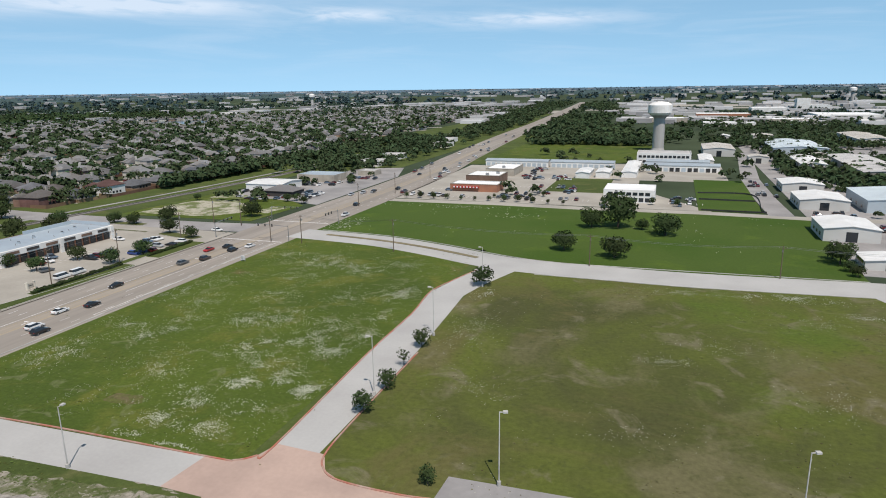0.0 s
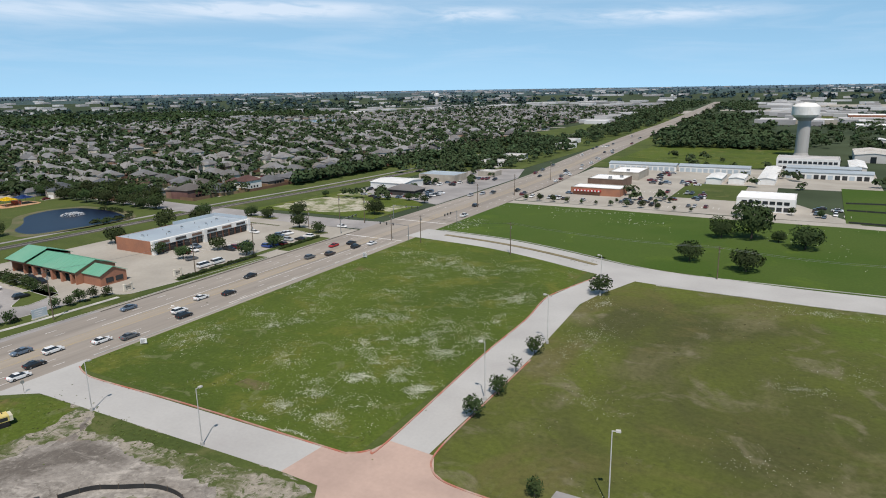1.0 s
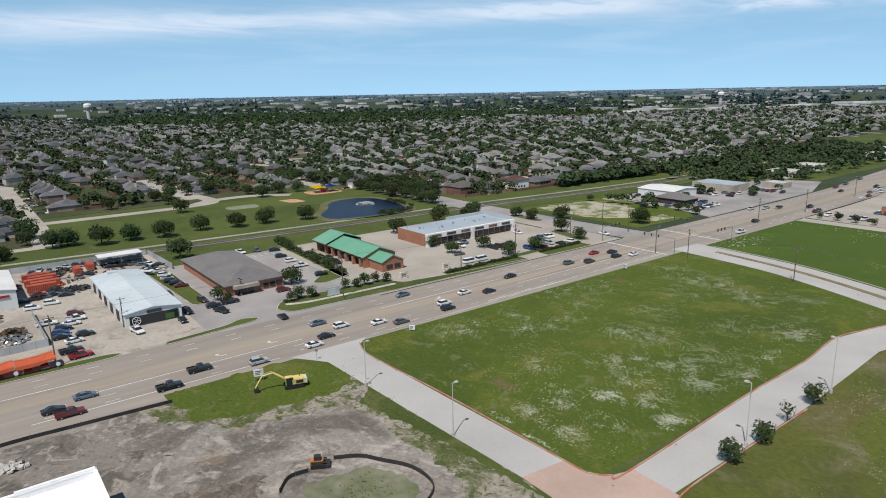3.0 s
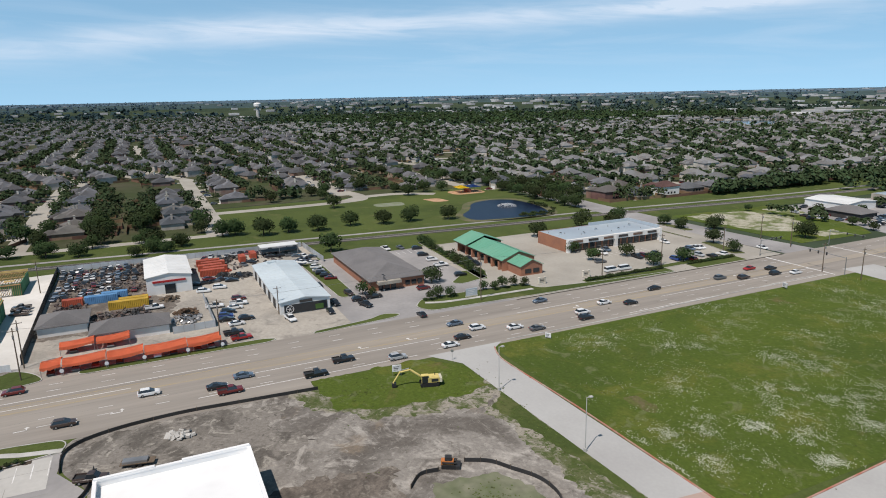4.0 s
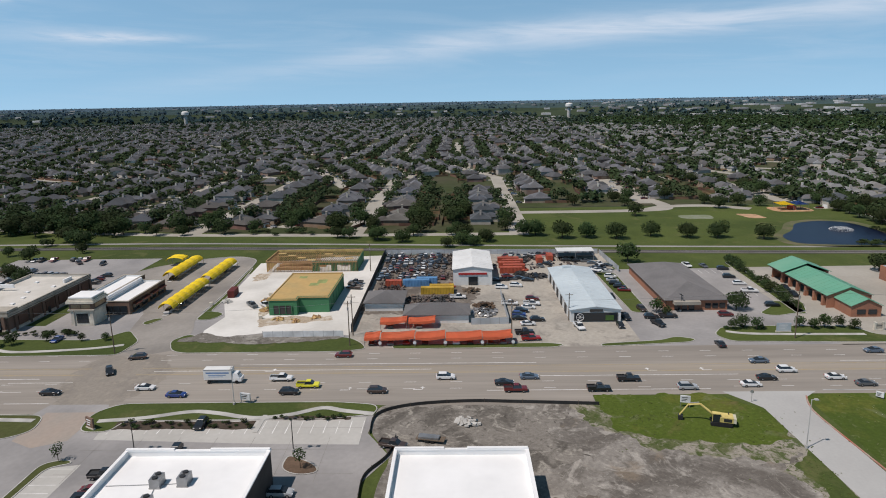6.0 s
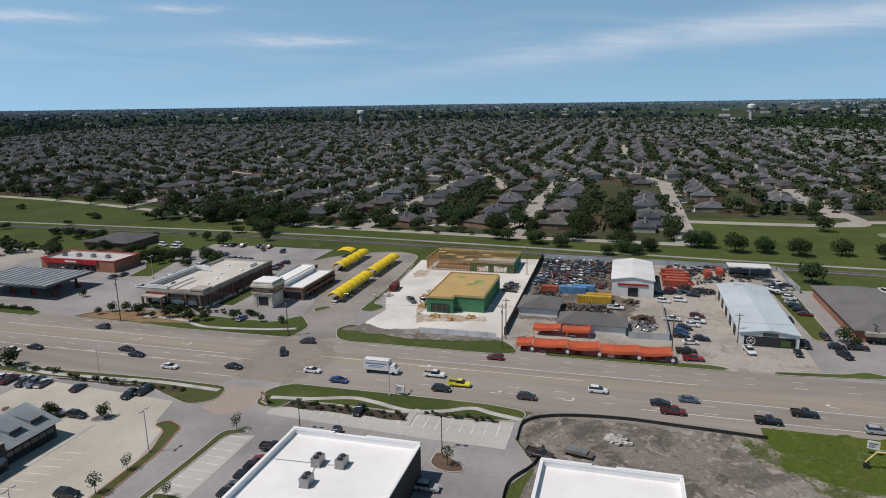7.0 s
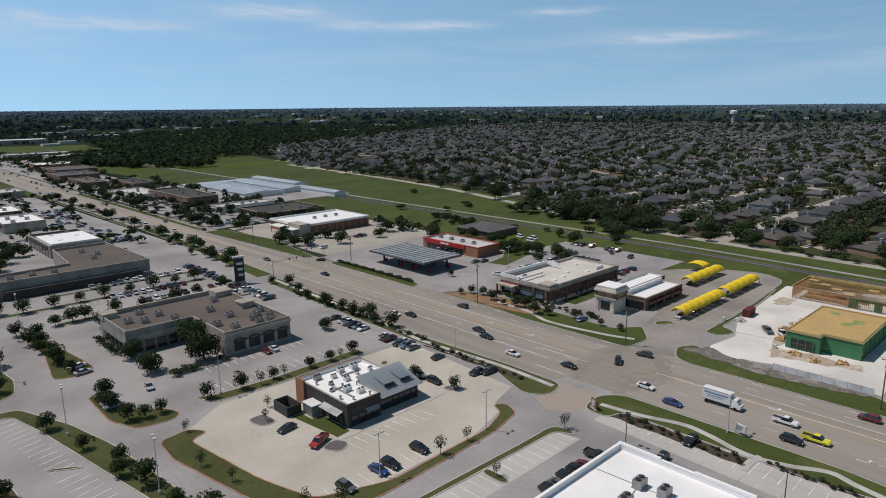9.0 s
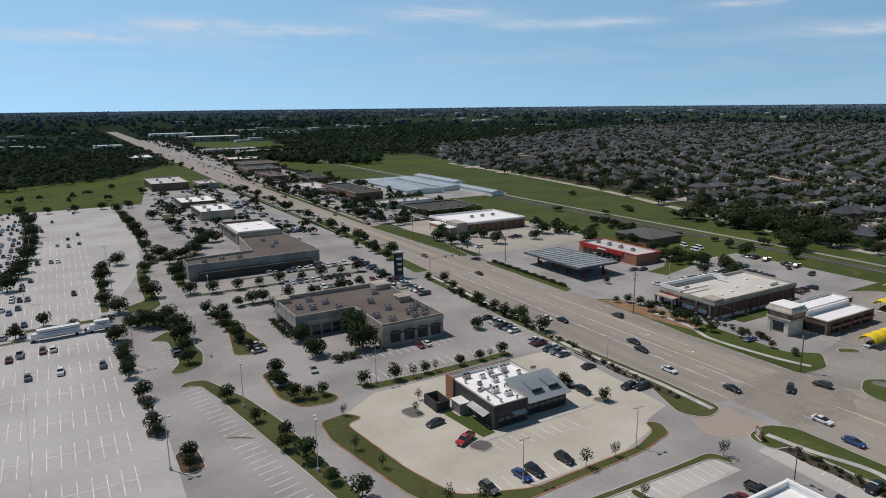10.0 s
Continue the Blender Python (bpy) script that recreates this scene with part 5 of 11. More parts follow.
for k in range(4):
    x = -236 + k * 6.4
    windows(b, x, x + 4.6, -112.45, 2, 0.6, 2.7, "x", gap=0.15)
    bm = bmesh.new()
    v = [bm.verts.new(q) for q in ((x - 0.2, -112.4, 3.5), (x + 4.8, -112.4, 3.5), (x + 4.8, -111.0, 2.8), (x - 0.2, -111.0, 2.8))]
    bm.faces.new(v)
    bmesh.ops.solidify(bm, geom=bm.faces[:], thickness=0.06)
    part("awning", bm, material("maroon_awning", (0.16, 0.06, 0.045), 0.8, 0.1, 2, 0.5), b, "maroon fabric awning")
windows(b, -120.6, -113.2, -209.95, 3, 0.4, 3.0, "y", gap=0.15)
# filling station
b = thing("station_canopy", "flat grey canopy of a filling station on dark columns", "canopy")
bm = boxes((-212, -188, -246, -207, 5.0, 5.7))
part("deck", bm, material("canopy_fascia", (0.10, 0.105, 0.11), 0.6, 0.1, 1, 0.2), b)
for k in range(12):
    part("roof_panel", boxes((-211.4, -188.6, -244.3 + k * 3.1, -242.2 + k * 3.1, 5.7, 5.78)), material("grey_roof_panel", (0.30, 0.325, 0.34), 0.5, 0.15, 0.6, 0.2), b, "grey metal roof panel")
for k in range(13):
    part("deck_rib", boxes((-211.6, -188.4, -245 + k * 3.1, -244.6 + k * 3.1, 5.7, 5.95)), METAL_GREY, b)
for x in (-206, -194):
    for y in (-242, -231, -221, -211):
        part("column", boxes((x - 0.35, x + 0.35, y - 0.35, y + 0.35, 0, 5.0)), WALL_DARK, b)
        part("pump", boxes((x - 0.5, x + 0.5, y + 1.2, y + 2.0, 0, 1.9)), RED_SIGN, b, "fuel pump")
b = flat_building("station_store", -246, -229.5, -253, -213.5, 5.0, BRICK, ROOF_GREY, "low red brick station store with a red fascia", trim=RED_SIGN)
part("fascia", boxes((-229.5, -228.9, -251, -222, 3.2, 5.2)), RED_SIGN, b, "bright red fascia with pale lettering bar")
part("fascia_bar", boxes((-228.9, -228.8, -239, -233, 3.9, 4.6)), CLEAR_WHITE, b)
windows(b, -250, -223, -229.4, 8, 0.3, 2.8, "y")
for k in range(4):
    roof_unit(b, -238, -248 + k * 8, 4.3)
b = thing("dark_roof_hall", "low building with a dark shingle roof beside the railway", "building")
part("wall", boxes((-293, -269, -267, -241, 0, 3.6)), BRICK_BROWN, b)
part("roof", hip_roof(-293, -269, -267, -241, 3.6, 3.2, 0.7), SHINGLE, b)

# store with a big white roof
b = flat_building("brick_store", -249.5, -201, -362, -326, 6.2, BRICK, ROOF_WHITE, "brick store with a bright white roof", trim=WALL_WHITE)
part("entrance", boxes((-206, -199, -338, -325, 0, 6.8)), STUCCO, b, "pale entrance block")
part("entry_canopy", boxes((-201, -194.5, -352, -326, 4.0, 4.5)), WALL_WHITE, b, "white flat canopy over the store front")
for y in (-351, -343, -335, -327):
    part("canopy_post", boxes((-195.2, -194.8, y - 0.2, y + 0.2, 0, 4.0)), STUCCO, b)
for k in range(3):
    roof_unit(b, -222 - k * 8, -345, 5.5)
for k in range(10):
    x = -247.5 + k * 4.7
    # No real recess: its shade is given by a darker brown panel.
    part("dark_bay", boxes((x, x + 3.2, -325.98, -325.8, 0.2, 4.6)), BRICK_BROWN, b, "brown panel painted as a shaded recess")
    part("pier", boxes((x + 3.3, x + 4.5, -325.98, -325.5, 0, 5.0)), BRICK, b, "red brick pier")
part("white_band", boxes((-249.6, -200.9, -326.0, -325.4, 5.2, 6.3), (-201.0, -200.4, -362, -325.4, 5.2, 6.3)), WALL_WHITE, b, "white fascia band")

for x0, x1, y0, y1 in ((-291, -255, -592, -500), (-319, -295, -604, -506), (-337, -324, -618, -535), (-323, -311, -512, -452)):
    gable_building("storage_row", x0, x1, y0, y1, 3.6, 1.2, METAL_WHITE, ROOF_BLUE, "long row of white storage units with pale metal roof", "storage", "y", group="storage rows")
gable_building("storage_row", -308, -245, -606, -594, 4.0, 0.8, METAL_WHITE, ROOF_BLUE, "long row of white storage units with pale metal roof", "storage", "x", group="storage rows")


# shops along the far stretch of the road
for x0, x1, y0, y1, h, w, r in ((-210, -188, -607, -553, 5, WALL_WHITE, ROOF_GREY), (-227, -203, -565, -488, 7, BRICK_BROWN, ROOF_DARK), (-249, -205, -458, -440, 4.5, WALL_WHITE, ROOF_GREY), (-262, -216, -434, -394, 3.6, WALL_DARK, ROOF_DARK),
                                (-207, -189, -748, -683, 5, BRICK_BROWN, ROOF_TAN), (-236, -216, -700, -640, 5, BRICK_BROWN, ROOF_DARK), (-225, -186, -820, -765, 6, BRICK_BROWN, SHINGLE), (-245, -200, -900, -840, 6, BRICK_BROWN, ROOF_TAN),
                                (-131, -112, -690, -655, 5, STUCCO, ROOF_GREY), (-250, -205, -980, -935, 6, BRICK, ROOF_WHITE), (-320, -250, -1110, -1070, 8, STUCCO, ROOF_WHITE), (-300, -215, -1190, -1150, 8, STUCCO_GREY, ROOF_GREY), (-120, -90, -1120, -1060, 6, WALL_WHITE, ROOF_WHITE),
                                (-390, -270, -1720, -1660, 10, STUCCO, ROOF_WHITE), (-330, -220, -2000, -1940, 10, WALL_WHITE, ROOF_WHITE), (-110, -60, -1480, -1440, 7, WALL_WHITE, ROOF_WHITE)):
    b = flat_building("roadside_shop", x0, x1, y0, y1, h, w, r, "low flat-roofed shop beside the main road", trim=STUCCO, group="roadside shops")
    if y0 > -850:
        for k in range(3):
            roof_unit(b, x0 + (x1 - x0) * (0.3 + 0.2 * (k % 2)), y0 + (y1 - y0) * (0.25 + 0.25 * k), h - 0.7)
        windows(b, y0 + 2, y1 - 2, x1 + 0.02, 6, 0.4, 2.9, "y", gap=0.4)


# plaza blocks
def l_block(name, pts, h, wall, roof, label, units):
    th = thing(name, label, "shop")
    part("wall", prism(pts, 0, h - 1.0), wall, th)
    part("roof", prism(pts, h - 1.0, h - 0.9), roof, th)
    part("parapet", ring_ribbon(pts, 0.4, h - 1.0, h), wall, th)
    part("coping", ring_ribbon(pts, 0.5, h, h + 0.18), STUCCO, th)
    for x, y in units:
        roof_unit(th, x, y, h - 0.9, 2.6, 2.0, 1.5)
    return th


b = l_block("plaza_block", [(-104.5, -226), (-61.5, -226), (-61.5, -202), (-82.3, -202), (-82.3, -179.5), (-104.5, -179.5)], 7.5, STUCCO_GREY, ROOF_TAN, "tan stucco plaza block with a brown gravel roof",
            [(-66, -213), (-70, -210), (-76, -214), (-78, -206), (-90, -206), (-92, -196), (-85, -190), (-96, -188), (-99, -191), (-101.5, -187), (-96, -183.5), (-99.5, -183), (-101.8, -194), (-88, -184), (-72, -220), (-96, -216)])
part("plinth", boxes((-104.6, -82.2, -179.5, -179.25, 0, 1.0)), STUCCO, b, "pale plinth")
for k in range(4):
    x = -101.5 + k * 4.9
    # Flat charcoal panel: the shade of the arched recess is in its colour.
    part("arch_recess", boxes((x - 1.7, x + 1.7, -179.45, -179.3, 1.0, 3.9)), WALL_DARK, b, "charcoal panel painted as a shaded arch recess")
    bm = bmesh.new()
    prof = [(x + 2.1 * math.cos(u), 3.9 + 1.0 * math.sin(u)) for u in [math.pi * j / 8 for j in range(9)]]
    lo = [(x + 1.7 * math.cos(u), 3.9 + 0.65 * math.sin(u)) for u in [math.pi * j / 8 for j in range(9)]]
    for (a0, a1), (c0, c1) in zip(zip(prof, prof[1:]), zip(lo, lo[1:])):
        bm.faces.new([bm.verts.new((q[0], -179.0, q[1])) for q in (a0, a1, c1, c0)])
    bmesh.ops.solidify(bm, geom=bm.faces[:], thickness=0.4)
    part("arch_hood", bm, STUCCO, b, "pale arched hood over a window")
    if k < 3:
        part("arch_pier", boxes((x + 2.0, x + 2.9, -179.45, -179.1, 0, 4.0)), STUCCO, b)
part("corner_tower", boxes((-105.0, -98.5, -226.4, -219.5, 6.5, 8.6)), STUCCO, b, "raised pale corner parapet")
part("corner_tower", boxes((-66.0, -61.2, -226.4, -221.5, 6.5, 8.4)), STUCCO, b, "raised pale corner parapet")
part("raised_parapet", boxes((-98.5, -66, -226.4, -225.6, 7.6, 8.1)), STUCCO, b, "pale raised rear parapet")
part("roof_pavilion", boxes((-103.2, -99.0, -205, -200.8, 6.6, 8.4), (-103.6, -98.6, -205.4, -200.4, 8.4, 8.7)), STUCCO, b, "small boxed roof pavilion")
windows(b, -224, -205, -61.45, 5, 0.5, 3.2, "y")
windows(b, -81, -63, -201.95, 5, 0.4, 3.4, "x")
part("sign_band", boxes((-81.5, -62.5, -202.0, -201.6, 4.2, 5.6)), STUCCO, b, "pale sign band over the shop fronts")
part("cornice", boxes((-104.6, -82.3, -179.5, -179.0, 6.0, 6.9)), STUCCO, b, "pale cornice band")
b = l_block("plaza_block", [(-104.5, -315), (-103, -354), (-79, -354), (-76, -315.5), (-44, -313), (-44, -299), (-104.5, -299)], 7.2, STUCCO_GREY, ROOF_TAN, "long tan plaza block with a brown gravel roof",
            [(-52, -306), (-60, -307), (-68, -306), (-88, -340), (-92, -330), (-88, -322)])
# Solid block without openings; its charcoal colour stands for the arcade's shade.
part("arcade", boxes((-100, -48, -299, -296, 0.0, 3.6)), WALL_DARK, b, "solid charcoal block painted as a shaded shop-front arcade")
for x0, x1, y0, y1, h, m in ((-106, -81, -412, -368, 6.2, STUCCO_GREY), (-102, -79, -502, -463, 6.0, STUCCO), (-104, -71, -722, -659, 7.0, BRICK_BROWN), (-103, -77, -567, -530, 4.6, BRICK_BROWN)):
    b = flat_building("plaza_shop", x0, x1, y0, y1, h, m, ROOF_TAN if y0 == -412 else ROOF_GREY if y0 < -600 else ROOF_WHITE, "shop with a flat roof on the plaza", trim=STUCCO, group="plaza shops")
    for k in range(4):
        roof_unit(b, x0 + (x1 - x0) * (0.3 + 0.4 * (k % 2)), y0 + (y1 - y0) * (0.2 + 0.2 * k), h - 0.7, 2.6, 2.0, 1.6)
    if y0 == -412:
        part("raised_roof", boxes((-104.5, -82, -398, -368.3, 5.4, 7.2)), ROOF_WHITE, b, "white raised roof over one half")
    part("sign_band", boxes((x1, x1 + 0.4, y0 + 3, y1 - 3, h - 2.0, h - 0.6)), WALL_DARK, b, "dark sign band over the shop fronts")
    windows(b, y0 + 2, y1 - 2, x1 + 0.02, 7, 0.3, h - 2.4, "y", gap=0.3)

# restaurant: dark walls round a white roof full of machines, and a metal roof over the dining room
b = l_block("restaurant", [(-101.5, -138), (-81.5, -138), (-81.5, -116.5), (-91.3, -116.5), (-91.3, -125.6), (-101.5, -125.6)], 5.9, WALL_DARK, ROOF_WHITE, "dark-walled restaurant with white flat roof crowded with machines", [])
rest = b
part("parapet_lining", ring_ribbon([(-101.1, -137.6), (-81.9, -137.6), (-81.9, -116.9), (-90.9, -116.9), (-90.9, -125.2), (-101.1, -125.2)], 0.05, 4.95, 5.88), ROOF_WHITE, b)
part("brick_pier", boxes((-81.5, -81.1, -138.2, -134.5, 0, 6.6)), BRICK, b, "red brick end pier")
part("back_pier", boxes((-101.6, -82, -138.3, -138.02, 0, 6.2)), BRICK_BROWN, b)
for x, y, sx, sy, sz in ((-86, -135.6, 2.4, 1.8, 1.5), (-89.5, -133.5, 2.0, 1.5, 1.2), (-93, -135.4, 2.4, 1.8, 1.4), (-97, -135, 2.6, 2.0, 1.6), (-99.3, -131, 1.6, 1.4, 1.1), (-95.2, -131.2, 1.3, 1.3, 1.0), (-91, -129.8, 2.2, 1.6, 1.3),
                         (-86.6, -130.4, 1.5, 1.2, 1.0), (-84.4, -127, 1.2, 1.2, 0.9), (-87.4, -124.6, 2.4, 1.8, 1.5), (-89.2, -121.5, 2.6, 1.6, 1.4), (-98, -128, 1.8, 1.5, 1.2), (-93.6, -127.6, 1.4, 1.1, 0.9)):
    roof_unit(b, x, y, 5.0, sx * 0.8, sy * 0.8, sz * 0.8, METAL_WHITE if int(-x) % 2 else METAL_GREY)
for x, y in ((-100, -127), (-92, -133.8), (-84, -133), (-83.5, -122), (-88, -127.5), (-96, -133), (-85.5, -119.5), (-90, -119)):
    bm = bmesh.new()
    cyl(bm, x, y, 5.0, 5.7, 0.28, 0.22, 8)
    cyl(bm, x, y, 5.7, 5.9, 0.42, 0.30, 8)
    part("roof_vent", bm, METAL_GREY, b, "small mushroom roof vent")
for x0, x1, y0, y1 in ((-90, -84, -127.2, -126.9), (-97.6, -91.4, -133.0, -132.7), (-86.2, -85.9, -129, -121)):
    part("roof_duct", boxes((x0, x1, y0, y1, 5.1, 5.4)), METAL_GREY, b)
for y0, y1, z in ((-125.8, -118.2, 3.1),):
    bm = bmesh.new()
    v = [bm.verts.new(q) for q in ((-81.4, y0, z + 0.7), (-81.4, y1, z + 0.7), (-79.6, y1, z), (-79.6, y0, z))]
    bm.faces.new(v)
    bmesh.ops.solidify(bm, geom=bm.faces[:], thickness=0.08)
    part("awning", bm, CLEAR_WHITE, b, "white sloping awning over the side door")
windows(b, -124, -118, -81.45, 3, 0.6, 2.6, "y", gap=0.2)
windows(b, -90.6, -82.4, -116.45, 4, 0.6, 2.7, "x", gap=0.2)
bm = bmesh.new()
v = [bm.verts.new(q) for q in ((-90.6, -116.4, 3.4), (-86.4, -116.4, 3.4), (-86.8, -115.2, 2.9), (-90.2, -115.2, 2.9))]
bm.faces.new(v)
bmesh.ops.solidify(bm, geom=bm.faces[:], thickness=0.08)
part("awning", bm, CLEAR_WHITE, b, "small white awning over the entry")
part("dining_wall", boxes((-104.6, -91.3, -125.6, -118.0, 0, 3.6)), WALL_DARK, b)
bm = bmesh.new()
for x in (-104.6, -91.4):
    bm.faces.new([bm.verts.new(q) for q in ((x, -125.6, 3.6), (x, -118.0, 3.6), (x, -118.0, 3.9), (x, -125.6, 6.8))])
part("gable_wall", bm, WALL_DARK, b)
bm = bmesh.new()
v = [bm.verts.new(q) for q in ((-105.4, -126.2, 7.1), (-91.0, -126.2, 7.1), (-91.0, -116.7, 3.9), (-105.4, -116.7, 3.9))]
bm.faces.new(v)
bmesh.ops.solidify(bm, geom=bm.faces[:], thickness=0.2)
mr = part("metal_roof", bm, ROOF_BLUE, b, "pale blue standing-seam metal roof")
for k in range(22):
    x = -105.1 + k * 0.66
    bm = bmesh.new()
    rod(bm, (x, -126.1, 7.12), (x, -116.8, 3.98), 0.035, 4)
    part("seam", bm, ROOF_BLUE, mr)
for x in (-101.8, -96.6):
    for sx in (-1.5, 1.5):
        bm = bmesh.new()
        bm.faces.new([bm.verts.new(q) for q in ((x + sx, -123.4, 6.2), (x + sx, -119.7, 5.0), (x + sx, -119.7, 6.0), (x + sx, -123.4, 6.65))])
        part("dormer_cheek", bm, ROOF_BLUE, mr, "side wall of a shed dormer")
    bm = bmesh.new()
    bm.faces.new([bm.verts.new(q) for q in ((x - 1.75, -124.0, 6.75), (x + 1.75, -124.0, 6.75), (x + 1.75, -119.3, 6.0), (x - 1.75, -119.3, 6.0))])
    bmesh.ops.solidify(bm, geom=bm.faces[:], thickness=0.12)
    part("dormer_roof", bm, ROOF_BLUE, mr, "pale blue sloping dormer roof")
    part("dormer_glass", boxes((x - 1.45, x + 1.45, -119.85, -119.7, 5.0, 5.95)), GLASS, mr)
windows(b, -104, -92, -117.95, 6, 0.5, 2.8, "x", gap=0.15)
b = thing("bin_enclosure", "dark walled enclosure for bins beside the restaurant", "enclosure")
bm = boxes((-78.2, -74.3, -137.6, -137.3, 0, 2.7), (-78.2, -77.9, -137.3, -131.2, 0, 2.7), (-74.6, -74.3, -137.3, -131.2, 0, 2.7))
part("wall", bm, WALL_DARK, b)
part("gate", boxes((-77.9, -74.6, -131.5, -131.3, 0.1, 2.5)), METAL_DARK, b)
b = thing("cooler_box", "pale grey walk-in cooler box beside the restaurant", "cooler")
part("body", boxes((-81.4, -78.6, -131, -127, 0, 2.9)), METAL_GREY, b)
part("lid", boxes((-81.45, -78.4, -131.2, -126.8, 2.9, 3.05)), METAL_WHITE, b)

# two shells with bright white roofs
for y0, y1, x1, lab in ((-62, -35.3, -76, "new white-roofed shop block with dark side wall"), (-12.4, 11.8, -76, "new white-roofed shop shell on a building site")):
    b = flat_building("white_block", -108.6, x1, y0, y1, 7.0, WALL_DARK if y0 < -20 else STUCCO, ROOF_WHITE, lab, parapet=0.9, trim=ROOF_WHITE)
    part("back_parapet", boxes((-108.8, -108.2, y0, y0 + 9, 7.0, 7.5)), ROOF_WHITE, b)
    part("back_parapet", boxes((-108.8, -108.2, y1 - 11, y1, 7.0, 7.5)), ROOF_WHITE, b)
    if y0 < -20:
        for x, y in ((-99, -52), (-99.5, -47.5), (-92.5, -51)):
            roof_unit(b, x, y, 6.1, 2.6, 1.9, 1.7)
        for p, q in (((-99, -51), (-99.3, -48.5)), ((-97.6, -52), (-94, -51.4)), ((-99, -53.2), (-98.6, -60.8))):
            bm = bmesh.new()
            rod(bm, (*p, 6.2), (*q, 6.2), 0.06, 5)
            part("conduit", bm, METAL_GREY, b)
        part("roof_drain", boxes((-84, -83.4, -40, -39.4, 6.1, 6.25)), METAL_DARK, b)

# north side of the field
b = flat_building("red_diner", -124, -95, 368, 383, 4.4, BRICK, ROOF_WHITE, "red brick diner with striped awning and white roof", "restaurant", trim=STUCCO)
part("awning", boxes((-122, -106, 366.6, 368, 2.4, 3.2)), RED_SIGN, b, "red and white striped awning")
for k in range(8):
    part("awning_stripe", boxes((-121.5 + k * 2, -120.6 + k * 2, 366.5, 366.6, 2.4, 3.2)), CLEAR_WHITE, b)
b = flat_building("shop_row", -124, -102, 400, 422, 5.4, BRICK_BROWN, ROOF_WHITE, "tan brick shop with a white roof", trim=STUCCO)
roof_unit(b, -112, 408, 4.7)
roof_unit(b, -107, 416, 4.7)
b = flat_building("shop_row", -122, -102, 440, 470, 5.0, STUCCO, ROOF_WHITE, "low stucco shop row with a white roof", trim=STUCCO)
roof_unit(b, -112, 452, 4.3)
for x0, x1 in ((-138, -89), (-87, -40)):
    b = gable_building("storage_row", x0, x1, 498, 510, 4.2, 1.0, WALL_WHITE, ROOF_BLUE, "long white storage row with a pale blue roof", "storage", group="storage rows")
    for k in range(12):
        part("roller_door", boxes((x0 + 1 + k * 4, x0 + 3.8 + k * 4, 497.8, 498, 0, 2.8)), ROOF_BLUE, b, "pale blue roller door")
for x0, x1, y0, y1 in ((-60, -51, 440, 468), (-47.5, -38.5, 446, 468), (-31, -21.5, 450, 520)):
    gable_building("storage_shed", x0, x1, y0, y1, 3.6, 0.7, WALL_WHITE, METAL_WHITE, "low white metal storage shed", "storage", "y", group="storage sheds")
b = flat_building("white_office", -33, -7, 352, 374, 6.8, WALL_WHITE, ROOF_WHITE, "white two-storey office with dark windows", "office")
windows(b, -31, -9, 351.95, 7, 0.8, 2.6, "x", out=-1)
windows(b, -31, -9, 351.95, 7, 4.0, 5.4, "x", out=-1)
b = flat_building("works_hall", -26, 14, 536, 561, 8.5, WALL_WHITE, ROOF_GREY, "white two-storey works hall with rows of windows", "hall")
windows(b, -25, 13, 535.95, 12, 1.0, 2.8, "x", out=-1)
windows(b, -25, 13, 535.95, 12, 5.0, 6.6, "x", out=-1)
b = gable_building("storage_row", -18, 32, 490, 503, 4.4, 1.0, WALL_WHITE, ROOF_BLUE, "long white storage row with a pale blue roof", "storage", group="storage rows")
for k in range(12):
    part("roller_door", boxes((-17 + k * 4, -14.2 + k * 4, 489.8, 490, 0, 2.8)), METAL_DARK if k % 3 else ROOF_BLUE, b, "dark roller door")
b = gable_building("storage_row", -18, 26, 514, 525, 4.4, 1.0, WALL_WHITE, ROOF_BLUE, "long white storage row with a pale blue roof", "storage", group="storage rows")
SHEDS = [(57.5, 77, 282, 307, 5, 1.2), (60, 81.5, 352, 380, 4.8, 1.2), (60, 81, 409, 432, 4.6, 1.2), (88, 128, 350, 392, 6, 1.4), (110, 137, 455, 566, 7, 0.8), (84, 100, 500, 560, 6, 1.2), (103, 117, 540, 592, 5, 1.0),
         (82, 124, 627, 718, 6, 1.5), (25, 50, 604, 660, 6, 1.4), (56, 70, 555, 570, 5, 1.0), (82, 103, 789, 815, 5, 1.2), (46, 58, 776, 796, 5, 1.2), (20, 30, 530, 578, 4, 1.0), (167, 198, 722, 818, 7, 1.6), (62, 78, 240, 252, 3, 0.8)]
for x0, x1, y0, y1, h, r in SHEDS:
    dark = (x0, y0) in ((110, 455),)
    blue = (x0, y0) in ((88, 350), (82, 627))
    b = gable_building("metal_shed", x0, x1, y0, y1, h, r, STUCCO_GREY if dark else ROOF_BLUE if blue else SHED_TAN, ROOF_GREY if dark else ROOF_PALE if blue else ROOF_WORN if y0 > 450 and (x0 + y0) % 2 else METAL_WHITE,
                       "dark stone hall with a grey roof" if dark else "pale metal shed with a low white roof", "shed", "y", group="metal sheds")
    part("door_opening", boxes(((x0 + x1) / 2 - 2, (x0 + x1) / 2 + 2, y0 - 0.05, y0 + 0.05, 0, h * 0.8)), GLASS, b, "dark shed door")
    if y0 < 500:
        for k in range(3):
            part("side_window", boxes((x0 - 0.05, x0 + 0.05, y0 + (y1 - y0) * (0.2 + 0.25 * k), y0 + (y1 - y0) * (0.2 + 0.25 * k) + 2.5, 1.2, 2.6)), GLASS, b)
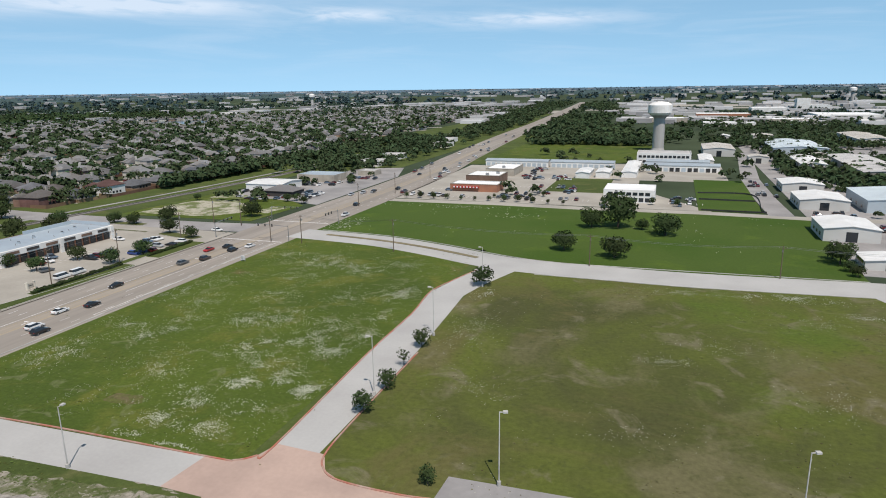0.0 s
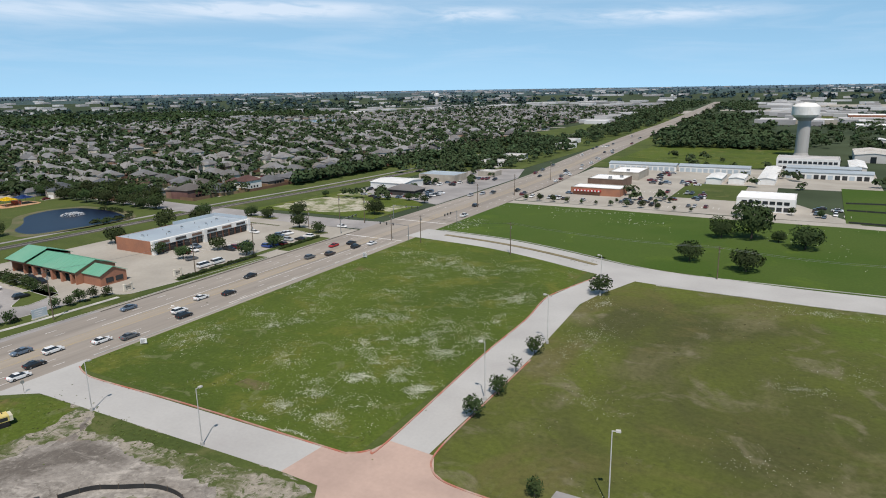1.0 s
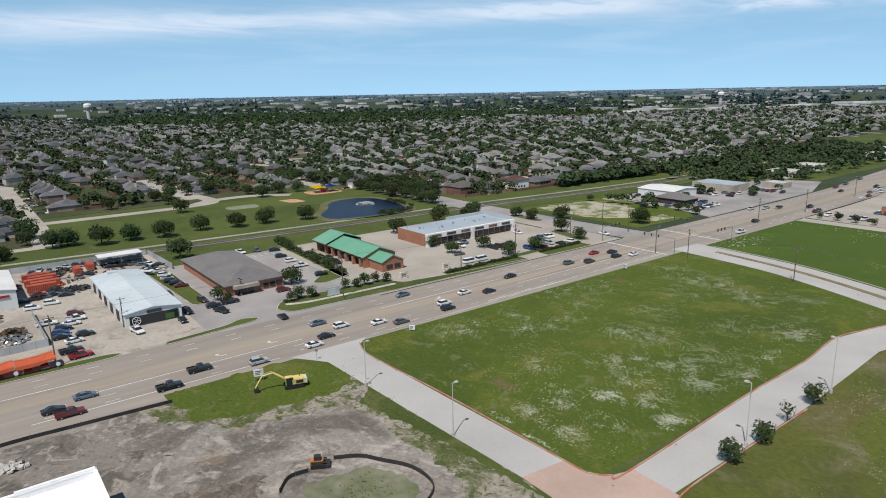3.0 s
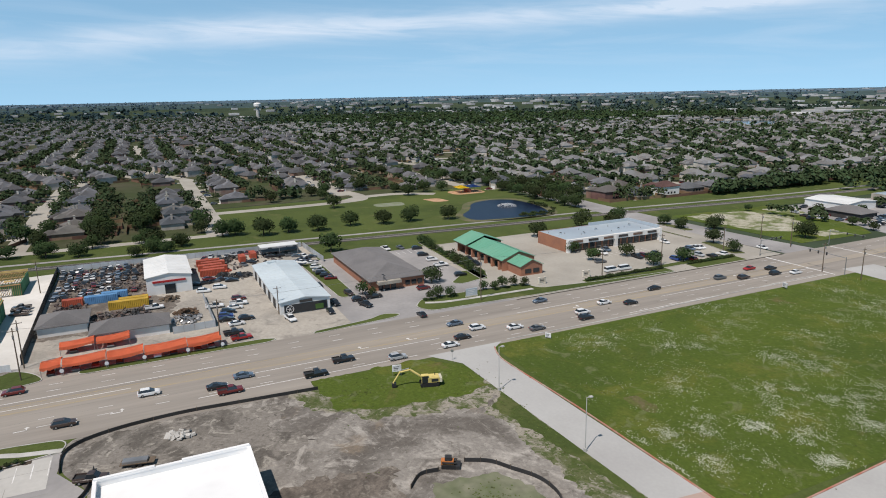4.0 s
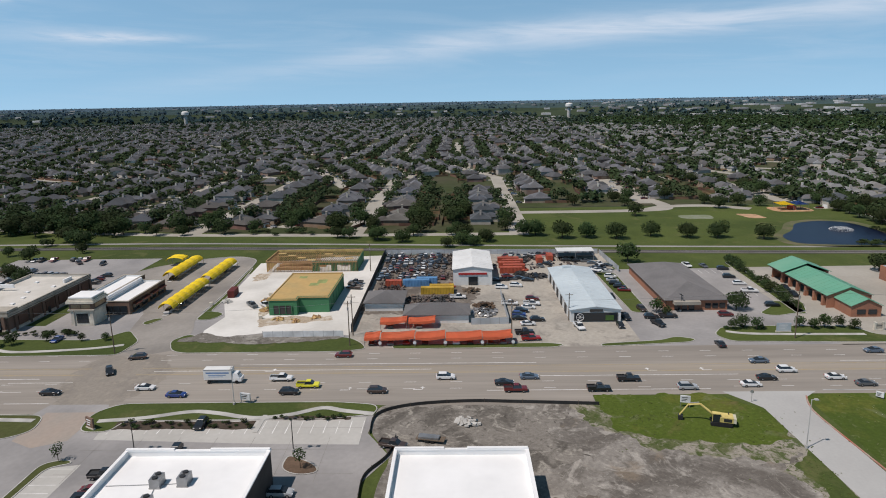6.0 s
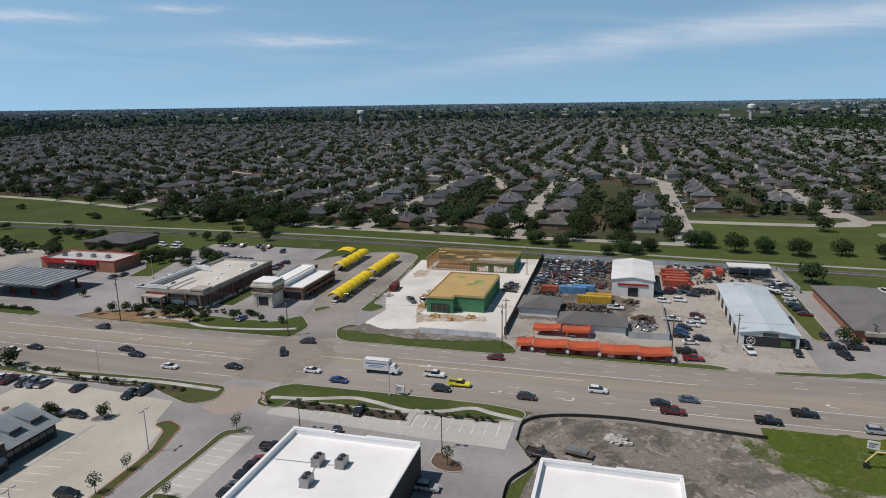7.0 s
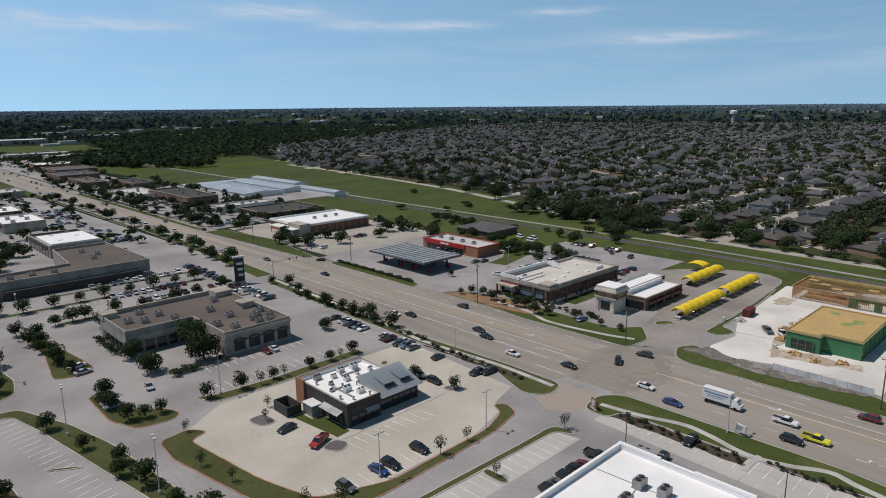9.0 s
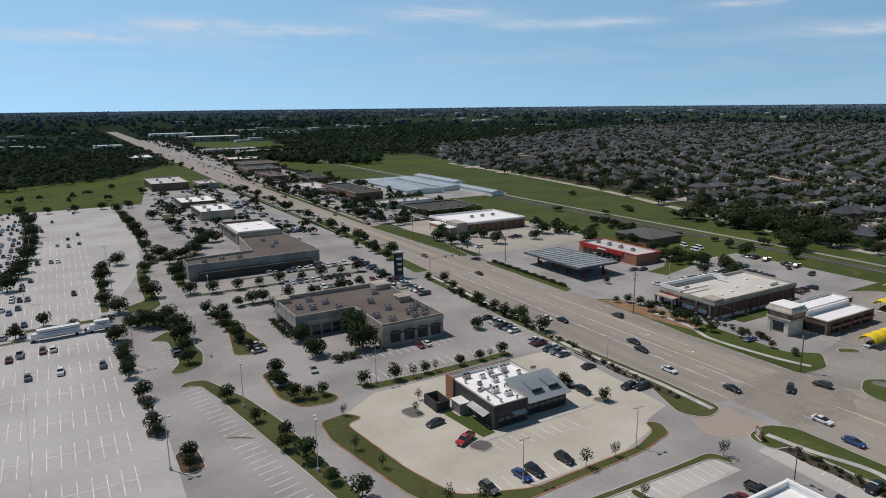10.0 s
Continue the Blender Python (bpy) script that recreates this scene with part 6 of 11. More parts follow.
# far red-brick and white halls of the town
for x0, x1, y0, y1, h, w in ((36, 125, 1273, 1325, 9, BRICK), (222, 317, 1236, 1330, 9, WALL_WHITE), (157, 230, 1593, 1660, 9, WALL_WHITE), (-40, 20, 1150, 1190, 7, STUCCO), (130, 200, 1120, 1160, 7, STUCCO), (40, 110, 1040, 1070, 6, WALL_WHITE)):
    flat_building("town_hall_block", x0, x1, y0, y1, h, w, ROOF_WHITE, "large flat-roofed hall in the far town", "hall", group="far halls")
b = flat_building("tall_works", 262, 290, 1714, 1746, 26, WALL_WHITE, ROOF_GREY, "tall white works tower far off in the town", "tower")
part("annex", boxes((290, 330, 1716, 1744, 0, 11)), METAL_WHITE, b)

# shops west of the crossing
b = gable_building("metal_hall", -248, -223, 340, 364, 4.0, 1.0, METAL_WHITE, METAL_WHITE, "white metal hall beside the railway", "hall")
b = thing("small_shop", "small shop with a grey hip roof and parked cars", "shop")
part("wall", boxes((-223, -204, 322, 335, 0, 3.2)), WALL_DARK, b)
part("roof", hip_roof(-223, -204, 322, 335, 3.2, 3.0, 0.6), SHINGLE, b)
flat_building("shop_row", -238, -210, 383, 402, 4.8, STUCCO, ROOF_BLUE, "pale shop row with a blue-grey roof")
flat_building("small_shop", -211, -198, 420, 432, 3.6, STUCCO, ROOF_GREY, "small pale shop by the road")
for x, y in ((-228, 470), (-232, 520), (-228, 642), (-244, 705)):
    flat_building("small_shop", x - 9, x + 9, y, y + 22, 4.5, WALL_WHITE, ROOF_GREY, "small flat-roofed shop by the road", group="roadside shops")

# water towers
def water_tower(x, y, k, label):
    wt = thing("water_tower", label, "water tower", x, y)
    bm = bmesh.new()
    for z0, z1, r0, r1 in ((0, 3, 6.2, 5.2), (3, 30, 5.2, 5.0), (30, 33, 5.0, 8.5)):
        cyl(bm, 0, 0, z0 * k, z1 * k, r0 * k, r1 * k, 24)
    part("stem", bm, material("stem_concrete", (0.42, 0.41, 0.39), 0.9, 0.08, 0.4, 0.1, streak=(1, 1, 0.1)), wt, "grey fluted concrete stem")
    bm = bmesh.new()
    for z0, z1, r0, r1 in ((33, 35, 8.5, 10.6), (35, 42, 10.6, 10.6), (42, 44.5, 10.6, 7.0), (44.5, 45.4, 7.0, 1.0)):
        cyl(bm, 0, 0, z0 * k, z1 * k, r0 * k, r1 * k, 32)
    part("tank", bm, WALL_WHITE, wt, "white steel tank")
    return wt


wt = water_tower(-13, 644, 1.0, "tall white water tower with a fluted concrete stem")
bm = bmesh.new()
for k in range(16):
    a0, a1 = k * math.tau / 16, (k + 1) * math.tau / 16
    rod(bm, (6 * math.cos(a0), 6 * math.sin(a0), 46.1), (6 * math.cos(a1), 6 * math.sin(a1), 46.1), 0.06, 4)
    rod(bm, (6 * math.cos(a0), 6 * math.sin(a0), 45.0), (6 * math.cos(a0), 6 * math.sin(a0), 46.1), 0.05, 4)
part("top_railing", bm, METAL_GREY, wt)
for x, y, k in ((-2360, 388, 1.15), (-2215, -915, 1.1), (520, 2400, 1.0), (-1240, 2130, 1.0)):
    water_tower(x, y, k, "white water tower far off on the horizon")

# ---- trees ----
rng = np.random.default_rng(7)


def leaf_cards(centres, size, out=None, loose=0.7):
    """Vertices and faces of one small leaf card at each centre, facing about outwards where a direction is given."""
    n = len(centres)
    q = rng.normal(size=(n, 3))
    q /= np.linalg.norm(q, axis=1, keepdims=True)
    if out is not None:
        q = out + q * loose
        q /= np.linalg.norm(q, axis=1, keepdims=True)
    a = np.cross(q, rng.normal(size=(n, 3)))
    a /= np.linalg.norm(a, axis=1, keepdims=True)
    b = np.cross(q, a)
    s = (size * rng.uniform(0.6, 1.3, (n, 1)))
    c = np.asarray(centres, float)
    global leaf_normals
    leaf_normals = (q if out is None else out * 0.8 + q * 0.45).repeat(4, 0)
    leaf_normals /= np.linalg.norm(leaf_normals, axis=1, keepdims=True)
    v = np.stack([c - a * s - b * s * 0.6, c + a * s * 0.8 - b * s * 0.7, c + a * s + b * s * 0.6, c - a * s * 0.7 + b * s * 0.8], 1).reshape(-1, 3)
    f = np.arange(4 * n).reshape(n, 4)
    return v, f


def crown_points(n, r, h, base, lobes, seed):
    """Leaf places: lumps of a ragged crown, thicker outside than inside."""
    g = np.random.default_rng(seed)
    cs = [np.array([0, 0, base + h * 0.55])]
    for k in range(lobes):
        a = k * math.tau / lobes + g.uniform(-0.5, 0.5)
        cs.append(np.array([r * 0.55 * math.cos(a), r * 0.55 * math.sin(a), base + h * g.uniform(0.25, 0.68)]))
    pts = []
    for i in range(n):
        c = cs[i % len(cs)]
        d = g.normal(size=3)
        d /= np.linalg.norm(d)
        rad = (0.62 if i % len(cs) else 0.72) * g.uniform(0.55, 1.0) ** 0.5
        pts.append(c + d * np.array([r, r, h * 0.62]) * rad * g.uniform(0.75, 1.1))
    return np.array(pts)


def tree_proto(kind, seed, h, r, trunk, n, leaf, lobes=6, label="", mat=None):
    """A tapered trunk with limbs under a crown of many small leaf cards."""
    th = thing(kind, label, "tree", 0, 0, -60)
    bm = bmesh.new()
    g = random.Random(seed)
    cyl(bm, 0, 0, 0, h * 0.45, trunk, trunk * 0.6, 7)
    for k in range(4):
        a = k * 1.6 + g.random()
        rod(bm, (0, 0, h * (0.28 + 0.04 * k)), (r * 0.5 * math.cos(a), r * 0.5 * math.sin(a), h * (0.55 + 0.06 * k)), trunk * 0.35, 5)
    part("trunk", bm, TRUNK, th)
    base = h * 0.22
    pts = crown_points(n, r, h - base, base, lobes, seed)
    out = (pts - np.array([0, 0, base + (h - base) * 0.35])) / np.array([r, r, h * 0.5])
    v, f = leaf_cards(pts, leaf, out / np.linalg.norm(out, axis=1, keepdims=True), 0.9)
    v[:, 2] = np.maximum(v[:, 2], h * 0.10)
    raw("crown", v.tolist(), f.tolist(), mat or LEAF, th, normals=leaf_normals.tolist())
    return th


BIG = [tree_proto("oak_tree", s, 8.0, 4.3, 0.28, 920, 0.34, 8, "dense dark green shade tree with a rounded crown") for s in (1, 2, 3)]
SMALL = [tree_proto("young_tree", s, 4.6, 1.7, 0.10, 660, 0.17, 6, "small young tree with a loose green crown") for s in (4, 5, 6)]
THIN = [tree_proto("sapling", 8, 4.2, 1.2, 0.07, 190, 0.14, 4, "thin sapling with sparse leaves")]
SHRUB = [tree_proto("shrub", s, 1.5, 1.1, 0.05, 230, 0.15, 4, "low rounded garden shrub") for s in (9, 10)]
DENSE = [tree_proto("oak_tree", s, 8.0, 4.2, 0.3, 1700, 0.285, 9, "broad dense dark green tree with a crown near the ground") for s in (31, 32, 33)]
PROTOS = {"dense": DENSE, "big": BIG, "small": SMALL, "thin": THIN, "shrub": SHRUB}
BASE_H = {"dense": 8.0, "big": 8.0, "small": 4.6, "thin": 4.2, "shrub": 1.5}


def plant(kind, x, y, h, z=0.05, wide=1.0, group=""):
    p = PROTOS[kind][int(abs(x * 7.3 + y * 3.1)) % len(PROTOS[kind])]
    s = h / BASE_H[kind]
    p.scale = (s * wide, s * wide, s)
    ob = copy_thing(p, pose(x, y, z, 0, 0, (x * 37 + y * 61) % 360))
    p.scale = (1, 1, 1)
    ob.scale = (s * wide, s * wide, s)
    return tagged(ob, group=group)


def grove(kind, pts, h, group, spread=0.15, wide=1.0, z=0.05):
    for x, y in pts:
        plant(kind, x, y, h * (1 + spread * math.sin(x * 1.7 + y)), z, wide, group)


# park trees beside the pond and the railway
grove("dense", [(-333, 33), (-333, 39), (-325, 51.5), (-326, 64), (-322, 78), (-327, 96.5), (-322, 113), (-321.5, 128), (-317, 148.5)], 8.4, "park trees", 0.06, 1.05)
grove("big", [(-273.7, 71.5), (-254, 165), (-262, 196), (-250, 206)], 7.8, "park trees")
grove("big", [(-530 + k * 10.5, 186 + k * 4.6 + 5 * math.sin(k * 1.9)) for k in range(17)], 8.5, "trees behind the pond")
grove("dense", [(-470, 216), (-457, 221), (-445, 223), (-432, 227), (-420, 228), (-407, 229), (-394, 227), (-382, 227), (-369, 225), (-358, 226), (-349, 225), (-339, 228), (-328, 228), (-319, 226), (-311, 228), (-428, 160), (-409, 162), (-417, 177), (-448, 140), (-464, 142), (-442, 104), (-446, 114)], 8.2, "dense trees round the pond", 0.15, 1.0)
grove("shrub", [(-301 - 1.2 * math.sin(k * 2), 186 + k * 2.0) for k in range(10)] + [(-312 - k * 3.2, 213.5 + 0.8 * math.sin(k * 2.3)) for k in range(9)], 1.8, "reeds on the pond's bank", 0.3, 1.2, 0.03)
grove("big", [(-400 + k * 6.5, 246 + (k % 3) * 5) for k in range(10)] + [(-386, 104), (-423, 107), (-428, 74), (-415, 190), (-392, 225)], 8, "trees behind the pond")
# field trees
plant("dense", -20, 287, 16, wide=0.85, group="field trees")
plant("dense", -31, 284, 9, group="field trees")
plant("dense", -10, 285, 5, group="field trees")
plant("dense", -36, 240, 7.2, wide=1.15, group="field trees")
plant("dense", -17, 233.5, 8.2, wide=1.15, group="field trees")
plant("dense", -0.5, 276, 9.4, wide=1.15, group="field trees")
plant("dense", 56, 245, 8, group="field trees")
for x, y, h in ((57, 236, 4), (58, 230, 4), (55, 252, 5)):
    plant("big", x, y, h, group="field trees")
# lane trees
for k, (x, y, h) in enumerate(((-52.3, 102, 4.6), (-51.9, 112.7, 4.4), (-53.0, 124, 4.2), (-53.3, 135.8, 4.6), (-53.0, 187.8, 6.6))):
    plant("small" if k != 2 else "thin", x, y, h, wide=1.2 if k < 4 else 1.35, group="lane trees")
plant("small", -32.4, 83.8, 3.6, group="lane trees")

# ---- houses of the suburb ----
ROOFS = [material(f"shingle_{k}", c, 0.95, 0.18, 1.0, 0.12, per_object=0.22) for k, c in enumerate(((0.128, 0.130, 0.138), (0.098, 0.106, 0.118), (0.134, 0.122, 0.112)))]
WALLS = [material(f"house_wall_{k}", c, 0.9, 0.18, 2.5, 0.2, per_object=0.2) for k, c in enumerate(((0.29, 0.215, 0.17), (0.42, 0.38, 0.33), (0.24, 0.145, 0.11)))]


def house_proto(seed, wall=None, roof=None, tall=None, label="brick family house with a grey-brown hip roof"):
    """A brick family house: hip roofs over main block and wing, chimney, garage door, windows."""
    g = random.Random(seed)
    w, d, h = g.uniform(14, 17), g.uniform(11, 14), g.choice((2.9, 3.0, 5.2))
    h, wall, roof = tall or h, wall or WALLS[seed % 3], roof or ROOFS[seed % 3]
    th = thing("house", label, "house", 0, 0, -60, group="suburban houses")
    wx, wy = w * 0.42, 4.5
    part("wall", boxes((-w / 2, w / 2, -d / 2, d / 2, 0, h)), wall, th)
    part("wing_wall", boxes((w / 2 - wx, w / 2 - 0.1, -d / 2 - wy, -d / 2, 0, h * 0.95)), wall, th)
    part("roof", hip_roof(-w / 2, w / 2, -d / 2, d / 2, h, 3.4, 0.5), roof, th)
    part("wing_roof", hip_roof(w / 2 - wx, w / 2 - 0.1, -d / 2 - wy, -d / 2 + 3, h * 0.95, 2.3, 0.5), roof, th)
    bm = boxes((-w * 0.3, -w * 0.3 + 1.0, -0.5, 0.5, h, h + 4.6), (-w * 0.3 - 0.1, -w * 0.3 + 1.1, -0.6, 0.6, h + 4.6, h + 4.8))
    part("chimney", bm, WALLS[1], th, "pale chimney")
    x = w / 2 - wx / 2
    part("garage_door", boxes((x - 2.3, x + 2.3, -d / 2 - wy - 0.06, -d / 2 - wy + 0.05, 0.05, 2.2)), WALL_WHITE, th, "white garage door")
    for k in range(3):
        xx = -w / 2 + 1.2 + k * 2.6
        part("window", boxes((xx, xx + 1.3, -d / 2 - 0.05, -d / 2 + 0.05, 0.9, 2.2)), GLASS, th)
        part("window", boxes((xx + 2, xx + 3.4, d / 2 - 0.05, d / 2 + 0.05, 0.9, 2.2)), GLASS, th)
    return th


HOUSES = [house_proto(s) for s in range(9)]


def in_suburb(x, y):
    """Where houses stand: behind the railway, round the park, up to the woods."""
    front = np.interp(y, [-800, -560, -386, -254, -150, 38, 48, 228, 240, 300, 700, 1100], [-455, -452, -428, -385, -366, -366, -448, -445, -345, -338, -335, -370])
    if x > front or y < -1700 or y > 1900 or math.hypot(x, y) > FLAT - 20 or inside(x, y, LAKE):
        return False
    if y < -700:
        return x < np.interp(-y, [700, 1050, 1515, 1660, 1700], [-455, -545, -660, -1400, -2600])
    if y > 296:
        return x > np.interp(y, [296, 520, 725, 1080, 1400, 1900], [-1750, -1420, -1190, -1150, -1010, -860])
    return True


def house_sites():
    """Lots in blocks of the suburb; each block's streets run their own way."""
    out, roads = [], []
    size = 210.0
    for i in range(-17, 1):
        for j in range(-9, 10):
            bx, by = i * size - 366 + size / 2, j * size + 33 + size / 2
            near = i == -1 and j in (-1, 0)
            ang = 0 if near else random.choice((0, 90, 0, 90, 20, -25, 60))
            ca, sa = math.cos(radians(ang)), math.sin(radians(ang))
            vs = ((-75.0, 15.0, 105.0) if j == -1 else (-105.0, -15.0, 75.0)) if near else (-70.0, 0.0, 70.0)
            for v in vs:
                for side in (-1, 1):
                    u = -size / 2 + random.uniform(4, 12)
                    while u < size / 2 - 6:
                        ju, jv = random.uniform(-1.5, 1.5), random.uniform(-2.5, 2.5)
                        vv = v + side * 20.5 + jv
                        if abs(vv) < size / 2 - 5:
                            x, y = bx + ca * (u + ju) - sa * vv, by + sa * (u + ju) + ca * vv
                            if in_suburb(x, y) and random.random() < 0.86:
                                out.append((x, y, ang + random.uniform(-4, 4) + (0 if side > 0 else 180)))
                        u += random.uniform(17.5, 21)
                roads.append((ang, bx, by, v, -size / 2 - 6, size / 2 + 6))
    return out, roads


random.seed(11)
SITES, STREETS = house_sites()
BIG_WOOD = [(-250, -945), (-305, -857), (-342, -802), (-375, -810), (-449, -973), (-712, -1131), (-1550, -1604), (-1300, -2300), (-700, -2000), (-450, -1560), (-370, -1210), (-250, -1100)]


SITES = [s for s in SITES if not inside(s[0], s[1], BIG_WOOD)]
# the row that backs on to the railway north of the cross street
RAIL_ROW = [(-327, 264, -86), (-325, 285, -92), (-323, 326, -88), (-322, 347, -90), (-322, 368, -94), (-321, 390, -88), (-322, 411, -90), (-322, 432, -91), (-322, 453, -88)]
TWO_STOREY = (-322.5, 306, -90)
SITES = [s for s in SITES if all(math.hypot(s[0] - q[0], s[1] - q[1]) > 15.5 for q in RAIL_ROW + [TWO_STOREY])]
NEAR = [s for s in SITES if math.hypot(s[0], s[1]) < 480] + RAIL_ROW
HOUSES.append(house_proto(4, WALL_WHITE, material("maroon_shingle", (0.115, 0.062, 0.055), 0.95, 0.2, 1.0, 0.12), 5.4, "white two-storey house with a maroon hip roof"))
copy_thing(HOUSES[-1], pose(*TWO_STOREY[:2], 0, 0, 0, TWO_STOREY[2]))
FARS = [s for s in SITES if math.hypot(s[0], s[1]) >= 480]
for k, (x, y, a) in enumerate(NEAR):
    ob = copy_thing(HOUSES[(k * 7 + int(abs(x))) % 9], pose(x, y, 0, 0, 0, a))
for p in HOUSES:
    for o in list(p.children):
        bpy.data.objects.remove(o)
    bpy.data.objects.remove(p)


def far_houses(sites, shingle):
    """The houses further off: walls, two hip roofs and a chimney each."""
    V, F, M = [], [], []

    def add(vs, fs, mi, c, s, x, y):
        o = len(V)
        V.extend((x + c * p[0] - s * p[1], y + s * p[0] + c * p[1], p[2]) for p in vs)
        F.extend(tuple(i + o for i in f) for f in fs)
        M.extend([mi] * len(fs))

    sidefaces = [(0, 1, 5, 4), (1, 2, 6, 5), (2, 3, 7, 6), (3, 0, 4, 7)]
    for x, y, a in sites:
        c, s = math.cos(radians(a)), math.sin(radians(a))
        w, d, h = random.uniform(13, 17) / 2, random.uniform(11, 14) / 2, random.choice((2.9, 3.0, 3.0, 5.2))
        wall = random.choice((1, 1, 2) if y < 240 else (1, 2, 2))
        rise, e = random.uniform(3.0, 4.2), 0.5
        add([(-w, -d, 0), (w, -d, 0), (w, d, 0), (-w, d, 0), (-w, -d, h), (w, -d, h), (w, d, h), (-w, d, h)], sidefaces, wall, c, s, x, y)
        k = min(w, d)
        add([(-w - e, -d - e, h), (w + e, -d - e, h), (w + e, d + e, h), (-w - e, d + e, h), (-w + k * 0.8, 0, h + rise), (w - k * 0.8, 0, h + rise)],
            [(0, 1, 5, 4), (1, 2, 5), (2, 3, 4, 5), (3, 0, 4)], 0, c, s, x, y)
        add([(w * 0.1, -d - 4, 0), (w, -d - 4, 0), (w, -d, 0), (w * 0.1, -d, 0), (w * 0.1, -d - 4, h), (w, -d - 4, h), (w, -d, h), (w * 0.1, -d, h)], sidefaces, wall, c, s, x, y)
        add([(w * 0.1 - e, -d - 4.5, h), (w + e, -d - 4.5, h), (w + e, -d + 3, h), (w * 0.1 - e, -d + 3, h), (w * 0.55, -d - 1.5, h + 2.2), (w * 0.55, -d + 2, h + 2.4)],
            [(0, 1, 4), (1, 2, 5, 4), (2, 3, 5), (3, 0, 4, 5)], 0, c, s, x, y)
        if random.random() < 0.6:
            q = -w * 0.6
            add([(q, -.6, h), (q + 1.2, -.6, h), (q + 1.2, .6, h), (q, .6, h), (q, -.6, h + 4.8), (q + 1.2, -.6, h + 4.8), (q + 1.2, .6, h + 4.8), (q, .6, h + 4.8)], sidefaces + [(4, 5, 6, 7)], 2, c, s, x, y)
    ob = raw("distant_houses", V, F, [shingle, BRICK_MIX, material("pale_trim", (0.52, 0.49, 0.44), 0.9, 0.1, 1.0, 0.2, island=0.2)])
    ob.data.polygons.foreach_set("material_index", M)
    return tagged(ob, "rows of grey-roofed suburban houses stretching into the distance", "houses", kind="stuff")


far_houses([s for s in FARS if s[1] < 240], SHINGLE_MIX)
# Lighter shingle copy: the front light on the north roofs is in its colour.
far_houses([s for s in FARS if s[1] >= 240], material("weathered_shingle", (0.178, 0.180, 0.184), 0.95, 0.15, 1.0, 0.1, island=0.42, tint=(0.150, 0.140, 0.130)))


def suburb_streets():
    bm = bmesh.new()
    for k, (ang, cx, cy, v, u0, u1) in enumerate(STREETS):
        ca, sa = math.cos(radians(ang)), math.sin(radians(ang))
        u, run = u0, None
        while u < u1 + 30:
            x, y = cx + ca * u - sa * v, cy + sa * u + ca * v
            ok = u < u1 and in_suburb(x, y) and math.hypot(x, y) < 1100
            if ok and run is None:
                run = u
            if not ok and run is not None:
                p = [(cx + ca * t - sa * w, cy + sa * t + ca * w) for t, w in ((run - 12, v - 5), (u, v - 5), (u, v + 5), (run - 12, v + 5))]
                bm.faces.new([bm.verts.new((*q, 0.022 + 0.0009 * (k % 27))) for q in p])
                run = None
            u += 30
    return bm


tagged(part("suburb_street", suburb_streets(), CONCRETE_TAN), "pale concrete residential streets", "street", kind="structure")
tagged(part("suburb_lawn", prism([(-474, -760), (-456, -600), (-429, -420), (-384, -262), (-356, -170), (-346, -100), (-345, 26), (-422, 28), (-425, 240), (-332, 242), (-332, 760), (-800, 900), (-1500, 300), (-1500, -900), (-520, -960)], -0.3, 0.015), material("garden_grass", (0.046, 0.058, 0.024), 0.95, 0.35, 0.15, 0.03, tint=(0.070, 0.066, 0.040), spec=0.1)), "back gardens and lawns between houses", "lawn", kind="structure")
FRONT = smooth_line([(-452, -760), (-438, -600), (-412, -420), (-368, -262), (-349, -170), (-343, -100), (-340, -52), (-338, 30)], steps=6)
tagged(part("front_street", ribbon(FRONT, 3.6, -3.6, -0.1, 0.05), CONCRETE_TAN), "pale street in front of the first row of houses", "street", kind="structure")
for k, (pts, w) in enumerate((([(-336, -57), (-420, -57.5), (-500, -60)], 5), ([(-335, 31), (-420, 33), (-500, 33)], 5), ([(-404, 36), (-405, 114), (-420, 132), (-470, 128), (-520, 140), (-545, 152), (-575, 172), (-580, 190)], 4.6), ([(-405, 116), (-418, 132), (-419, 158), (-405, 180)], 4.5))):
    tagged(part("park_street", ribbon(smooth_line(pts, steps=5), w, -w, -0.1, 0.06 + 0.004 * k), CONCRETE_TAN), "pale residential street", "street", kind="structure")

# trees between the houses
def street_trees(sites, back, front, depth=(9, 14)):
    """Places of garden trees: behind, before and beside the houses."""
    pts = []
    for x, y, a in sites:
        c, s = math.cos(radians(a)), math.sin(radians(a))
        spots = [(random.uniform(-10, 10), random.uniform(*depth)) for k in range(3) if random.random() < back]
        spots += [(random.choice((-1, 1)) * random.uniform(3, 9), -random.uniform(11.5, 14.5)) for k in range(2) if random.random() < front]
        pts += [(x + c * u - s * v, y + s * u + c * v) for u, v in spots]
    return pts


MIDDLE = []
for x, y in street_trees([s for s in NEAR if s not in RAIL_ROW], 0.75, 0.42, (10, 23)):
    if x < -346 and not (-340 > x > -445 and 40 < y < 232):
        if math.hypot(x, y) < 400:
            plant("big", x, y, random.uniform(7.0, 12), wide=random.uniform(0.9, 1.15), group="garden trees")
        else:
            MIDDLE.append((x, y))
grove("big", [(-351 - 6 * math.sin(k * 2.7), -250 + k * 9.2 + 2 * math.sin(k * 5.0)) for k in range(31) if k < 14 or k % 5 in (0, 2)], 8.0, "street trees along the railway", 0.3)
grove("big", [(-334 + 5 * math.sin(k * 2.7), -64 + k * 6.6) for k in (0, 1, 3, 6, 9, 10)], 5.6, "bushy trees along the railway", 0.3, 1.2)
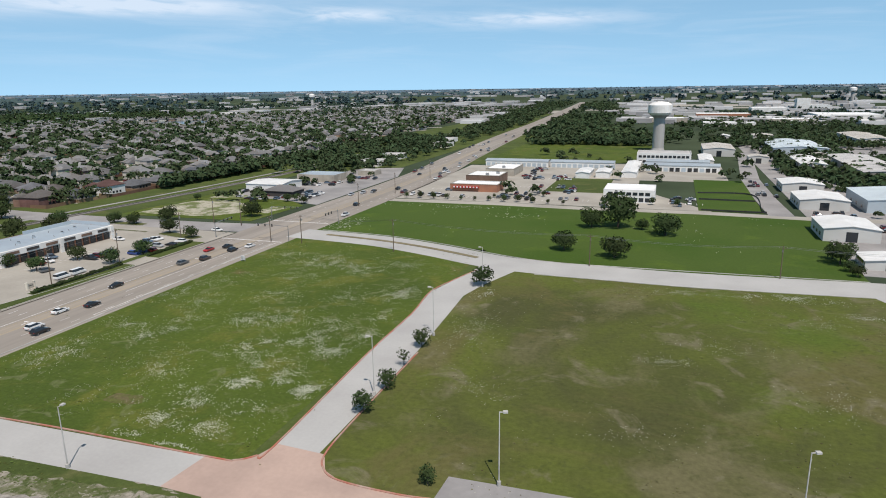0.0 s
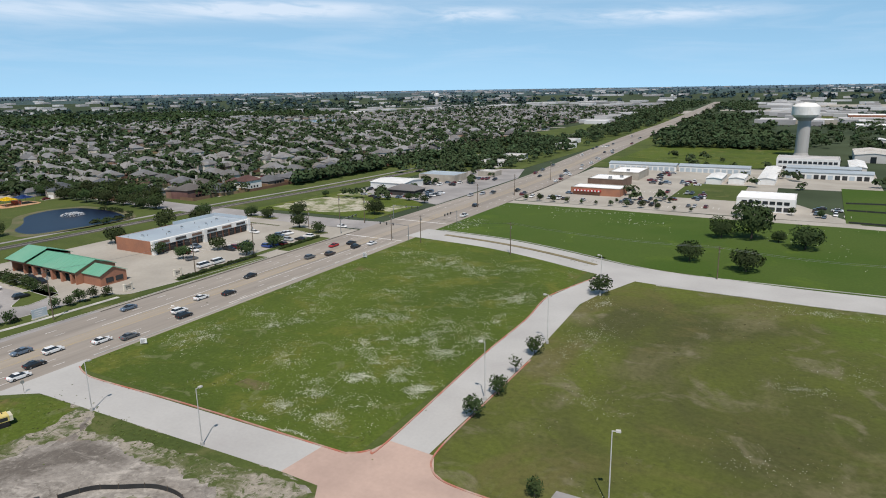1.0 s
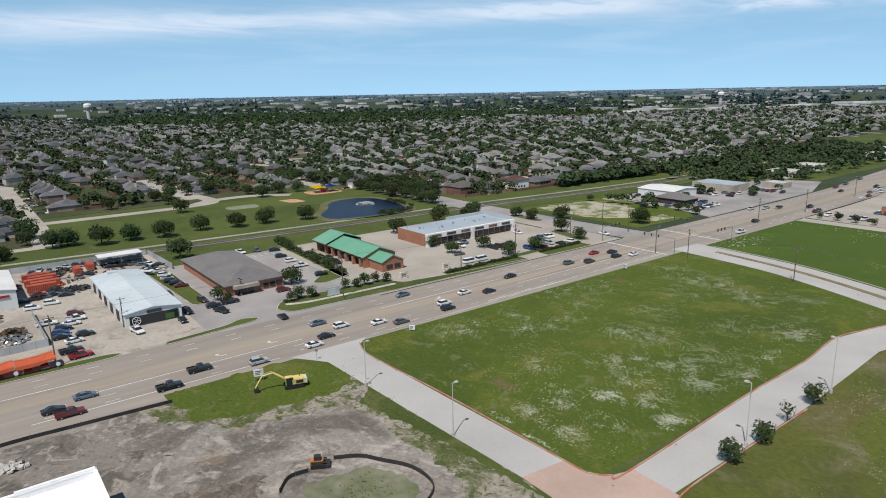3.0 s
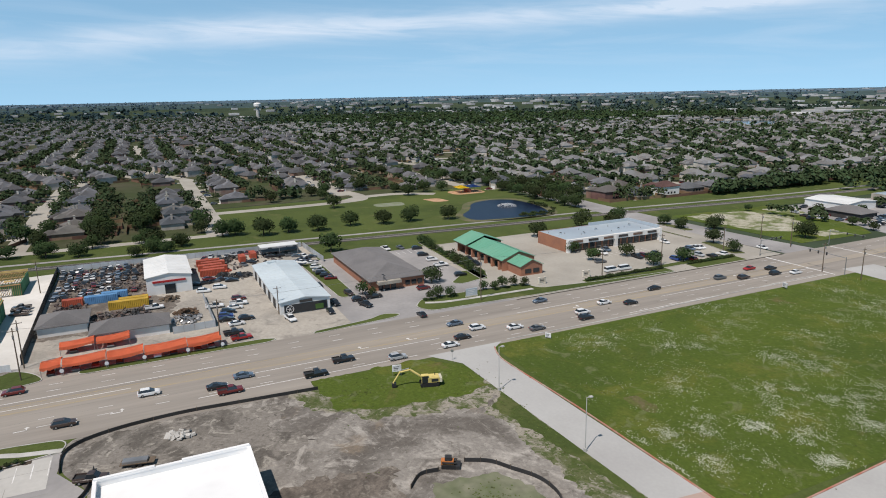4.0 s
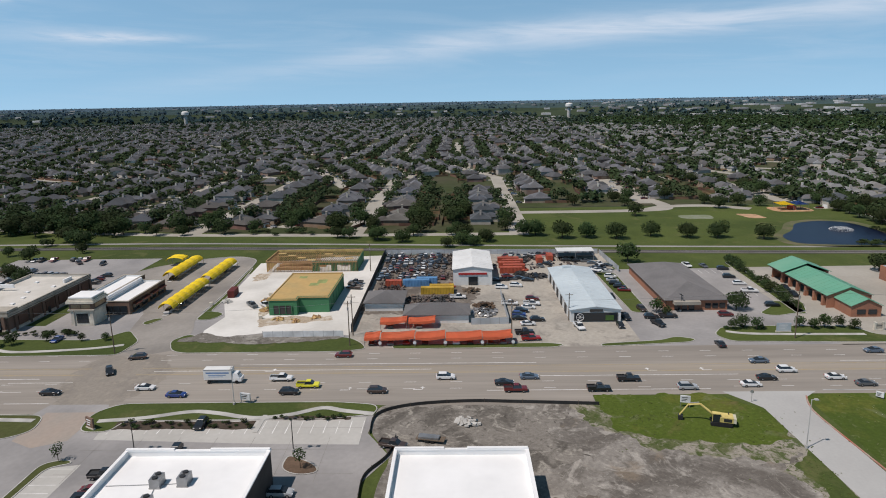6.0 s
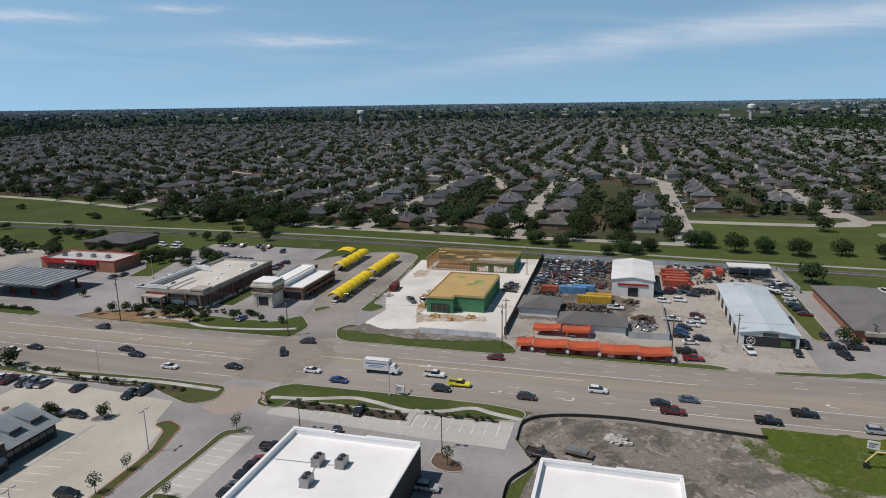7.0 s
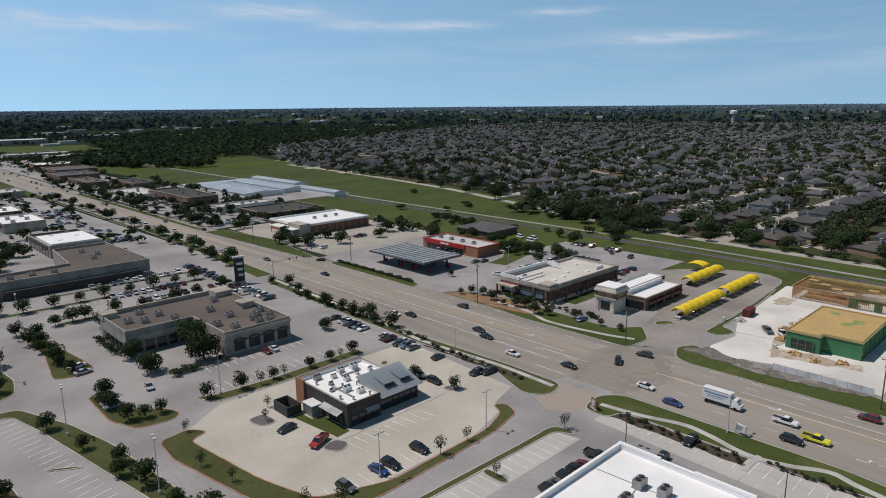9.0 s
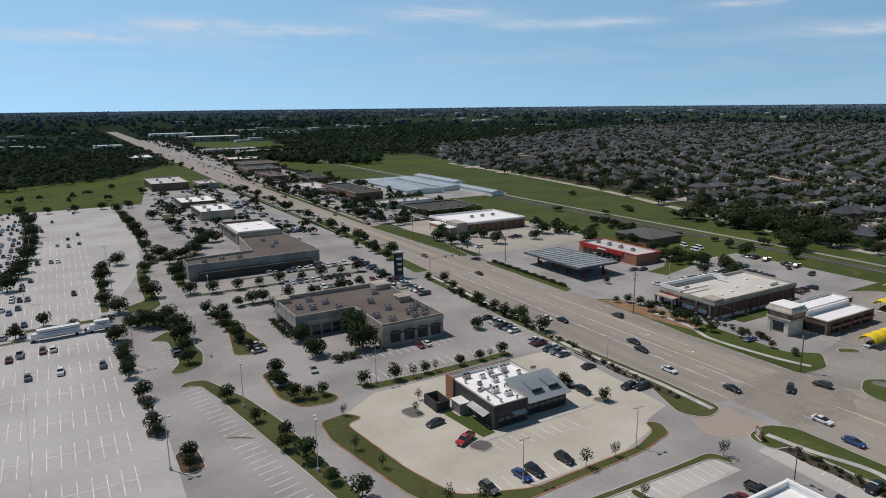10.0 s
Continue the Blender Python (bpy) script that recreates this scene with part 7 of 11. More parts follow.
grove("dense", [(-311, 6.5), (-314.5, 1), (-308, -6), (-320, 13), (-321, -29), (-326, -42)], 6.6, "bushy trees along the railway", 0.2, 1.2)
grove("shrub", [(-346 - 4 * math.sin(k * 2.3), -112 + k * 6.5) for k in range(8)], 2.8, "bushes beside the railway", 0.3, 1.3, 0.0)
grove("big", [(-327, -199), (-331, -206), (-324, -192)], 9.5, "clump of trees beside the railway", 0.15, 1.1)
grove("big", [(-356, -252), (-362, -247), (-366, -238), (-371, -246), (-364, -230), (-373, -233), (-379, -240), (-360, -214), (-366, -207), (-372, -216), (-352, -205), (-358, -198), (-345, -188)], 12.0, "clump of tall trees at the first houses", 0.15, 0.95)
grove("big", [(-386 - 22 * math.sin(k * 2.1) - k * 4.4, -268 - k * 15) for k in range(22)], 9.0, "street trees before the first houses", 0.25, 1.05)
grove("shrub", [(-300.5 + 3 * math.sin(k * 2), -318 + k * 3.0) for k in range(12)] + [(-347 - k * 1.8, -331 - k * 4) for k in range(3)] + [(-372, -420), (-374, -424), (-352, -262), (-349, -259)], 2.6, "bushes beside the railway", 0.3, 1.3, 0.0)


grove("shrub", [(-293.8, -293.9), (-293, -286), (-293.1, -280.5), (-288, -290), (-281.6, -297), (-276, -294), (-267.4, -300), (-305, -360), (-324, -332), (-322, -211), (-308, -231), (-304, -252), (-300, -272), (-241.7, -301), (-262, -293), (-251, -297)], 3.0, "bushes in the grass beside the railway", 0.3, 1.25)
grove("big", [(-305, -183), (-249.4, -211), (-245.4, -188), (-300, -216)], 4.6, "lawn trees", 0.2)
for x, y, h in ((-254, -219, 4.5), (-258, -212, 5.0), (-256, -198, 6.0), (-261, -201, 5.5), (-290, -199, 7.0), (-268, -231, 4.5)):
    plant("big", x, y, h, wide=1.1, group="lawn trees")


def foliage_mass(pts, size, cards, card, name, label, mat=None):
    """Many far tree crowns as ragged clumps of cards. size: height of each."""
    pts, size = np.asarray(pts, float), np.asarray(size, float)
    n = len(pts)
    d = rng.normal(size=(n, cards, 3))
    d /= np.linalg.norm(d, axis=2, keepdims=True)
    d[:, :, 2] = np.abs(d[:, :, 2]) * 0.9 - 0.15
    c = np.zeros((n, cards, 3))
    c[:, :, :2] = pts[:, None, :]
    ground = np.array([rise_of(x, y) for x, y in pts])
    c[:, :, 2] = size[:, None] * 0.45 + ground[:, None]
    lumps = rng.normal(size=(n, 4, 3)) * np.array([0.17, 0.17, 0.10])
    c += size[:, None, None] * lumps[:, np.arange(cards) % 4]
    c += d * size[:, None, None] * np.array([0.36, 0.36, 0.42]) * rng.uniform(0.65, 1.0, (n, cards, 1))
    s = (size * card)[:, None].repeat(cards, 1).reshape(-1, 1)
    o = d.reshape(-1, 3) + np.array([0, 0, 0.55])
    v, f = leaf_cards(c.reshape(-1, 3), s, o / np.linalg.norm(o, axis=1, keepdims=True), 0.55)
    v[:, 2] = np.maximum(v[:, 2], ground.repeat(cards * 4))
    return tagged(raw(name, v.tolist(), f.tolist(), mat or LEAF_FAR, normals=leaf_normals.tolist()), label, "trees", kind="stuff")


MIDDLE += street_trees(RAIL_ROW, 0.5, 0.5, (8, 12))
foliage_mass(MIDDLE, [random.uniform(7, 12) for _ in MIDDLE], 130, 0.072, "garden_trees", "dark green garden trees behind the first houses")
tp = street_trees([s for s in FARS if s[1] < 60], 0.74, 0.5) + street_trees([s for s in FARS if 60 <= s[1] < 240], 0.60, 0.42) + street_trees([s for s in FARS if s[1] >= 240], 0.82, 0.62)
# the outer streets are newer: their trees are few, but for old belts that were left standing
tp = [p for p in tp if math.hypot(*p) < 960 or p[1] > 240 and math.hypot(*p) < 1150 or random.random() < (0.85 if noise.noise((p[0] * 0.004, p[1] * 0.004, 6.0)) > 0.05 else 0.42) * (1.0 if math.hypot(*p) < 1300 else 0.75)]
tall = [random.uniform(6.5, 11.0) if y < 60 else random.uniform(7.5, 12) for x, y in tp]
# North trees take lighter leaves, with the front light put into the colour.
for near, north in ((True, False), (False, False), (True, True), (False, True)):
    ks = [k for k, p in enumerate(tp) if (math.hypot(*p) < 880) == near and (p[1] > 240) == north]
    foliage_mass([tp[k] for k in ks], [tall[k] for k in ks], 44 if near else 15, 0.115 if near else 0.21, "garden_trees", "countless green garden trees between distant houses",
                 GARDEN_LEAF if north else LEAF_FAR)

BUILT = []
for o in bpy.data.objects:
    if o.name.split(".")[0] == "wall" and o.parent:
        q = np.array([v.co for v in o.data.vertices])
        BUILT.append((q[:, 0].min() - 3, q[:, 0].max() + 3, q[:, 1].min() - 3, q[:, 1].max() + 3))


def free_spot(x, y):
    """Whether no building and no road lies here."""
    c = np.interp(y, [p[1] for p in ROAD_LINE], [p[0] for p in ROAD_LINE])
    return abs(x - c) > 18 and not any(x0 < x < x1 and y0 < y < y1 for x0, x1, y0, y1 in BUILT)


# belts and woods further out
random.seed(21)
belt = []
for k in range(330):
    u = random.random()
    belt.append((-302 + 12 * u - random.random() ** 1.5 * (8 + 20 * u), 330 + u * 420))
for k in range(150):
    belt.append((random.uniform(-282, -238), random.uniform(405, 720)))
for k in range(120):
    belt.append((random.uniform(-140, -20), random.uniform(690, 720)))
for k in range(260):
    belt.append((random.uniform(-150, 260), random.uniform(705, 900)))
for k in range(60):
    belt.append((random.uniform(95, 330), random.uniform(225, 660)))
for k in range(90):
    belt.append((-110 + random.gauss(0, 8) + 0.02 * k, random.uniform(700, 1100)))
wedge = random.Random(5)
belt += [(wedge.uniform(-262, -204) - 0.04 * (y - 440), y) for y in (wedge.uniform(445, 1080) for k in range(230))]
belt = [p for p in belt if not any(x0 - 4 < p[0] < x1 + 4 and y0 - 4 < p[1] < y1 + 4 for x0, x1, y0, y1, h, r in SHEDS) and free_spot(*p)]
foliage_mass(belt, [random.uniform(6, 11) for _ in belt], 60, 0.125, "tree_belt", "belt of dense green trees", GARDEN_LEAF)


def country_tree(x, y):
    """Whether woods stand here, rather than houses, fields or roads."""
    if -345 < x < 70 and -480 < y < 700 or -345 < x < -250 and -790 < y < 1300 or -500 < x < -240 and -930 < y < -600 or -435 < x < -250 and 0 < y < 1300:
        return False
    if -150 < x < 330 and np.interp(x, [-140, -100, -48, 5, 50, 330], [-960, -915, -805, -767, -720, -690]) < y < -90 or -440 < x < -235 and -1620 < y < -1200:
        return False
    c = np.interp(y, [p[1] for p in ROAD_LINE], [p[0] for p in ROAD_LINE])
    if abs(x - c) < (80 if -900 < y < 0 else 45 if y < 0 else 40):
        return False
    if in_suburb(x, y):
        return math.hypot(x, y) > 1300 and random.random() < 0.35
    return noise.noise((x * 0.0016, y * 0.0016, 3.0)) + 0.35 * noise.noise((x * 0.006, y * 0.006, 9.0)) > (-0.28 if y < 0 or x < -1300 else 0.12)


woods, sizes = [], []
while len(woods) < 11500:
    r = 420 * ((FLAT + 100) / 420) ** (random.random() ** 0.85)
    a = radians(random.uniform(66, 284))
    x, y = r * math.cos(a), r * math.sin(a)
    if country_tree(x, y) and not inside(x, y, LAKE):
        woods.append((x, y))
        sizes.append(min(max(7.5, 0.0048 * r), 15) * random.uniform(0.7, 1.25))
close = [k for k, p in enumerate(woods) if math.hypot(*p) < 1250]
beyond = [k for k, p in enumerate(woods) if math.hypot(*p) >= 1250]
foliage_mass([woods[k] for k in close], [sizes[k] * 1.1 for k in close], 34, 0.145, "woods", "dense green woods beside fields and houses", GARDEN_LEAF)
# Beyond 1250 m haze is put into the leaf colour: lighter and bluer.
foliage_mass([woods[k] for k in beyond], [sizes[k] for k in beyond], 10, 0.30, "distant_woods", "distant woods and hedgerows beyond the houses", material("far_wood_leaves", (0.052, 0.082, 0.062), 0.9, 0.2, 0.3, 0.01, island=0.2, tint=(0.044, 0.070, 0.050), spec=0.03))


# woods and hedgerows on the slope, shrunk to look further off, haze painted into their leaves
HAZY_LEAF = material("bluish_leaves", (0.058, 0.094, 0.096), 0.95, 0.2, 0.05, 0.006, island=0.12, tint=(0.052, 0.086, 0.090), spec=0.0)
FAR_HAZE_LEAF = material("blue_green_leaves", (0.082, 0.128, 0.156), 0.95, 0.15, 0.05, 0.006, island=0.08, tint=(0.074, 0.118, 0.148), spec=0.0)
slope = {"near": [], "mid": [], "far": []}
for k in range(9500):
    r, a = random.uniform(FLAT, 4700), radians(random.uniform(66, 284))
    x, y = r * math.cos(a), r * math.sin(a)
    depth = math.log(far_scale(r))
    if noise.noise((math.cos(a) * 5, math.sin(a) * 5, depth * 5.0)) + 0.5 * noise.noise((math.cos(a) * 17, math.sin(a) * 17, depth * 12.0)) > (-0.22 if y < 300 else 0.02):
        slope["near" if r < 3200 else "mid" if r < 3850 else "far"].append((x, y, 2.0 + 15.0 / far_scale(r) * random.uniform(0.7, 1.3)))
for key, mat, cards in (("near", HAZY_LEAF, 9), ("mid", FAR_HAZE_LEAF, 7), ("far", FAR_HAZE_LEAF, 5)):
    foliage_mass([p[:2] for p in slope[key]], [p[2] for p in slope[key]], cards, 0.42, "distant_woods", "far woods and hedgerows with haze painted into their leaves", mat)


# the large wood south of the houses, dense up to its edge
thick = []
while len(thick) < 2700:
    r = 850 * 2.9 ** (random.random() ** 1.1)
    a = radians(random.uniform(218, 258))
    x, y = r * math.cos(a), r * math.sin(a)
    if inside(x, y, BIG_WOOD):
        thick.append((x, y))
# the wood on both sides of the road to the north
NORTH_WOOD = [(-150, 700), (-28, 690), (-40, 900), (-75, 1180), (-130, 1600), (-190, 2450), (-480, 2450), (-400, 1700), (-330, 1310), (-270, 1000)]
north = []
while len(north) < 1150:
    x, y = random.uniform(-480, -28), 690 * 3.55 ** random.random()
    if inside(x + 40 * noise.noise((x * 0.01, y * 0.01, 1.0)), y + 60 * noise.noise((x * 0.012, y * 0.012, 4.0)), NORTH_WOOD) and noise.noise((x * 0.008, y * 0.005, 7.0)) > -0.18 and abs(x - np.interp(y, [p[1] for p in ROAD_LINE], [p[0] for p in ROAD_LINE])) > 24:
        north.append((x, y))
foliage_mass(north, [random.uniform(8, 13) for _ in north], 26, 0.17, "large_wood", "dense green wood beside the road out of town", GARDEN_LEAF)
# the belt of woodland north-west of the houses
WEST_WOOD = [(-1780, 330), (-1440, 520), (-1215, 720), (-1180, 1070), (-1040, 1390), (-1250, 1480), (-1700, 1250), (-2150, 820), (-2200, 430)]
west = []
while len(west) < 1900:
    x, y = random.uniform(-2200, -1040), random.uniform(330, 1480)
    if inside(x, y, WEST_WOOD) and not inside(x, y, LAKE) and random.random() < 1100 / math.hypot(x, y):
        west.append((x, y))
foliage_mass(west, [random.uniform(9, 15) for _ in west], 20, 0.21, "large_wood", "broad belt of green woodland behind the houses", material("wood_leaves", (0.050, 0.080, 0.032), 0.9, 0.2, 0.3, 0.01, island=0.25, tint=(0.042, 0.066, 0.032), spec=0.03))
foliage_mass(thick, [random.uniform(8, 13.5) for _ in thick], 22, 0.21, "large_wood", "dense dark green wood beyond a meadow", GARDEN_LEAF)


# far halls and shops
def far_blocks(n, az0, az1, r0, r1):
    V, F = [], []
    k = 0
    while k < n:
        r = r0 * (r1 / r0) ** random.random()
        a = radians(random.uniform(az0, az1))
        x, y = r * math.cos(a), r * math.sin(a)
        if in_suburb(x, y) or inside(x, y, NORTH_WOOD) or -345 < x < 70 and -800 < y < 700 or abs(x - np.interp(y, [p[1] for p in ROAD_LINE], [p[0] for p in ROAD_LINE])) < 60 + r * 0.012:
            continue
        k += 1
        k_far = far_scale(r)
        w, d, h = random.uniform(8, 22) * (1 + r / 5000) / k_far ** 0.5, random.uniform(7, 14) * (1 + r / 5000) / k_far ** 0.5, random.uniform(4, 7) / k_far ** 0.7 + 0.6
        o, z_land = len(V), rise_of(x, y)
        if k_far > 1:
            h += 1.5
        V.extend((x + sx * w, y + sy * d, z + z_land) for z in (0, h) for sx, sy in ((-1, -1), (1, -1), (1, 1), (-1, 1)))
        F.extend(tuple(i + o for i in f) for f in ((0, 1, 5, 4), (1, 2, 6, 5), (2, 3, 7, 6), (3, 0, 4, 7), (4, 5, 6, 7)))
    return raw("distant_halls", V, F, material("far_hall", (0.46, 0.455, 0.45), 0.8, 0.1, 0.05, 0.01, island=0.45))


tagged(far_blocks(420, 74, 122, 1100, 4400), "pale halls and shops of the far town", "buildings", kind="stuff")
tagged(far_blocks(330, 114, 168, 1500, 4500), "pale roofs scattered in far woods", "buildings", kind="stuff")
tagged(far_blocks(110, 150, 200, 2300, 4600), "pale roofs scattered in far woods", "buildings", kind="stuff")
tagged(far_blocks(110, 200, 276, 1500, 4600), "pale roofs scattered in far woods", "buildings", kind="stuff")

# trees among the far shops and along the far road
random.seed(41)
mixed, msize = [], []
for x0, x1, y0, y1, n in ((-240, -178, -960, -385, 95), (-135, -60, -700, -370, 70), (-240, -180, -2000, -960, 150), (-140, -60, -1800, -930, 150), (-150, -138, -1500, -300, 60), (-178, -170, -1500, -390, 70), (-40, 250, -700, -585, 30), (-256, -246, -700, -270, 40), (-255, -182, -480, -384, 46), (-232, -184, -372, -282, 14),
                          (-120, 60, 335, 600, 40), (84, 260, 300, 640, 70), (-240, -195, 300, 520, 40), (130, 330, 640, 1000, 120)):
    for k in range(n):
        x, y = random.uniform(x0, x1), random.uniform(y0, y1)
        if free_spot(x, y):
            mixed.append((x, y))
            msize.append(random.uniform(4.5, 8.5))
foliage_mass(mixed, msize, 60, 0.12, "roadside_trees", "scattered green trees among shops and lots")


def lot_boxes(sites, spans, name, label, mat, kind_of):
    """One small box at each house, given in the house's own axes."""
    V, F = [], []
    for x, y, a in sites:
        c, s = math.cos(radians(a)), math.sin(radians(a))
        for x0, x1, y0, y1, z0, z1 in spans:
            o = len(V)
            V.extend((x + c * p - s * q, y + s * p + c * q, z) for z in (z0, z1) for p, q in rect(x0, x1, y0, y1))
            F.extend(tuple(i + o for i in f) for f in ((0, 1, 5, 4), (1, 2, 6, 5), (2, 3, 7, 6), (3, 0, 4, 7), (4, 5, 6, 7)))
    tagged(raw(name, V, F, mat), label, kind_of, kind="stuff")


lot_boxes([s for s in SITES if math.hypot(s[0], s[1]) < 1000], [(2.5, 7.0, -16.5, -10.0, 0.0, 0.05)], "driveway", "pale concrete driveways before the garages", CONCRETE_PALE, "driveway")
FENCE_WOOD = material("garden_fence_wood", (0.20, 0.12, 0.075), 0.9, 0.2, 1.0, 0.1, island=0.35)
lot_boxes([s for s in FARS if math.hypot(s[0], s[1]) < 900], [(-9.4, 9.4, 14.45, 14.55, 0.0, 1.8), (9.4, 9.5, 2.0, 14.5, 0.0, 1.8)], "garden_fence", "brown wooden fences between gardens", FENCE_WOOD, "fence")
lot_boxes(RAIL_ROW + [TWO_STOREY], [(-10.5, 10.5, 13.2, 13.3, 0.0, 1.8), (9.4, 9.5, 2.0, 13.2, 0.0, 1.8)], "garden_fence", "brown wooden fences beside the railway", FENCE_WOOD, "fence")
lot_boxes([s for s in NEAR if s not in RAIL_ROW], [(-9.4, 9.4, 21.9, 22.0, 0.0, 1.8), (9.4, 9.5, 2.0, 22.0, 0.0, 1.8)], "garden_fence", "brown wooden fences between gardens", FENCE_WOOD, "fence")

# ---- verges, islands and markings ----
# verge between the main road and the plaza, with a winding footpath
planting([(-128.5, -84), (-137.5, -85.5), (-142.4, -81), (-142.5, -70), (-142.6, -30), (-141, -19.5), (-136, -19.5), (-133.8, -30), (-133.5, -76), (-128.4, -76.8)], GRASS, 3, label="kerbed green verge between road and parking lot")
planting([(-129, -94), (-136.8, -96), (-137.2, -115), (-136.4, -134), (-135.2, -152), (-138, -182), (-141, -250), (-134, -250), (-131.6, -182), (-130.8, -148), (-131.4, -130), (-132.4, -118), (-126.5, -104), (-125, -99.5)], GRASS_ISLAND, 3, label="kerbed green verge with shrubs and a footpath")
for pts in ([(-133.5, -82), (-135, -72), (-137.8, -62.5), (-137, -56), (-134.6, -47), (-136.1, -39), (-139.3, -32.3), (-137.8, -27), (-136.2, -20)], [(-134, -97), (-134.4, -104), (-134.8, -116), (-133.6, -132), (-132.8, -148), (-134, -160), (-136, -186), (-138.5, -250)]):
    tagged(part("footpath", ribbon(smooth_line(pts, steps=6), 0.8, -0.8, 0.0, 0.2), KERB), "winding concrete footpath in the verge", "path", kind="structure")
tagged(part("footpath", boxes((-136, -128, -45.2, -44.2, 0.0, 0.16)), KERB), "concrete footpath between two rows of stalls", "path", kind="structure")
planting([(-143, -258), (-135, -258), (-140, -330), (-143, -420), (-149, -420)], GRASS, 2)
planting([(-143, -430), (-140, -430), (-139, -640), (-142, -640)], GRASS, 1)

# plaza islands
ISLANDS = [
    [(-119.2, -35.3), (-113.5, -35.5), (-111.3, -31.5), (-112.4, -27.4), (-115.5, -29)],
    [(-104.4, -83.8), (-116, -83.9), (-117.8, -79.5), (-116, -77.2), (-114.4, -81.7), (-104.4, -81.9), (-70, -82.8), (-70, -84.6)],
    [(-91.8, -82.5), (-89.5, -82), (-89.6, -75.8), (-91.8, -75.8)],
    [(-114.3, -101.4), (-117.5, -99), (-115.5, -93.9), (-103.6, -91.2), (-70, -89.8), (-57, -92), (-52, -104), (-46.8, -132), (-47.5, -141.5), (-55, -143), (-58, -138.3), (-53, -137.2), (-56.5, -112), (-60.5, -98.5), (-75, -92.8), (-104, -93.6), (-113, -97)],
    [(-20.8, -180.5), (-24, -184.2), (-29, -183), (-36, -165), (-40, -148), (-43, -122), (-45, -100), (-41.5, -98), (-37.5, -122), (-34, -142), (-30, -165), (-26.6, -179.6)],
    [(-26.5, -146.6), (-32.4, -142.8), (-32.0, -141.8), (-26.2, -145.4)],
    [(-18.6, -225.2), (-26, -233), (-30.5, -222), (-32.5, -205), (-30.5, -194), (-24, -190.5), (-20.5, -192.5), (-24.5, -200), (-24, -222)],
    [(-40, -197.3), (-49, -194.2), (-51.5, -200), (-50.5, -209), (-48, -230), (-47.5, -243), (-42, -243), (-43.5, -222)],
    [(-43.2, -178.5), (-43, -160), (-46.5, -151.5), (-54.5, -149.8), (-57.4, -152.5), (-55.5, -157.8), (-49.5, -162), (-48.8, -178)],
    [(-62.8, -158.9), (-65.5, -151.9), (-84, -150.8), (-113.5, -152.3), (-114, -156.3), (-84, -155.2), (-68, -156.2)],
    [(-110, -128.3), (-114.5, -126), (-115, -122.5), (-111, -124)],
    [(-110.6, -141.0), (-112.8, -143.4), (-114.6, -141.9), (-112.4, -140.0)],
    [(-10.5, -160.5), (-15, -160.3), (-15.2, -153.6), (-10.5, -153.8)],
    [(-10.5, -181), (-14.8, -180.8), (-15, -175.6), (-10.5, -175.8)],
    [(-14.8, -144.6), (-20, -144.4), (-20.2, -133.8), (-14.8, -134)],
    [(-112, -117.5), (-116.5, -116.6), (-117, -112.2), (-112.8, -113.4)],
    [(-66.5, -137.3), (-71.5, -137.6), (-71.8, -131), (-67.5, -131.5)],
    [(-71.5, -113.4), (-76.5, -114.8), (-78.2, -110.8), (-74, -108.6)],
]
for k, pts in enumerate(ISLANDS):
    planting(pts, (MULCH if k in (0, 10, 11, 12, 13, 14) else GRAVEL if k >= 15 else GRASS_ISLAND), 2.2, kerb=KERB_RED if k in (3, 8, 7) else None)
slab("restaurant_paving", [(-51, -140), (-53.5, -112), (-58, -97.5), (-70, -93.4), (-100, -93.6), (-113, -97.5), (-116, -101.5), (-126, -104.5), (-129, -150), (-66, -150)], 0.075, CONCRETE_PALE, "tan concrete lot round a restaurant", "parking lot")
tagged(part("footpath", ribbon(smooth_line([(-111, -114.6), (-94, -114.3), (-77, -113.8)], steps=3), 0.7, -0.7, 0.0, 0.14), KERB), "pale footpath along the restaurant", "path", kind="structure")
slab("restaurant_bed", [(-75.4, -131), (-78, -130.8), (-78.2, -126.6), (-81.4, -126.6), (-81.2, -115.4), (-77.4, -114.9)], 0.1, GRASS, "grass bed beside the restaurant", "lawn")
for x0, x1, y0, y1 in ((-118, -37.9, -275, -271.5), (-122, -54, -251, -248), (-126, -70, -238, -235.6), (-118, -64, -291, -288.5), (-66, -55, -445, -432), (-66, -58, -505, -470), (-120, -112, -420, -390)):
    planting(rect(x0, x1, y0, y1), GRASS_ISLAND, 1.5)
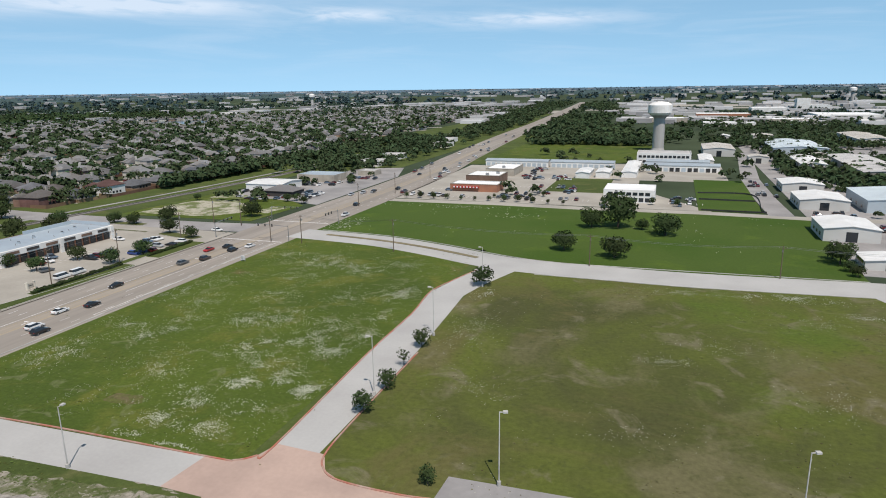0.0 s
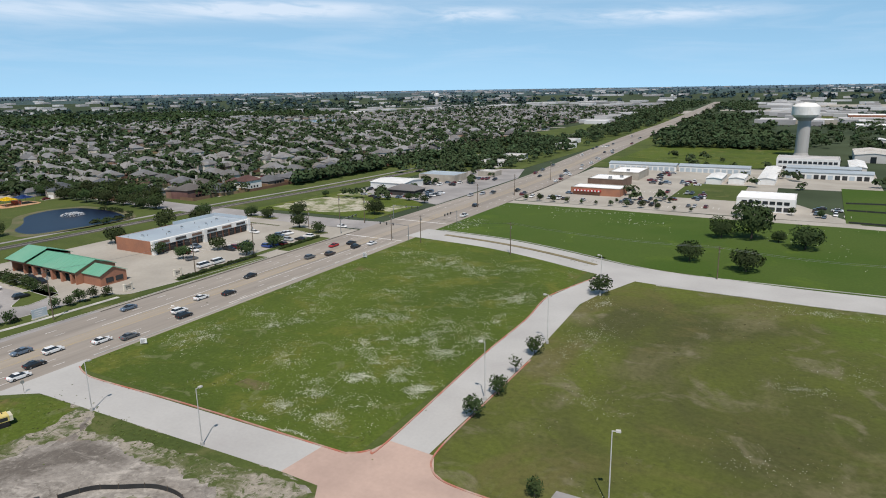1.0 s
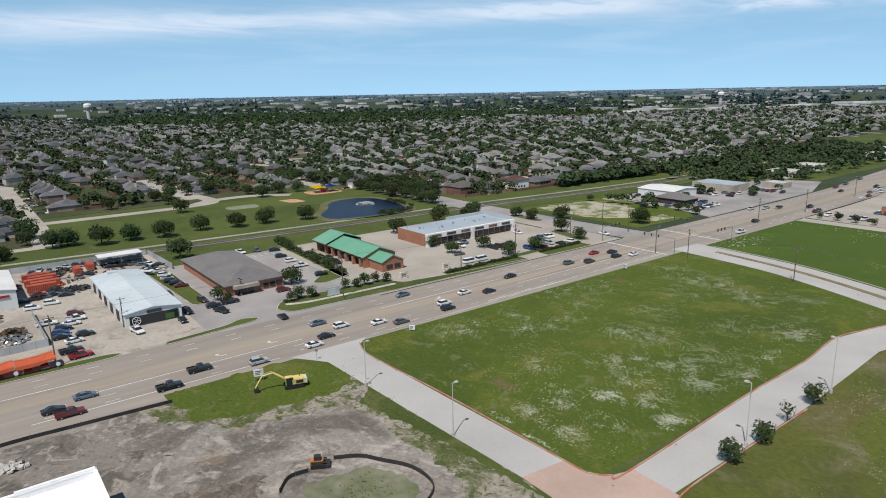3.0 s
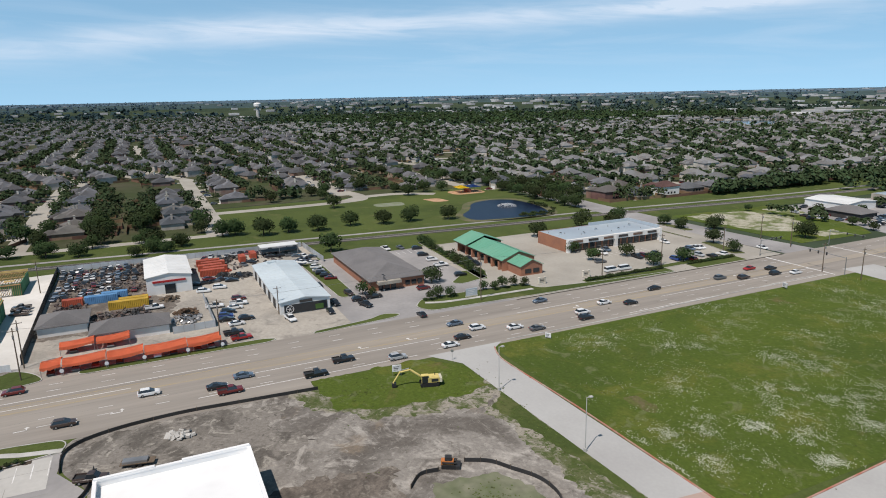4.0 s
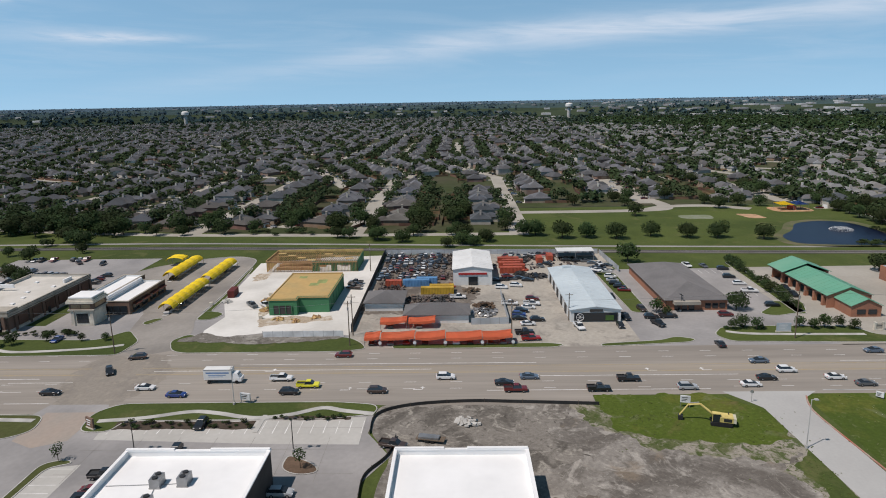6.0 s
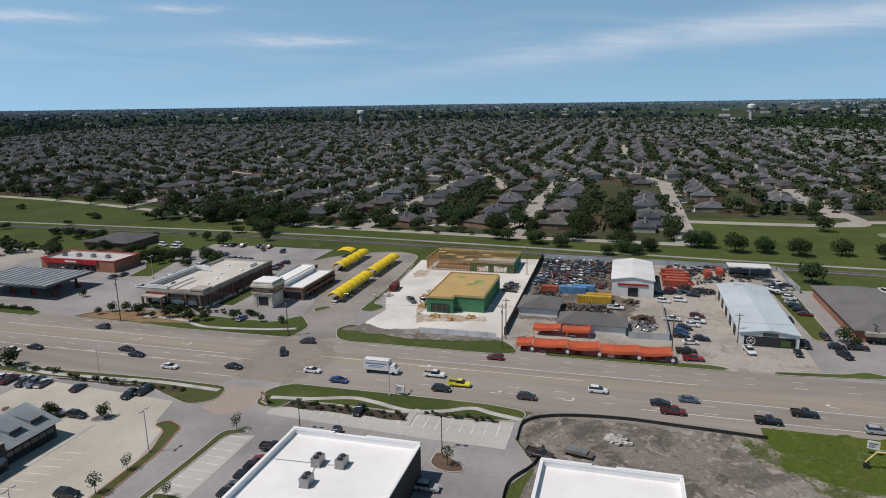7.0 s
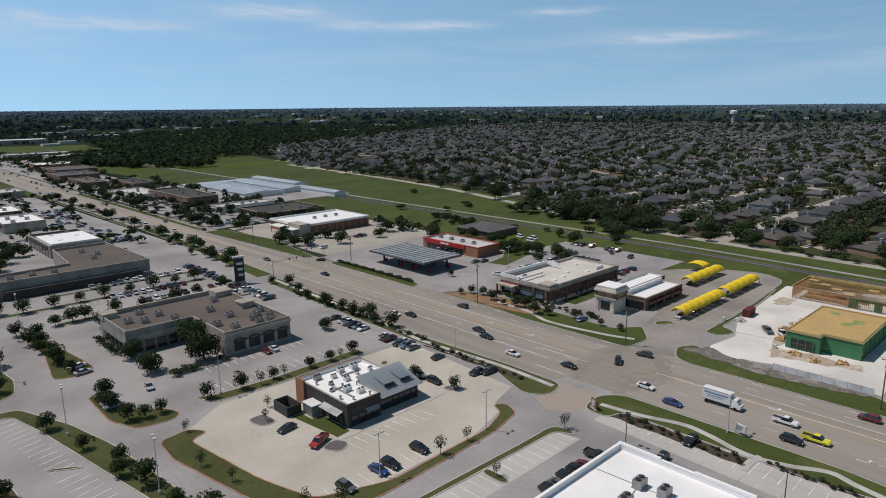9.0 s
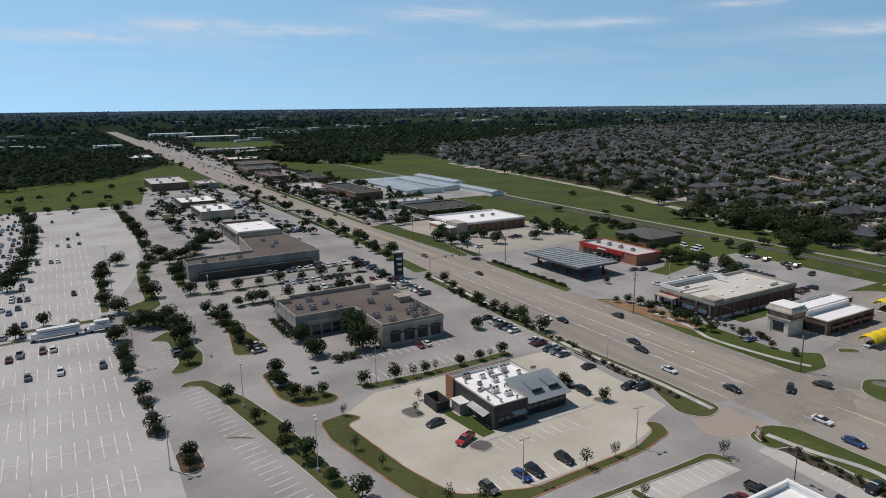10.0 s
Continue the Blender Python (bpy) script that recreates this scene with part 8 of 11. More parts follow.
for pts in ([(-12.3, -251.2), (-25.9, -246.5), (-29.8, -239), (-31.8, -224), (-26.8, -224), (-25.2, -236), (-20.5, -242), (-12.6, -244.2)],
            [(-14.6, -268.7), (-18.5, -260.3), (-24.1, -259.9), (-28.5, -267), (-28.6, -280), (-28.4, -318), (-33.8, -341), (-42, -355), (-41, -361), (-33.2, -352), (-25.4, -331.4), (-23.6, -306.9), (-23.4, -277.4), (-17.8, -272.8)],
            [(-5.8, -257.2), (-5.8, -261.2), (24, -259.8), (24, -256)], [(13, -246.4), (13, -248.6), (30, -247.6), (30, -245.4)],
            [(-7.2, -268), (-10.4, -268), (-11.2, -300), (-13.5, -352), (-10.2, -352), (-8.0, -300)],
            [(-36, -365), (-33.5, -365), (-38, -440), (-35.5, -560), (-31.5, -560), (-34.2, -440)],
            [(18, -352), (21, -352), (19.6, -420), (25, -540), (28, -540), (23, -420)],
            [(-41.5, -290), (-37.5, -290), (-40, -322), (-47, -352), (-60, -366), (-57, -352), (-46, -335)]):
    planting(pts, GRASS_ISLAND, 2.0)

# islands west of the road
WEST = [
    [(-176.2, -84), (-174, -80), (-174.2, -34), (-176, -27), (-181.5, -29.5), (-186, -34), (-186, -78), (-190, -84), (-184, -87.5)],
    [(-175.8, -20), (-176, 27), (-178, 30), (-179.6, 26), (-179.4, -20)],
    [(-176.2, 39.5), (-179, 66), (-181.5, 68.5), (-184, 63), (-181, 58), (-178.6, 40)],
    [(-179.2, 77.5), (-185, 74.5), (-191.5, 79), (-192.3, 92), (-191, 118.5), (-184, 121), (-181, 142), (-178.5, 176), (-177, 176), (-177.6, 120)],
    [(-173, -98), (-184, -96.8), (-194, -104.5), (-185.5, -110.8), (-186.2, -131), (-188, -157), (-183, -178), (-175, -184), (-174.2, -153), (-172.6, -139)],
    [(-172.6, -196.8), (-178, -198.8), (-180.5, -226), (-178, -258), (-173, -258)],
    [(-198, -101.6), (-205.5, -98), (-205.3, -101.8), (-201, -104.5)],
    [(-202.8, -87.6), (-203.2, -82.4), (-208.6, -79.6), (-211.5, -82.2), (-212, -85.6), (-226.4, -85.6), (-250, -87.0), (-272, -89.2), (-272, -90.2), (-250, -88.6), (-226.4, -87.4)],
    [(-188, 197), (-186, 158), (-182.6, 158), (-183.6, 197)],
    [(-205, 112), (-216, 116), (-217, 105), (-212, 104), (-204, 96), (-201, 100)],
    [(-203, 108), (-272, 111.5), (-272, 114.6), (-203, 111.5)],
    [(-206, 62), (-256, 62), (-258, 54), (-206, 56)],
    [(-176, -275), (-171, -275), (-166, -380), (-178, -380), (-184, -330)],
    [(-170, -388), (-166.5, -388), (-166, -640), (-172, -640)],
]
for k, pts in enumerate(WEST):
    planting(pts, GRASS, 2.5, label="kerbed grass strip along the road" if k < 6 else "kerbed grass island in a parking lot", name="grass_strip")
slab("rough_ground", ragged([(-183.5, -85), (-180.5, -60), (-182.5, -43), (-186, -35), (-190.5, -47), (-190.6, -55), (-189.4, -63), (-187, -72), (-191, -80.5)], 0.8, 0.9), 0.19, layered("site_soil", (0.17, 0.155, 0.135), [(0.09, 0.44, 0.62, (0.30, 0.28, 0.25), 0.8, 1.2), (0.3, 0.50, 0.64, (0.085, 0.075, 0.065), 0.8, 1.4), (0.8, 0.56, 0.68, (0.38, 0.36, 0.33), 0.6, 0.8)], 1.4, 0.35, bump=0.7), "rough dark earth beside fresh concrete", "earth")
for k, pts in enumerate(([(-203, -66), (-196, -64), (-199, -52), (-202, -42.5), (-206, -43), (-206, -62)], [(-222, -70), (-210, -69), (-206, -66.5), (-212, -64.5), (-224, -65)], [(-240, -70), (-232, -69), (-233, -65), (-241, -65)], [(-262, -84), (-250, -83), (-252, -78), (-262, -79)])):
    slab("soil_patch", ragged(pts, 0.7, 1.3, 40 + k), 0.058 + 0.002 * k, layered(f"spilled_soil_{k}", (0.40, 0.33, 0.25), [(0.2, 0.46, 0.62, (0.55, 0.50, 0.43), 0.8, 1.0), (0.6, 0.50, 0.66, (0.27, 0.21, 0.15), 0.7, 1.0)], 1.2, 0.3), "tan soil spilled over fresh concrete", "earth")
for pts in ([(-181, -158), (-180, -142), (-176, -130), (-178, -110), (-181, -100)], [(-187.5, 79), (-185, 88), (-184, 118)]):
    tagged(part("footpath", ribbon(smooth_line(pts, steps=6), 0.8, -0.8, 0.0, 0.2), KERB), "winding concrete footpath in the verge", "path", kind="structure")
slab("mulch_bed", [(-175.6, -182), (-182, -177), (-186.8, -157), (-184, -140), (-178, -138), (-175.4, -154)], 0.19, material("orange_mulch", (0.36, 0.22, 0.12), 0.95, 0.25, 1.0, 0.2), "bed of orange-brown mulch in front of shops", "flower bed")


def stall_lines(rows):
    """White stall lines. Each row: start, step to the next line, line vector, number of lines."""
    bm = bmesh.new()
    for x, y, sx, sy, lx, ly, n in rows:
        d = Vector((lx, ly)).normalized()
        w = Vector((-d.y, d.x)) * 0.095
        for k in range(n):
            a = Vector((x + sx * k, y + sy * k))
            b = a + Vector((lx, ly))
            bm.faces.new([bm.verts.new((*q, 0.088)) for q in (a - w, b - w, b + w, a + w)])
    return bm


near_rows = [(-127.6, -77, 0, 2.74, -5.4, 0, 12), (-127.5, -43.6, 0, 2.74, -5.6, 0, 9), (-114, -81.6, 2.74, 0, 0, 5.4, 9), (-88.5, -81.6, 2.74, 0, 0, 5.4, 7),
             (-26.6, -178, -0.40, 2.72, 4.9, 1.2, 13), (-32.2, -140.6, -0.40, 2.72, 5.6, 1.2, 12), (-88, -94.2, 2.74, 0, 0, -5.2, 11), (-100, -107, 2.74, 0, 0.6, -5.2, 9),
             (-113, -149.5, 2.74, 0, 0, -0.1, 2), (-112, -157.5, 2.74, 0, 0.2, -5.4, 17), (-130, -160, 0, 2.74, -5, 0.4, 6), (-130, -200, 0, 2.74, -5, 0.4, 13), (-104, -171.6, 2.74, 0, 0, -5, 12), (-123, -192, 0, 2.8, -5, 0.2, 19),
             (-24.5, -223, -0.25, 2.72, 5.0, 0.6, 11), (-45, -176, 0, 2.74, -5, 0.6, 5), (-44.5, -214, 0, 2.74, -5, 0.6, 6)]
tagged(part("stall_marking", stall_lines(near_rows), PAINT_WHITE), "white painted parking stall lines", "road marking", kind="stuff")
lot_rows = []
for k in range(18):
    y = -137.5 - 18.6 * k
    lot_rows += [(-7.0 + 0.01 * k, y + 5.6, 2.72, 0, 0.1, -11.2, 32 if k else 20), (-7.0, y, 0.1, 0, 86, -4.0, 1)]
for k in range(9):
    lot_rows.append((-116, -268 - 0 * k, 2.74, 0, 0, -5, 20) if k == 0 else (-60 - 6 * k, -365 - 6 * k, 2.74, 0, 0, -5, 8))
for x, y, n in ((-185, 110, 1), (-212, 160, 12), (-196, 190, 1), (-259, 96, 4), (-228, 96, 4), (-204, -206, 8), (-262, -186, 9)):
    lot_rows.append((x, y, 0, 2.74, 5, 0, n))
for x, y, n in ((-140, 345, 14), (-92, 345, 12), (-90, 392, 14), (-90, 430, 10), (-60, 350, 8), (0, 352, 7), (-140, 372, 5)):
    lot_rows.append((x, y, 2.74, 0, 0, 5, n))
tagged(part("stall_marking", stall_lines(lot_rows), PAINT_WHITE), "white painted stall lines of big parking lots", "road marking", kind="stuff")


def joint_lines():
    """Dark expansion joints that cut the concrete into slabs."""
    bm = bmesh.new()
    for x, y, lx, ly in [(-130 + 9 * k, -79, 0, 58) for k in range(3)] + [(-126, -76 + 8 * k, 17, 0) for k in range(7)] + [(-50, -190, 10, 120), (10, -100, 14, -300), (-56, -96, 8, -40)]:
        d = Vector((lx, ly)).normalized()
        w = Vector((-d.y, d.x)) * 0.035
        a, b = Vector((x, y)), Vector((x + lx, y + ly))
        bm.faces.new([bm.verts.new((*q, 0.083)) for q in (a - w, b - w, b + w, a + w)])
    for x in (-172.9, -169.0, -157, -153.2, -149.3):
        bm.faces.new([bm.verts.new((x + dx, y, 0.056)) for dx, y in ((-0.04, -250), (0.04, -250), (0.04, 222), (-0.04, 222))])
    return bm


tagged(part("paving_joint", joint_lines(), material("joint_tar", (0.26, 0.245, 0.22), 0.9, 0.1, 1, 0.2)), "dark joints between concrete slabs", "joint", kind="stuff")


# ---- lamps and poles ----
def lamp_proto(h, heads, label, mat):
    th = thing("street_lamp", label, "street lamp", 0, 0, -60)
    bm = bmesh.new()
    cyl(bm, 0, 0, 0, 0.8, 0.32, 0.32, 10)
    part("footing", bm, KERB, th, "round concrete footing")
    bm = bmesh.new()
    cyl(bm, 0, 0, 0.8, h, 0.11, 0.075, 8)
    part("post", bm, mat, th)
    for k in range(heads):
        s = 1 if k == 0 else -1
        bm = boxes((0.05 if s > 0 else -0.9, 0.9 if s > 0 else -0.05, -0.05, 0.05, h - 0.12, h))
        part("arm", bm, mat, th)
        bm = bmesh.new()
        for c in ((0.55, 1.25, -0.28, 0.28, h - 0.16, h + 0.1),):
            box(bm, *(c if s > 0 else (-c[1], -c[0], *c[2:])))
        head = part("lamp_head", bm, mat, th)
        part("lens", boxes((0.62 if s > 0 else -1.18, 1.18 if s > 0 else -0.62, -0.22, 0.22, h - 0.2, h - 0.162)), CLEAR_WHITE, head)
    return th


PALE_POST = material("pale_lamp_paint", (0.50, 0.49, 0.46), 0.6, 0.05, 1, 0.3)
PROTOS["lamp"] = [lamp_proto(12.2, 1, "tall pale lamp post with a box lamp head", PALE_POST), lamp_proto(12.2, 2, "tall pale lamp post with two lamp heads", PALE_POST), lamp_proto(8.0, 2, "dark lamp post with two flat lamp heads", METAL_DARK)]
for k, x, y, r, s in ((0, -21.8, 86.8, 20, 1.03), (0, 20, 88.4, 20, 1.03), (0, -120.5, 68.5, 90, 0.86), (0, -90.3, 69.9, 90, 0.9), (0, -53.3, 109.1, 180, 1.03), (0, -53.0, 143.3, 180, 1.03), (0, -52.6, 186.4, 180, 1.03),
                      (1, -33.9, -159.5, 80, 1.0), (1, -39.9, -120.9, 80, 1.0), (1, -13.3, -137.8, 0, 1.0), (1, -74, -95.3, 0, 0.8), (1, -103.7, -93.4, 0, 0.8), (1, -30.2, -206.5, 80, 1.0), (1, -69, -155.4, 0, 0.9),
                      (2, -120.2, -67.1, 90, 0.85), (2, -119.9, -34.3, 90, 0.95), (1, -131, -130.7, 90, 0.75), (1, -141.5, -53.7, 0, 0.75), (1, -13, -205, 0, 1.0), (1, -12, -270, 0, 1.0), (1, 18, -300, 0, 1.0), (1, -14, -340, 0, 1.0), (1, 18, -390, 0, 1.0),
                      (1, -45, -260, 80, 0.9), (1, -90, -260, 0, 0.9), (2, -207, 72, 0, 0.7), (1, -225, -190, 0, 0.8), (1, -232, -296, 0, 0.9)):
    ob = copy_thing(PROTOS["lamp"][k], pose(x, y, 0.06, 0, 0, r))
    ob.scale = (1, 1, s)
    tagged(ob, group="lamp posts")


def pole_proto(h, arms=True):
    th = thing("utility_pole", "weathered wooden utility pole with a crossarm", "utility pole", 0, 0, -60)
    bm = bmesh.new()
    cyl(bm, 0, 0, 0, h, 0.18, 0.12, 8)
    part("pole", bm, WOOD_POLE, th)
    if arms:
        part("crossarm", boxes((-0.07, 0.07, -1.2, 1.2, h - 0.9, h - 0.75)), WOOD_POLE, th)
        for y in (-1.1, 0, 1.1):
            bm = bmesh.new()
            cyl(bm, 0, y, h - 0.75, h - 0.5, 0.05, n=6)
            part("insulator", bm, KERB, th)
        bm = bmesh.new()
        cyl(bm, 0.35, 0, h - 2.6, h - 1.7, 0.24, n=8)
        part("transformer", bm, METAL_GREY, th, "grey drum transformer")
    return th


PROTOS["pole"] = [pole_proto(13.0)]
POLES = [(-97, 220.2, 0.97), (-24.2, 220, 0.85), (34.7, 221.1, 0.82), (-138, 222.4, 0.9), (-151.3, 220.8, 0.85), (-181.3, 96.3, 1.15), (-183.5, 147, 0.98), (-186, 177, 0.98), (-174.5, -99.4, 0.97), (-174.6, -162.4, 1.2), (-178.8, -32.4, 1.05), (-187.4, -32.8, 1.0),
         (-179, 14.5, 1.05), (-199.2, 34.2, 0.7), (-183, -254, 1.0), (-183.5, 245.6, 0.95), (-187.5, 211, 0.95), (-200, 247.6, 0.92), (-154, 306, 0.95), (-152, 350, 0.95), (-156, 420, 0.95), (-172, -330, 1.0), (-172, -420, 1.0), (-171, -520, 1.0), (95, 224, 0.85), (-264, -37.5, 0.9)]
for x, y, s in POLES:
    ob = copy_thing(PROTOS["pole"][0], pose(x, y, 0, 0, 0, 90 if x > -130 and y > 200 else 0))
    ob.scale = (1, 1, s)
    tagged(ob, group="utility poles")


def wire(a, b, sag, name="power_line"):
    bm = bmesh.new()
    n = 10
    pts = [Vector(a).lerp(Vector(b), k / n) - Vector((0, 0, sag * 4 * (k / n) * (1 - k / n))) for k in range(n + 1)]
    rings = [[bm.verts.new(p + Vector((0.03 * math.cos(u), 0.03 * math.cos(u), 0.035 * math.sin(u)))) for u in (0.5, 2.6, 4.7)] for p in pts]
    for r, q in zip(rings, rings[1:]):
        for k in range(3):
            bm.faces.new((r[k], r[(k + 1) % 3], q[(k + 1) % 3], q[k]))
    return bm


def line_of_wires(stops, offs=(0.0,), sag=1.0):
    th = thing("power_line", "sagging overhead power wires between poles", "power line", group="power lines")
    for (x0, y0, z0), (x1, y1, z1) in zip(stops, stops[1:]):
        for o in offs:
            part("wire", wire((x0, y0 + o, z0), (x1, y1 + o, z1), sag), METAL_GREY, th)


line_of_wires([(-138, 222.4, 11.4), (-97, 220.2, 12.3), (-24.2, 220, 10.7), (34.7, 221.1, 10.3), (95, 224, 10.6)], (-0.9, 0.9), 1.3)
line_of_wires([(-186, 177, 12.4), (-183.5, 147, 12.4), (-181.3, 96.3, 14.6), (-179, 14.5, 13.3), (-178.8, -32.4, 13.3), (-174.5, -99.4, 12.3), (-174.6, -162.4, 15.2), (-183, -254, 12.7)], (0.0,), 1.0)


# signal gantries at the crossing
def signal_mast(x, y, length, turn):
    th = thing("traffic_signal", "steel mast arm with traffic signals over the road", "traffic signal", x, y, 0, turn, group="traffic signals")
    bm = bmesh.new()
    cyl(bm, 0, 0, 0, 6.6, 0.16, 0.13, 8)
    part("mast", bm, METAL_GREY, th)
    bm = bmesh.new()
    rod(bm, (0, 0, 6.2), (length, 0, 6.7), 0.10, 6)
    part("arm", bm, METAL_GREY, th)
    for k in range(3):
        u = length * (0.5 + 0.22 * k)
        part("signal_head", boxes((u - 0.18, u + 0.18, -0.2, 0.2, 5.7, 6.8)), METAL_DARK, th)


signal_mast(-145, 224, 15, 180)
signal_mast(-178, 262, 15, 0)
signal_mast(-179, 222, 12, 90)
signal_mast(-142.6, 262, 12, -90)
signal_mast(-142, -256, 17, 180)
signal_mast(-177, -268, 14, 0)


# signs
def sign(name, x, y, w, h, z, rz, mat, label, base=True):
    th = thing(name, label, "sign", x, y, 0.1, rz)
    if base:
        part("base", boxes((-w / 2 - 0.15, w / 2 + 0.15, -0.3, 0.3, 0, max(z, 0.15))), STONE, th)
    else:
        for s in (-1, 1):
            part("post", boxes((s * w * 0.45 - 0.05, s * w * 0.45 + 0.05, -0.05, 0.05, 0, z + h)), METAL_GREY, th)
    part("panel", boxes((-w / 2, w / 2, -0.18, 0.18, z, z + h)), mat, th)
    for k in range(3):
        part("text_bar", boxes((-w * 0.36, w * (0.1 + 0.08 * k), -0.2, 0.2, z + h * (0.22 + 0.24 * k), z + h * (0.32 + 0.24 * k))), CLEAR_WHITE if mat is not CLEAR_WHITE else METAL_DARK, th, "unreadable line of lettering")
    return th


sign("monument_sign", -130.3, -81.8, 2.6, 2.3, 0.3, 60, BRICK_BROWN, "low brown monument sign at the plaza's entry")
sign("board_sign", -142.3, -51.2, 2.6, 1.7, 0.8, 75, CLEAR_WHITE, "white leasing board on posts in the verge", False)
sign("board_sign", -138.5, 50.5, 2.2, 1.6, 1.2, 75, CLEAR_WHITE, "white board on posts beside the road", False)
sign("board_sign", -142.4, 96.4, 1.6, 1.2, 0.3, 40, CLEAR_WHITE, "small white and blue board in the meadow", False)
sign("board_sign", -143.6, 191.5, 1.6, 1.5, 0.5, 0, CLEAR_WHITE, "small white board in the meadow", False)
sign("monument_sign", -186.5, 95.5, 4.2, 2.4, 0.4, 90, ROOF_BLUE, "pale blue monument sign in a grass verge")
for y in (124, 143):
    ks = thing("kiosk_sign", "low tan stone monument sign with two pillars", "sign", -187.6, y, 0.1, 90)
    part("base", boxes((-1.5, 1.5, -0.4, 0.4, 0, 0.35)), STONE, ks)
    for x in (-1.25, 1.25):
        part("pillar", boxes((x - 0.25, x + 0.25, -0.35, 0.35, 0.35, 2.3), (x - 0.32, x + 0.32, -0.42, 0.42, 2.3, 2.42)), STONE, ks)
    part("panel", boxes((-1.0, 1.0, -0.15, 0.15, 0.6, 2.0)), STUCCO, ks)
    part("text_bar", boxes((-0.8, 0.8, -0.17, 0.17, 1.2, 1.4)), METAL_DARK, ks, "unreadable line of lettering")
pyl = sign("pylon_sign", -125.3, -254.5, 4.2, 10.2, 1.0, -12, WALL_DARK, "tall dark pylon sign with tenant panels")
part("cap", boxes((-2.5, 2.5, -0.4, 0.4, 11.2, 11.9)), WALL_WHITE, pyl)
st = thing("stop_sign", "stop sign on a thin post, its bare back showing", "sign", -141, 66.5, 0.05, 60)
part("post", boxes((-0.04, 0.04, -0.04, 0.04, 0, 2.2)), METAL_GREY, st)
bm = bmesh.new()
cyl(bm, 0, 0, -0.02, 0.02, 0.42, n=8)
bmesh.ops.transform(bm, matrix=pose(0, 0.06, 2.5, 90), verts=bm.verts[:])
part("plate", bm, METAL_GREY, st)


for pts in ([(-133.3, -77), (-129.6, -77), (-129.8, -46), (-133, -46)], [(-135.4, -42.6), (-133.6, -42.6), (-133.7, -25), (-135.2, -25)], [(-132.8, -106), (-130.6, -106), (-130.4, -144), (-132.6, -144)]):
    slab("mulch_bed", ragged(pts, 0.8, 0.5, 3), 0.155, material("dark_mulch", (0.085, 0.062, 0.045), 0.95, 0.35, 1.5, 0.3), "dark mulch bed under a low hedge", "flower bed")


# plaza trees
grove("small", [(-65.6, -155.8), (-74.3, -154.6), (-83.8, -154.4), (-95.3, -154), (-102.3, -154.2), (-110.7, -154.4), (-117.2, -180), (-111.8, -127), (-114.4, -114.4), (-53.8, -155.8), (-46.5, -157.5), (-31.2, -165.8), (-45, -171), (-34.5, -150)], 4.3, "plaza trees", 0.15, 1.1, 0.15)
grove("small", [(-38.5, -138.3), (-39.2, -126.3), (-40.8, -115.1), (-44, -107), (-36.6, -133), (-17, -136), (-17.5, -140), (-12.5, -158), (-13, -155), (-12.4, -178), (-12.6, -169), (-10.4, -195.6), (-10.3, -216.7), (-9.2, -232.3), (-11, -201), (-10.5, -208)], 4.8, "plaza trees", 0.25, 1.1, 0.1)
grove("small", [(-29.8, -229), (-28.8, -215.8), (-28, -208), (-27, -198), (-44.5, -207.9), (-45.5, -200), (-46, -220), (-44.8, -230), (-46, -240), (-47, -176), (-45.5, -167), (-50, -156)], 4.5, "plaza trees", 0.2, 1.15, 0.1)
grove("thin", [(-88.7, -93), (-73.9, -140), (-70, -134), (-54, -142), (-97, -93), (-63, -93), (-57.5, -97), (-52, -115), (-50, -125), (-117, -81), (-91, -79), (-114, -31.5), (-87, -154), (-79.5, -153.4), (-106, -154)], 4.0, "saplings on islands", 0.2, 1.0, 0.1)
grove("dense", [(-79, -195.8), (-76.5, -182)], 8.6, "shade trees beside the plaza block", 0.05, 1.0)
grove("dense", [(-61.5, -199), (-61.6, -184), (-65.6, -236)], 6.2, "shade trees beside the plaza block", 0.1, 1.05)
grove("shrub", [(-72 + 1.6 * k, -176.5 + 0.6 * math.sin(k * 2)) for k in range(5)] + [(-59.5, -206 - 2.4 * k) for k in range(8)] + [(-81.5, -176.5), (-80, -179)], 1.5, "shrubs beside the plaza block", 0.3, 1.2, 0.05)
grove("small", [(0.968 * x, 0.968 * y) for x, y in ((-141.5, -370.4), (-139, -335.5), (-141.8, -322.9), (-141.6, -315.7), (-140.6, -298.5), (-142.8, -244), (-139.1, -252.3), (-137.4, -221.4), (-137.2, -207.6), (-138.8, -199.3), (-137.7, -191.1), (-138.6, -187.3), (-139.6, -182.9), (-137.5, -177.8), (-139, -170.0), (-140, -232), (-139.5, -213))], 4.9, "verge trees", 0.25, 1.15, 0.1)
grove("shrub", [(-133.6 - 0.7 * math.sin(k * 1.7), -148 - k * 3.4) for k in range(24)], 1.0, "hedge along the plaza's verge", 0.3, 1.4, 0.15)
grove("small", [(-117.2, -178)], 4.8, "verge trees", 0.1, 1.1, 0.1)
grove("big", [(-183, -305), (-180, -316), (-188, -300), (-204, -292), (-229, -290), (-184, -373), (-190, -375), (-178, -397), (-244, -300)], 6.5, "trees round the store")
grove("small", [(-195.7, -197.8), (-179, -175.5), (-182.8, -173), (-184, -168), (-181.5, -161), (-180, -154), (-181, -149), (-183, -146), (-179.6, -139), (-181.7, -134.4), (-184.9, -125.7), (-184.9, -114.8), (-185, -107.5), (-248, -215.8), (-248, -205), (-247, -192)], 3.6, "shop-front trees", 0.3, 1.2, 0.1)
